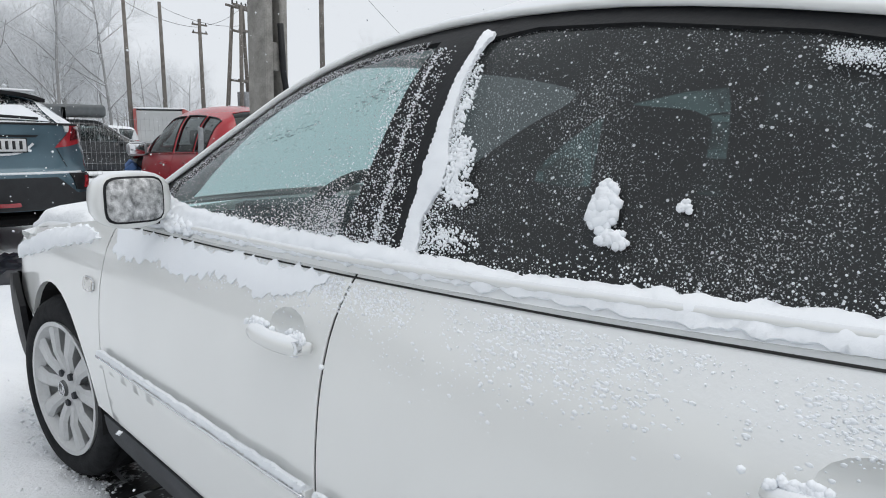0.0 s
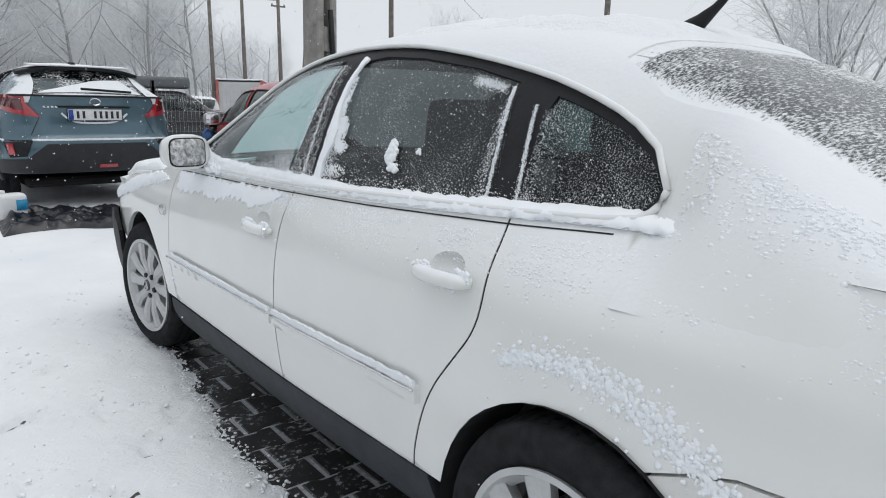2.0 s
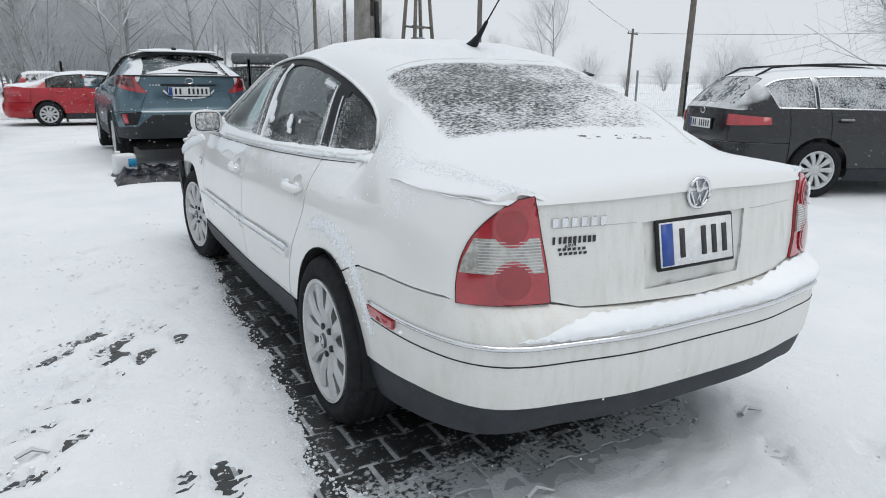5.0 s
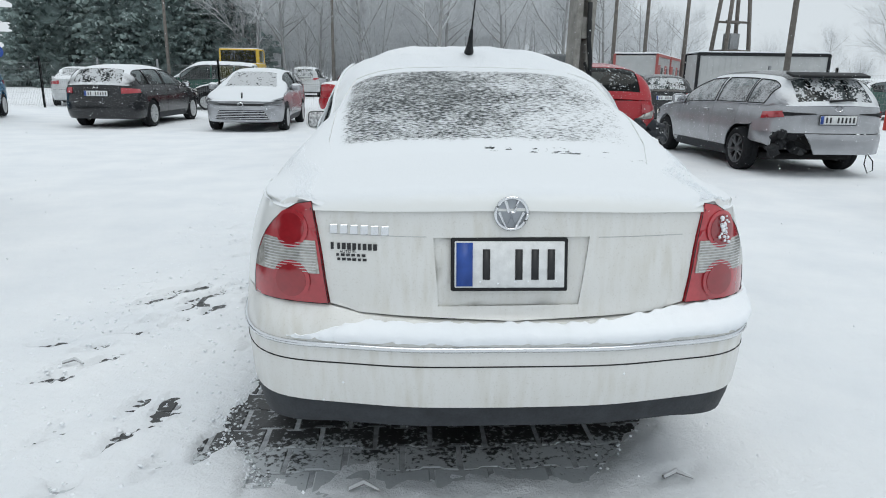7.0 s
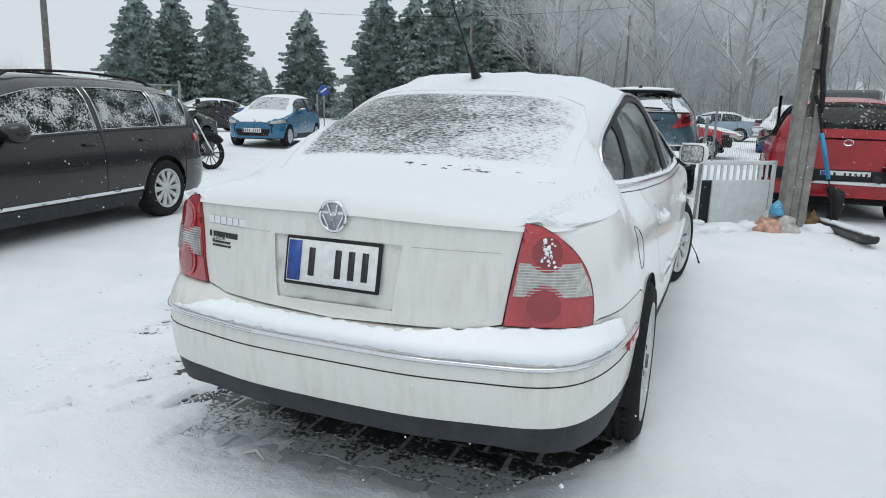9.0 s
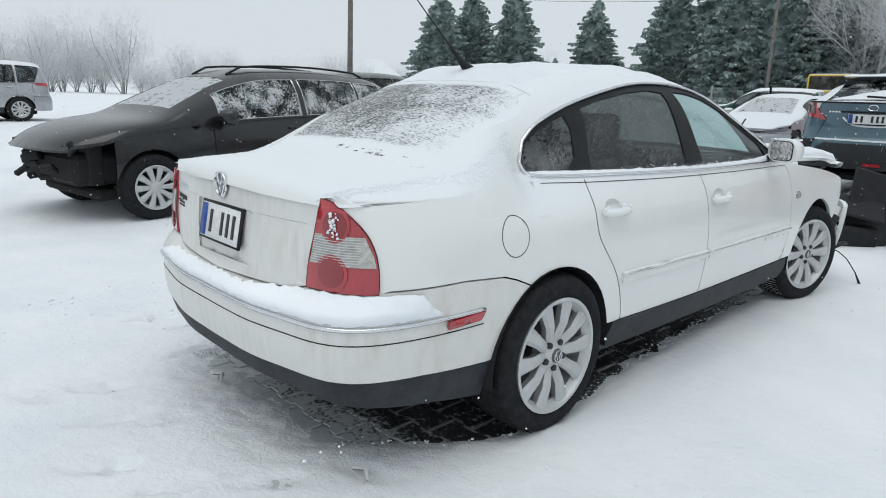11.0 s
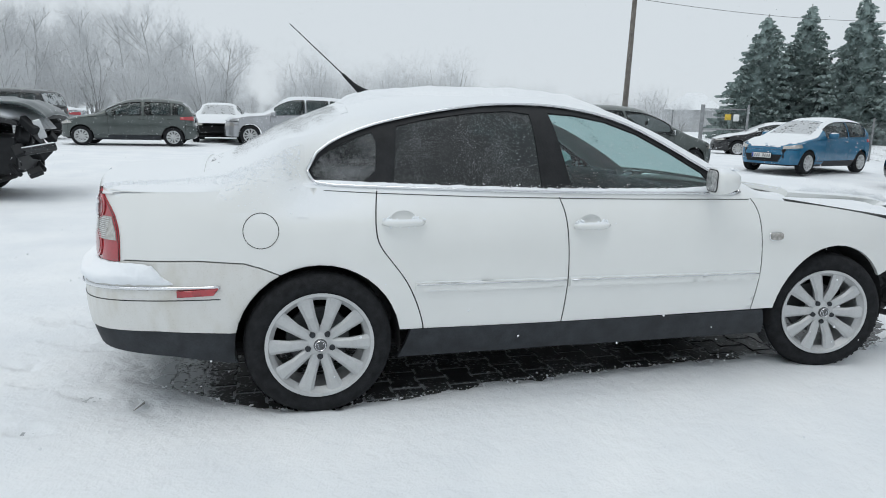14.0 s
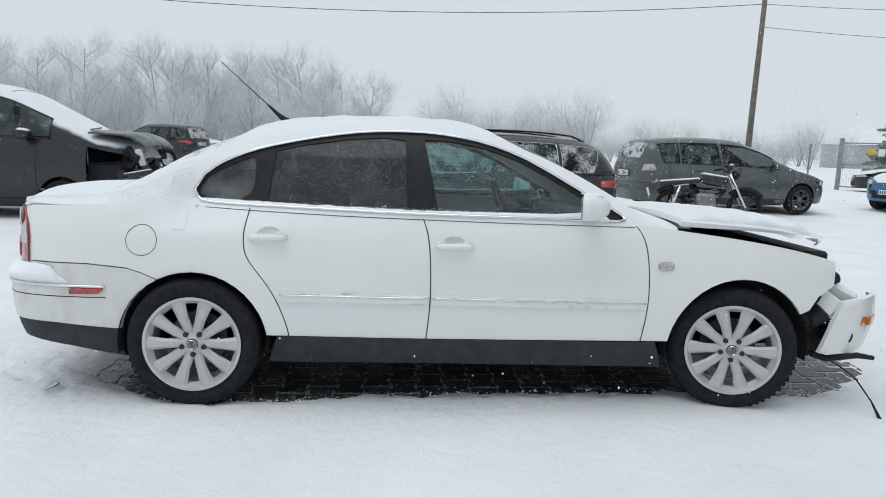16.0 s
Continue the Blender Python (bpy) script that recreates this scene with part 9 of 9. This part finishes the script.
part("stake_bar", box_bm((0.035, 0.035, 1.25), (0, 0, 0.62), bev=0.005), GALV, rod, smooth=False)
brd = empty("orange_board", pose(0.80, 5.05, 0.03, 0, 0, 20), "orange timber offcut capped with snow", "board")
part("timber", box_bm((0.34, 0.12, 0.06), (0, 0, 0.03), bev=0.008), plain("orange_timber", (0.50, 0.17, 0.04), 0.6), brd)
part("snow_cap", box_bm((0.34, 0.13, 0.05), (0.01, 0, 0.085), bev=0.022, seg=2), SNOWM, brd)
blk = empty("black_box_frame", pose(0.50, 4.75, 0.02, 0, 0, 25), "black battered car part by the wheel", "car part")
bm = box_bm((0.5, 0.3, 0.03), (0, 0, 0.36), Euler((0.5, 0.2, 0)).to_matrix(), 0.01)
box_bm((0.42, 0.34, 0.2), (0.0, 0.04, 0.12), Euler((0.2, 0.1, 0.3)).to_matrix(), 0.03, bm)
box_bm((0.42, 0.04, 0.7), (0.16, 0.1, 0.33), Euler((-0.35, 0.25, 0.3)).to_matrix(), 0.012, bm)
part("car_part_body", bm, BLACK, blk, smooth=False)


def heap(name, at, size, mat, label, cat, seed, rough=0.35, squash=1.0):
    bm = bmesh.new()
    bmesh.ops.create_icosphere(bm, subdivisions=3, radius=1)
    for v_ in bm.verts:
        n0 = noise.noise(v_.co * 1.6 + Vector((seed, 0, 0))) + 0.6 * noise.noise(v_.co * 4.1 + Vector((0, seed, 0)))
        v_.co *= 1 + rough * n0
        v_.co.z = max(v_.co.z, -0.15) * squash
        v_.co = Vector((v_.co.x * size[0], v_.co.y * size[1], (v_.co.z + 0.1) * size[2]))
    o = part(name, bm, mat)
    o.matrix_world = at
    return tagged(o, label, cat)


heap("rubbish_bag", pose(1.72, 5.52, 0.02), (0.20, 0.16, 0.20), plain("clear_bag", (0.55, 0.52, 0.50), 0.35, vary=0.4, scale=14), "crumpled clear rubbish bag", "bag", 2.0, 0.5)
heap("rubbish_bag", pose(1.62, 5.40, 0.02), (0.15, 0.12, 0.14), plain("orange_bag", (0.55, 0.33, 0.24), 0.4, vary=0.5, scale=16), "orange patterned carrier bag", "bag", 5.0, 0.5)
heap("plastic_bottle", pose(1.70, 5.45, 0.22), (0.07, 0.07, 0.13), plain("blue_bottle", (0.10, 0.36, 0.55), 0.3, vary=0.3, scale=20), "blue plastic bottle on the rubbish", "bottle", 7.0, 0.2)
for k, (x, y, w) in enumerate(((1.15, 5.25, 0.30), (0.95, 4.95, 0.25), (1.45, 5.45, 0.22), (0.7, 5.15, 0.25), (2.15, 5.7, 0.2))):
    heap("snow_heap", pose(x, y, 0.01), (w, w * 0.7, 0.09), SNOWM, "small heap of snow over rubbish", "snow heap", 11.0 + k, 0.4)
heap("grass_tuft", pose(2.12, 6.05, 0.02), (0.10, 0.10, 0.12), plain("dry_grass", (0.22, 0.14, 0.06), 0.9, vary=0.5, scale=60), "tuft of dry grass at the post", "grass", 31.0, 0.9)
# bent bumper on the snow
bb_ = empty("broken_bumper", pose(2.36, 5.5, 0.03, 0, 0, -70), "broken black car bumper lying in the snow", "car part")
v, f = [], []
tube(v, f, [(-0.66, 0.06, 0.06), (-0.35, 0.07, 0.05), (0.05, 0.05, 0.05), (0.42, 0.0, 0.07), (0.66, -0.06, 0.09)], [0.05, 0.075, 0.08, 0.075, 0.05], 9)
mesh_ob("bumper_skin", v, f, snowy("snowy_black_plastic", (0.018, 0.018, 0.02), 0.5, cover=0.6), bb_, smooth=True)
v, f = [], []
tube(v, f, [(-0.55, 0.16, 0.05), (-0.53, 0.2, 0.26), (-0.56, 0.19, 0.38), (-0.66, 0.15, 0.44)], [0.06, 0.075, 0.085, 0.05], 8)
mesh_ob("bent_arm", v, f, BLACK, bb_, smooth=True)
# jug and tarpaulin
jug = empty("plastic_jug", pose(-1.0, 6.85, float(lie(-1.0, 6.85)) + 0.01, 0, 0, 15), "white plastic jug with a blue label", "jug")
bm = box_bm((0.26, 0.17, 0.27), (0, 0, 0.135), bev=0.05, seg=3)
part("jug_body", bm, plain("milky_plastic", (0.72, 0.74, 0.75), 0.4, vary=0.06), jug)
part("jug_label", box_bm((0.10, 0.004, 0.10), (0.07, -0.088, 0.16), bev=0.001), plain("blue_label", (0.03, 0.30, 0.55), 0.4), jug)
part("jug_cap", box_bm((0.06, 0.06, 0.04), (-0.07, 0, 0.285), bev=0.015, seg=2), plain("milky_plastic", (0.72, 0.74, 0.75), 0.4), jug)
k = 46
tvs, tfs = [], []
for j in range(k):
    for i in range(k):
        u, w = i / (k - 1), j / (k - 1)
        x, y = -1.15 + 1.25 * u, 6.05 + 0.95 * w + 0.12 * math.sin(u * 5)
        e = min(u, 1 - u, w, 1 - w)
        tvs.append((x + 0.06 * noise.noise((u * 4, w * 4, 1)), y + 0.06 * noise.noise((u * 4, w * 4, 5)), float(lie(x, y)) + 0.015 + min(1, e * 9) * (0.045 + 0.10 * abs(noise.noise((u * 6, w * 4, 8))) + 0.05 * noise.noise((u * 15, w * 11, 3)) + 0.03 * noise.noise((u * 31, w * 24, 5)))))
for j in range(k - 1):
    for i in range(k - 1):
        tfs.append((j * k + i, j * k + i + 1, (j + 1) * k + i + 1, (j + 1) * k + i))
tagged(mesh_ob("tarpaulin", tvs, tfs, snowy("black_plastic_sheet", (0.008, 0.009, 0.014), 0.28, cover=0.97, soft=0.03, coat=0.0, specks=0.70), None, smooth=True), "crumpled black plastic sheet with snow in its folds", "tarpaulin")
# steel road sign by the fence
sg = empty("road_sign", pose(-13.6, 20.6, 0, 0, 0, 20), "small round blue road sign on a post", "sign")
v, f = [], []
tube(v, f, [(0, 0, 0), (0, 0, 1.9)], [0.03, 0.03], 8)
mesh_ob("sign_post", v, f, GALV, sg)
v, f = lathe([(0.0, 0.012), (0.2, 0.012), (0.21, 0.0), (0.2, -0.012), (0.0, -0.012)], 24)
dsc = mesh_ob("sign_disc", [(y, x - 0.05, z + 1.85) for x, y, z in v], f, PLATEB, sg)
part("sign_arrow", box_bm((0.28, 0.004, 0.06), (0, -0.066, 1.85), Euler((0, radians(-35), 0)).to_matrix()), PLATEW, sg)
# small stones and twigs by the rear bumper
for k, (x, y) in enumerate(((-0.48, -0.80), (0.57, -0.77), (-1.86, 0.2))):
    v, f = [], []
    tube(v, f, [(x, y, 0.02), (x + 0.05, y + 0.02, 0.03), (x + 0.10, y - 0.01, 0.02)], [0.008, 0.01, 0.004], 5)
    tagged(mesh_ob("twig", v, f, BARK), "dark broken twig on the snow", "twig")


# ---- snow in the air ----
rf = random.Random(88)
bv = np.array([(1, 0, 0), (-1, 0, 0), (0, 1, 0), (0, -1, 0), (0, 0, 1), (0, 0, -1)], float)
bf = np.array([(0, 2, 4), (2, 1, 4), (1, 3, 4), (3, 0, 4), (2, 0, 5), (1, 2, 5), (3, 1, 5), (0, 3, 5)])
v, f = [], []
for k in range(26000):
    p = np.array((rf.uniform(-11, 7), rf.uniform(-5, 12), rf.uniform(0.1, 4.0)))
    if -2.8 < p[0] < 5.0 and -3.8 < p[1] < 2.2 and 0.7 < p[2] < 2.0:
        continue
    r_ = 0.0020 + 0.0045 * rf.random() ** 2
    f += [tuple(q) for q in (bf + len(v)).tolist()]
    v += [tuple(q) for q in (bv * np.array((r_ * rf.uniform(0.7, 1.3), r_ * rf.uniform(0.7, 1.3), r_)) + p)]
tagged(mesh_ob("falling_snow", v, f, SNOWM), "snowflakes drifting through the air", "snowflakes", kind="stuff")

paving = empty("paving", pose(0, 0, 0), "dark block paving with snow in its joints", "paving", "", "structure")
# crumbs of snow along the bare strip and over the trodden snow
rc = random.Random(61)
spots = []
for k in range(2600):
    y = rc.uniform(-0.75, 3.6)
    if rc.random() < 0.75:
        x = float(BARE_LEFT(y)) + rc.gauss(-0.035, 0.03)
    else:
        x = float(BARE_RIGHT(y)) + rc.gauss(0.03, 0.03)
    spots.append((x, y, float(lie(x, y)) + rc.uniform(-0.004, 0.008), 0.0015 + 0.0065 * rc.random() ** 2.2))
for k in range(2600):
    x, y = rc.uniform(-2.2, -0.95), rc.uniform(-1.2, 4.0)
    spots.append((x, y, 0.014 + float(lie(x, y)), 0.002 + 0.009 * rc.random() ** 3))
lumps("snow_crumb", spots, paving, 31, "loose crumbs of trodden snow", (1, 1, 0.7))
# ---- paving blocks, laid last ----
mesh_ob("joint_bed", [(-2.3, -1.2, -0.0125), (1.3, -1.2, -0.0125), (1.3, 4.2, -0.0125), (-2.3, 4.2, -0.0125)], [(0, 1, 2, 3)], plain("snowy_joint", (0.42, 0.44, 0.46), 0.8, vary=0.3, scale=30, coord="Object"), paving)
bme = block_mesh()
rest_v, rest_f = [], []
base_v, base_f = [tuple(q.co) for q in bme.vertices], [tuple(p.vertices) for p in bme.polygons]
spots = []
for j in range(-9, 28):
    for i in range(-12, 8):
        x, y = i * 0.204 + (0.102 if j % 2 else 0.0), j * 0.146
        if -2.15 < x < 1.15 and -1.1 < y < 4.0:
            spots.append((x, y))
spots.sort(key=lambda p: (0 if (BARE_LEFT(p[1]) - 0.12 < p[0] < BARE_RIGHT(p[1]) + 0.1 and p[1] > -0.85) else 1, abs(p[0] + 0.4)))
for n_, (x, y) in enumerate(spots):
    z, a = -0.006 - 0.004 * random.random(), random.uniform(-1.2, 1.2)
    if n_ < 300:
        o = new("paving_block", bme)
        o.parent = paving
        o.matrix_local = pose(x, y, z, random.uniform(-0.6, 0.6), random.uniform(-0.6, 0.6), a)
    else:
        k = len(rest_v)
        rest_v += [(x + q[0], y + q[1], z + q[2]) for q in base_v]
        rest_f += [tuple(k + i for i in p) for p in base_f]
tagged(mesh_ob("paving_rest", rest_v, rest_f, BLOCK, paving), "further paving blocks", kind="stuff")
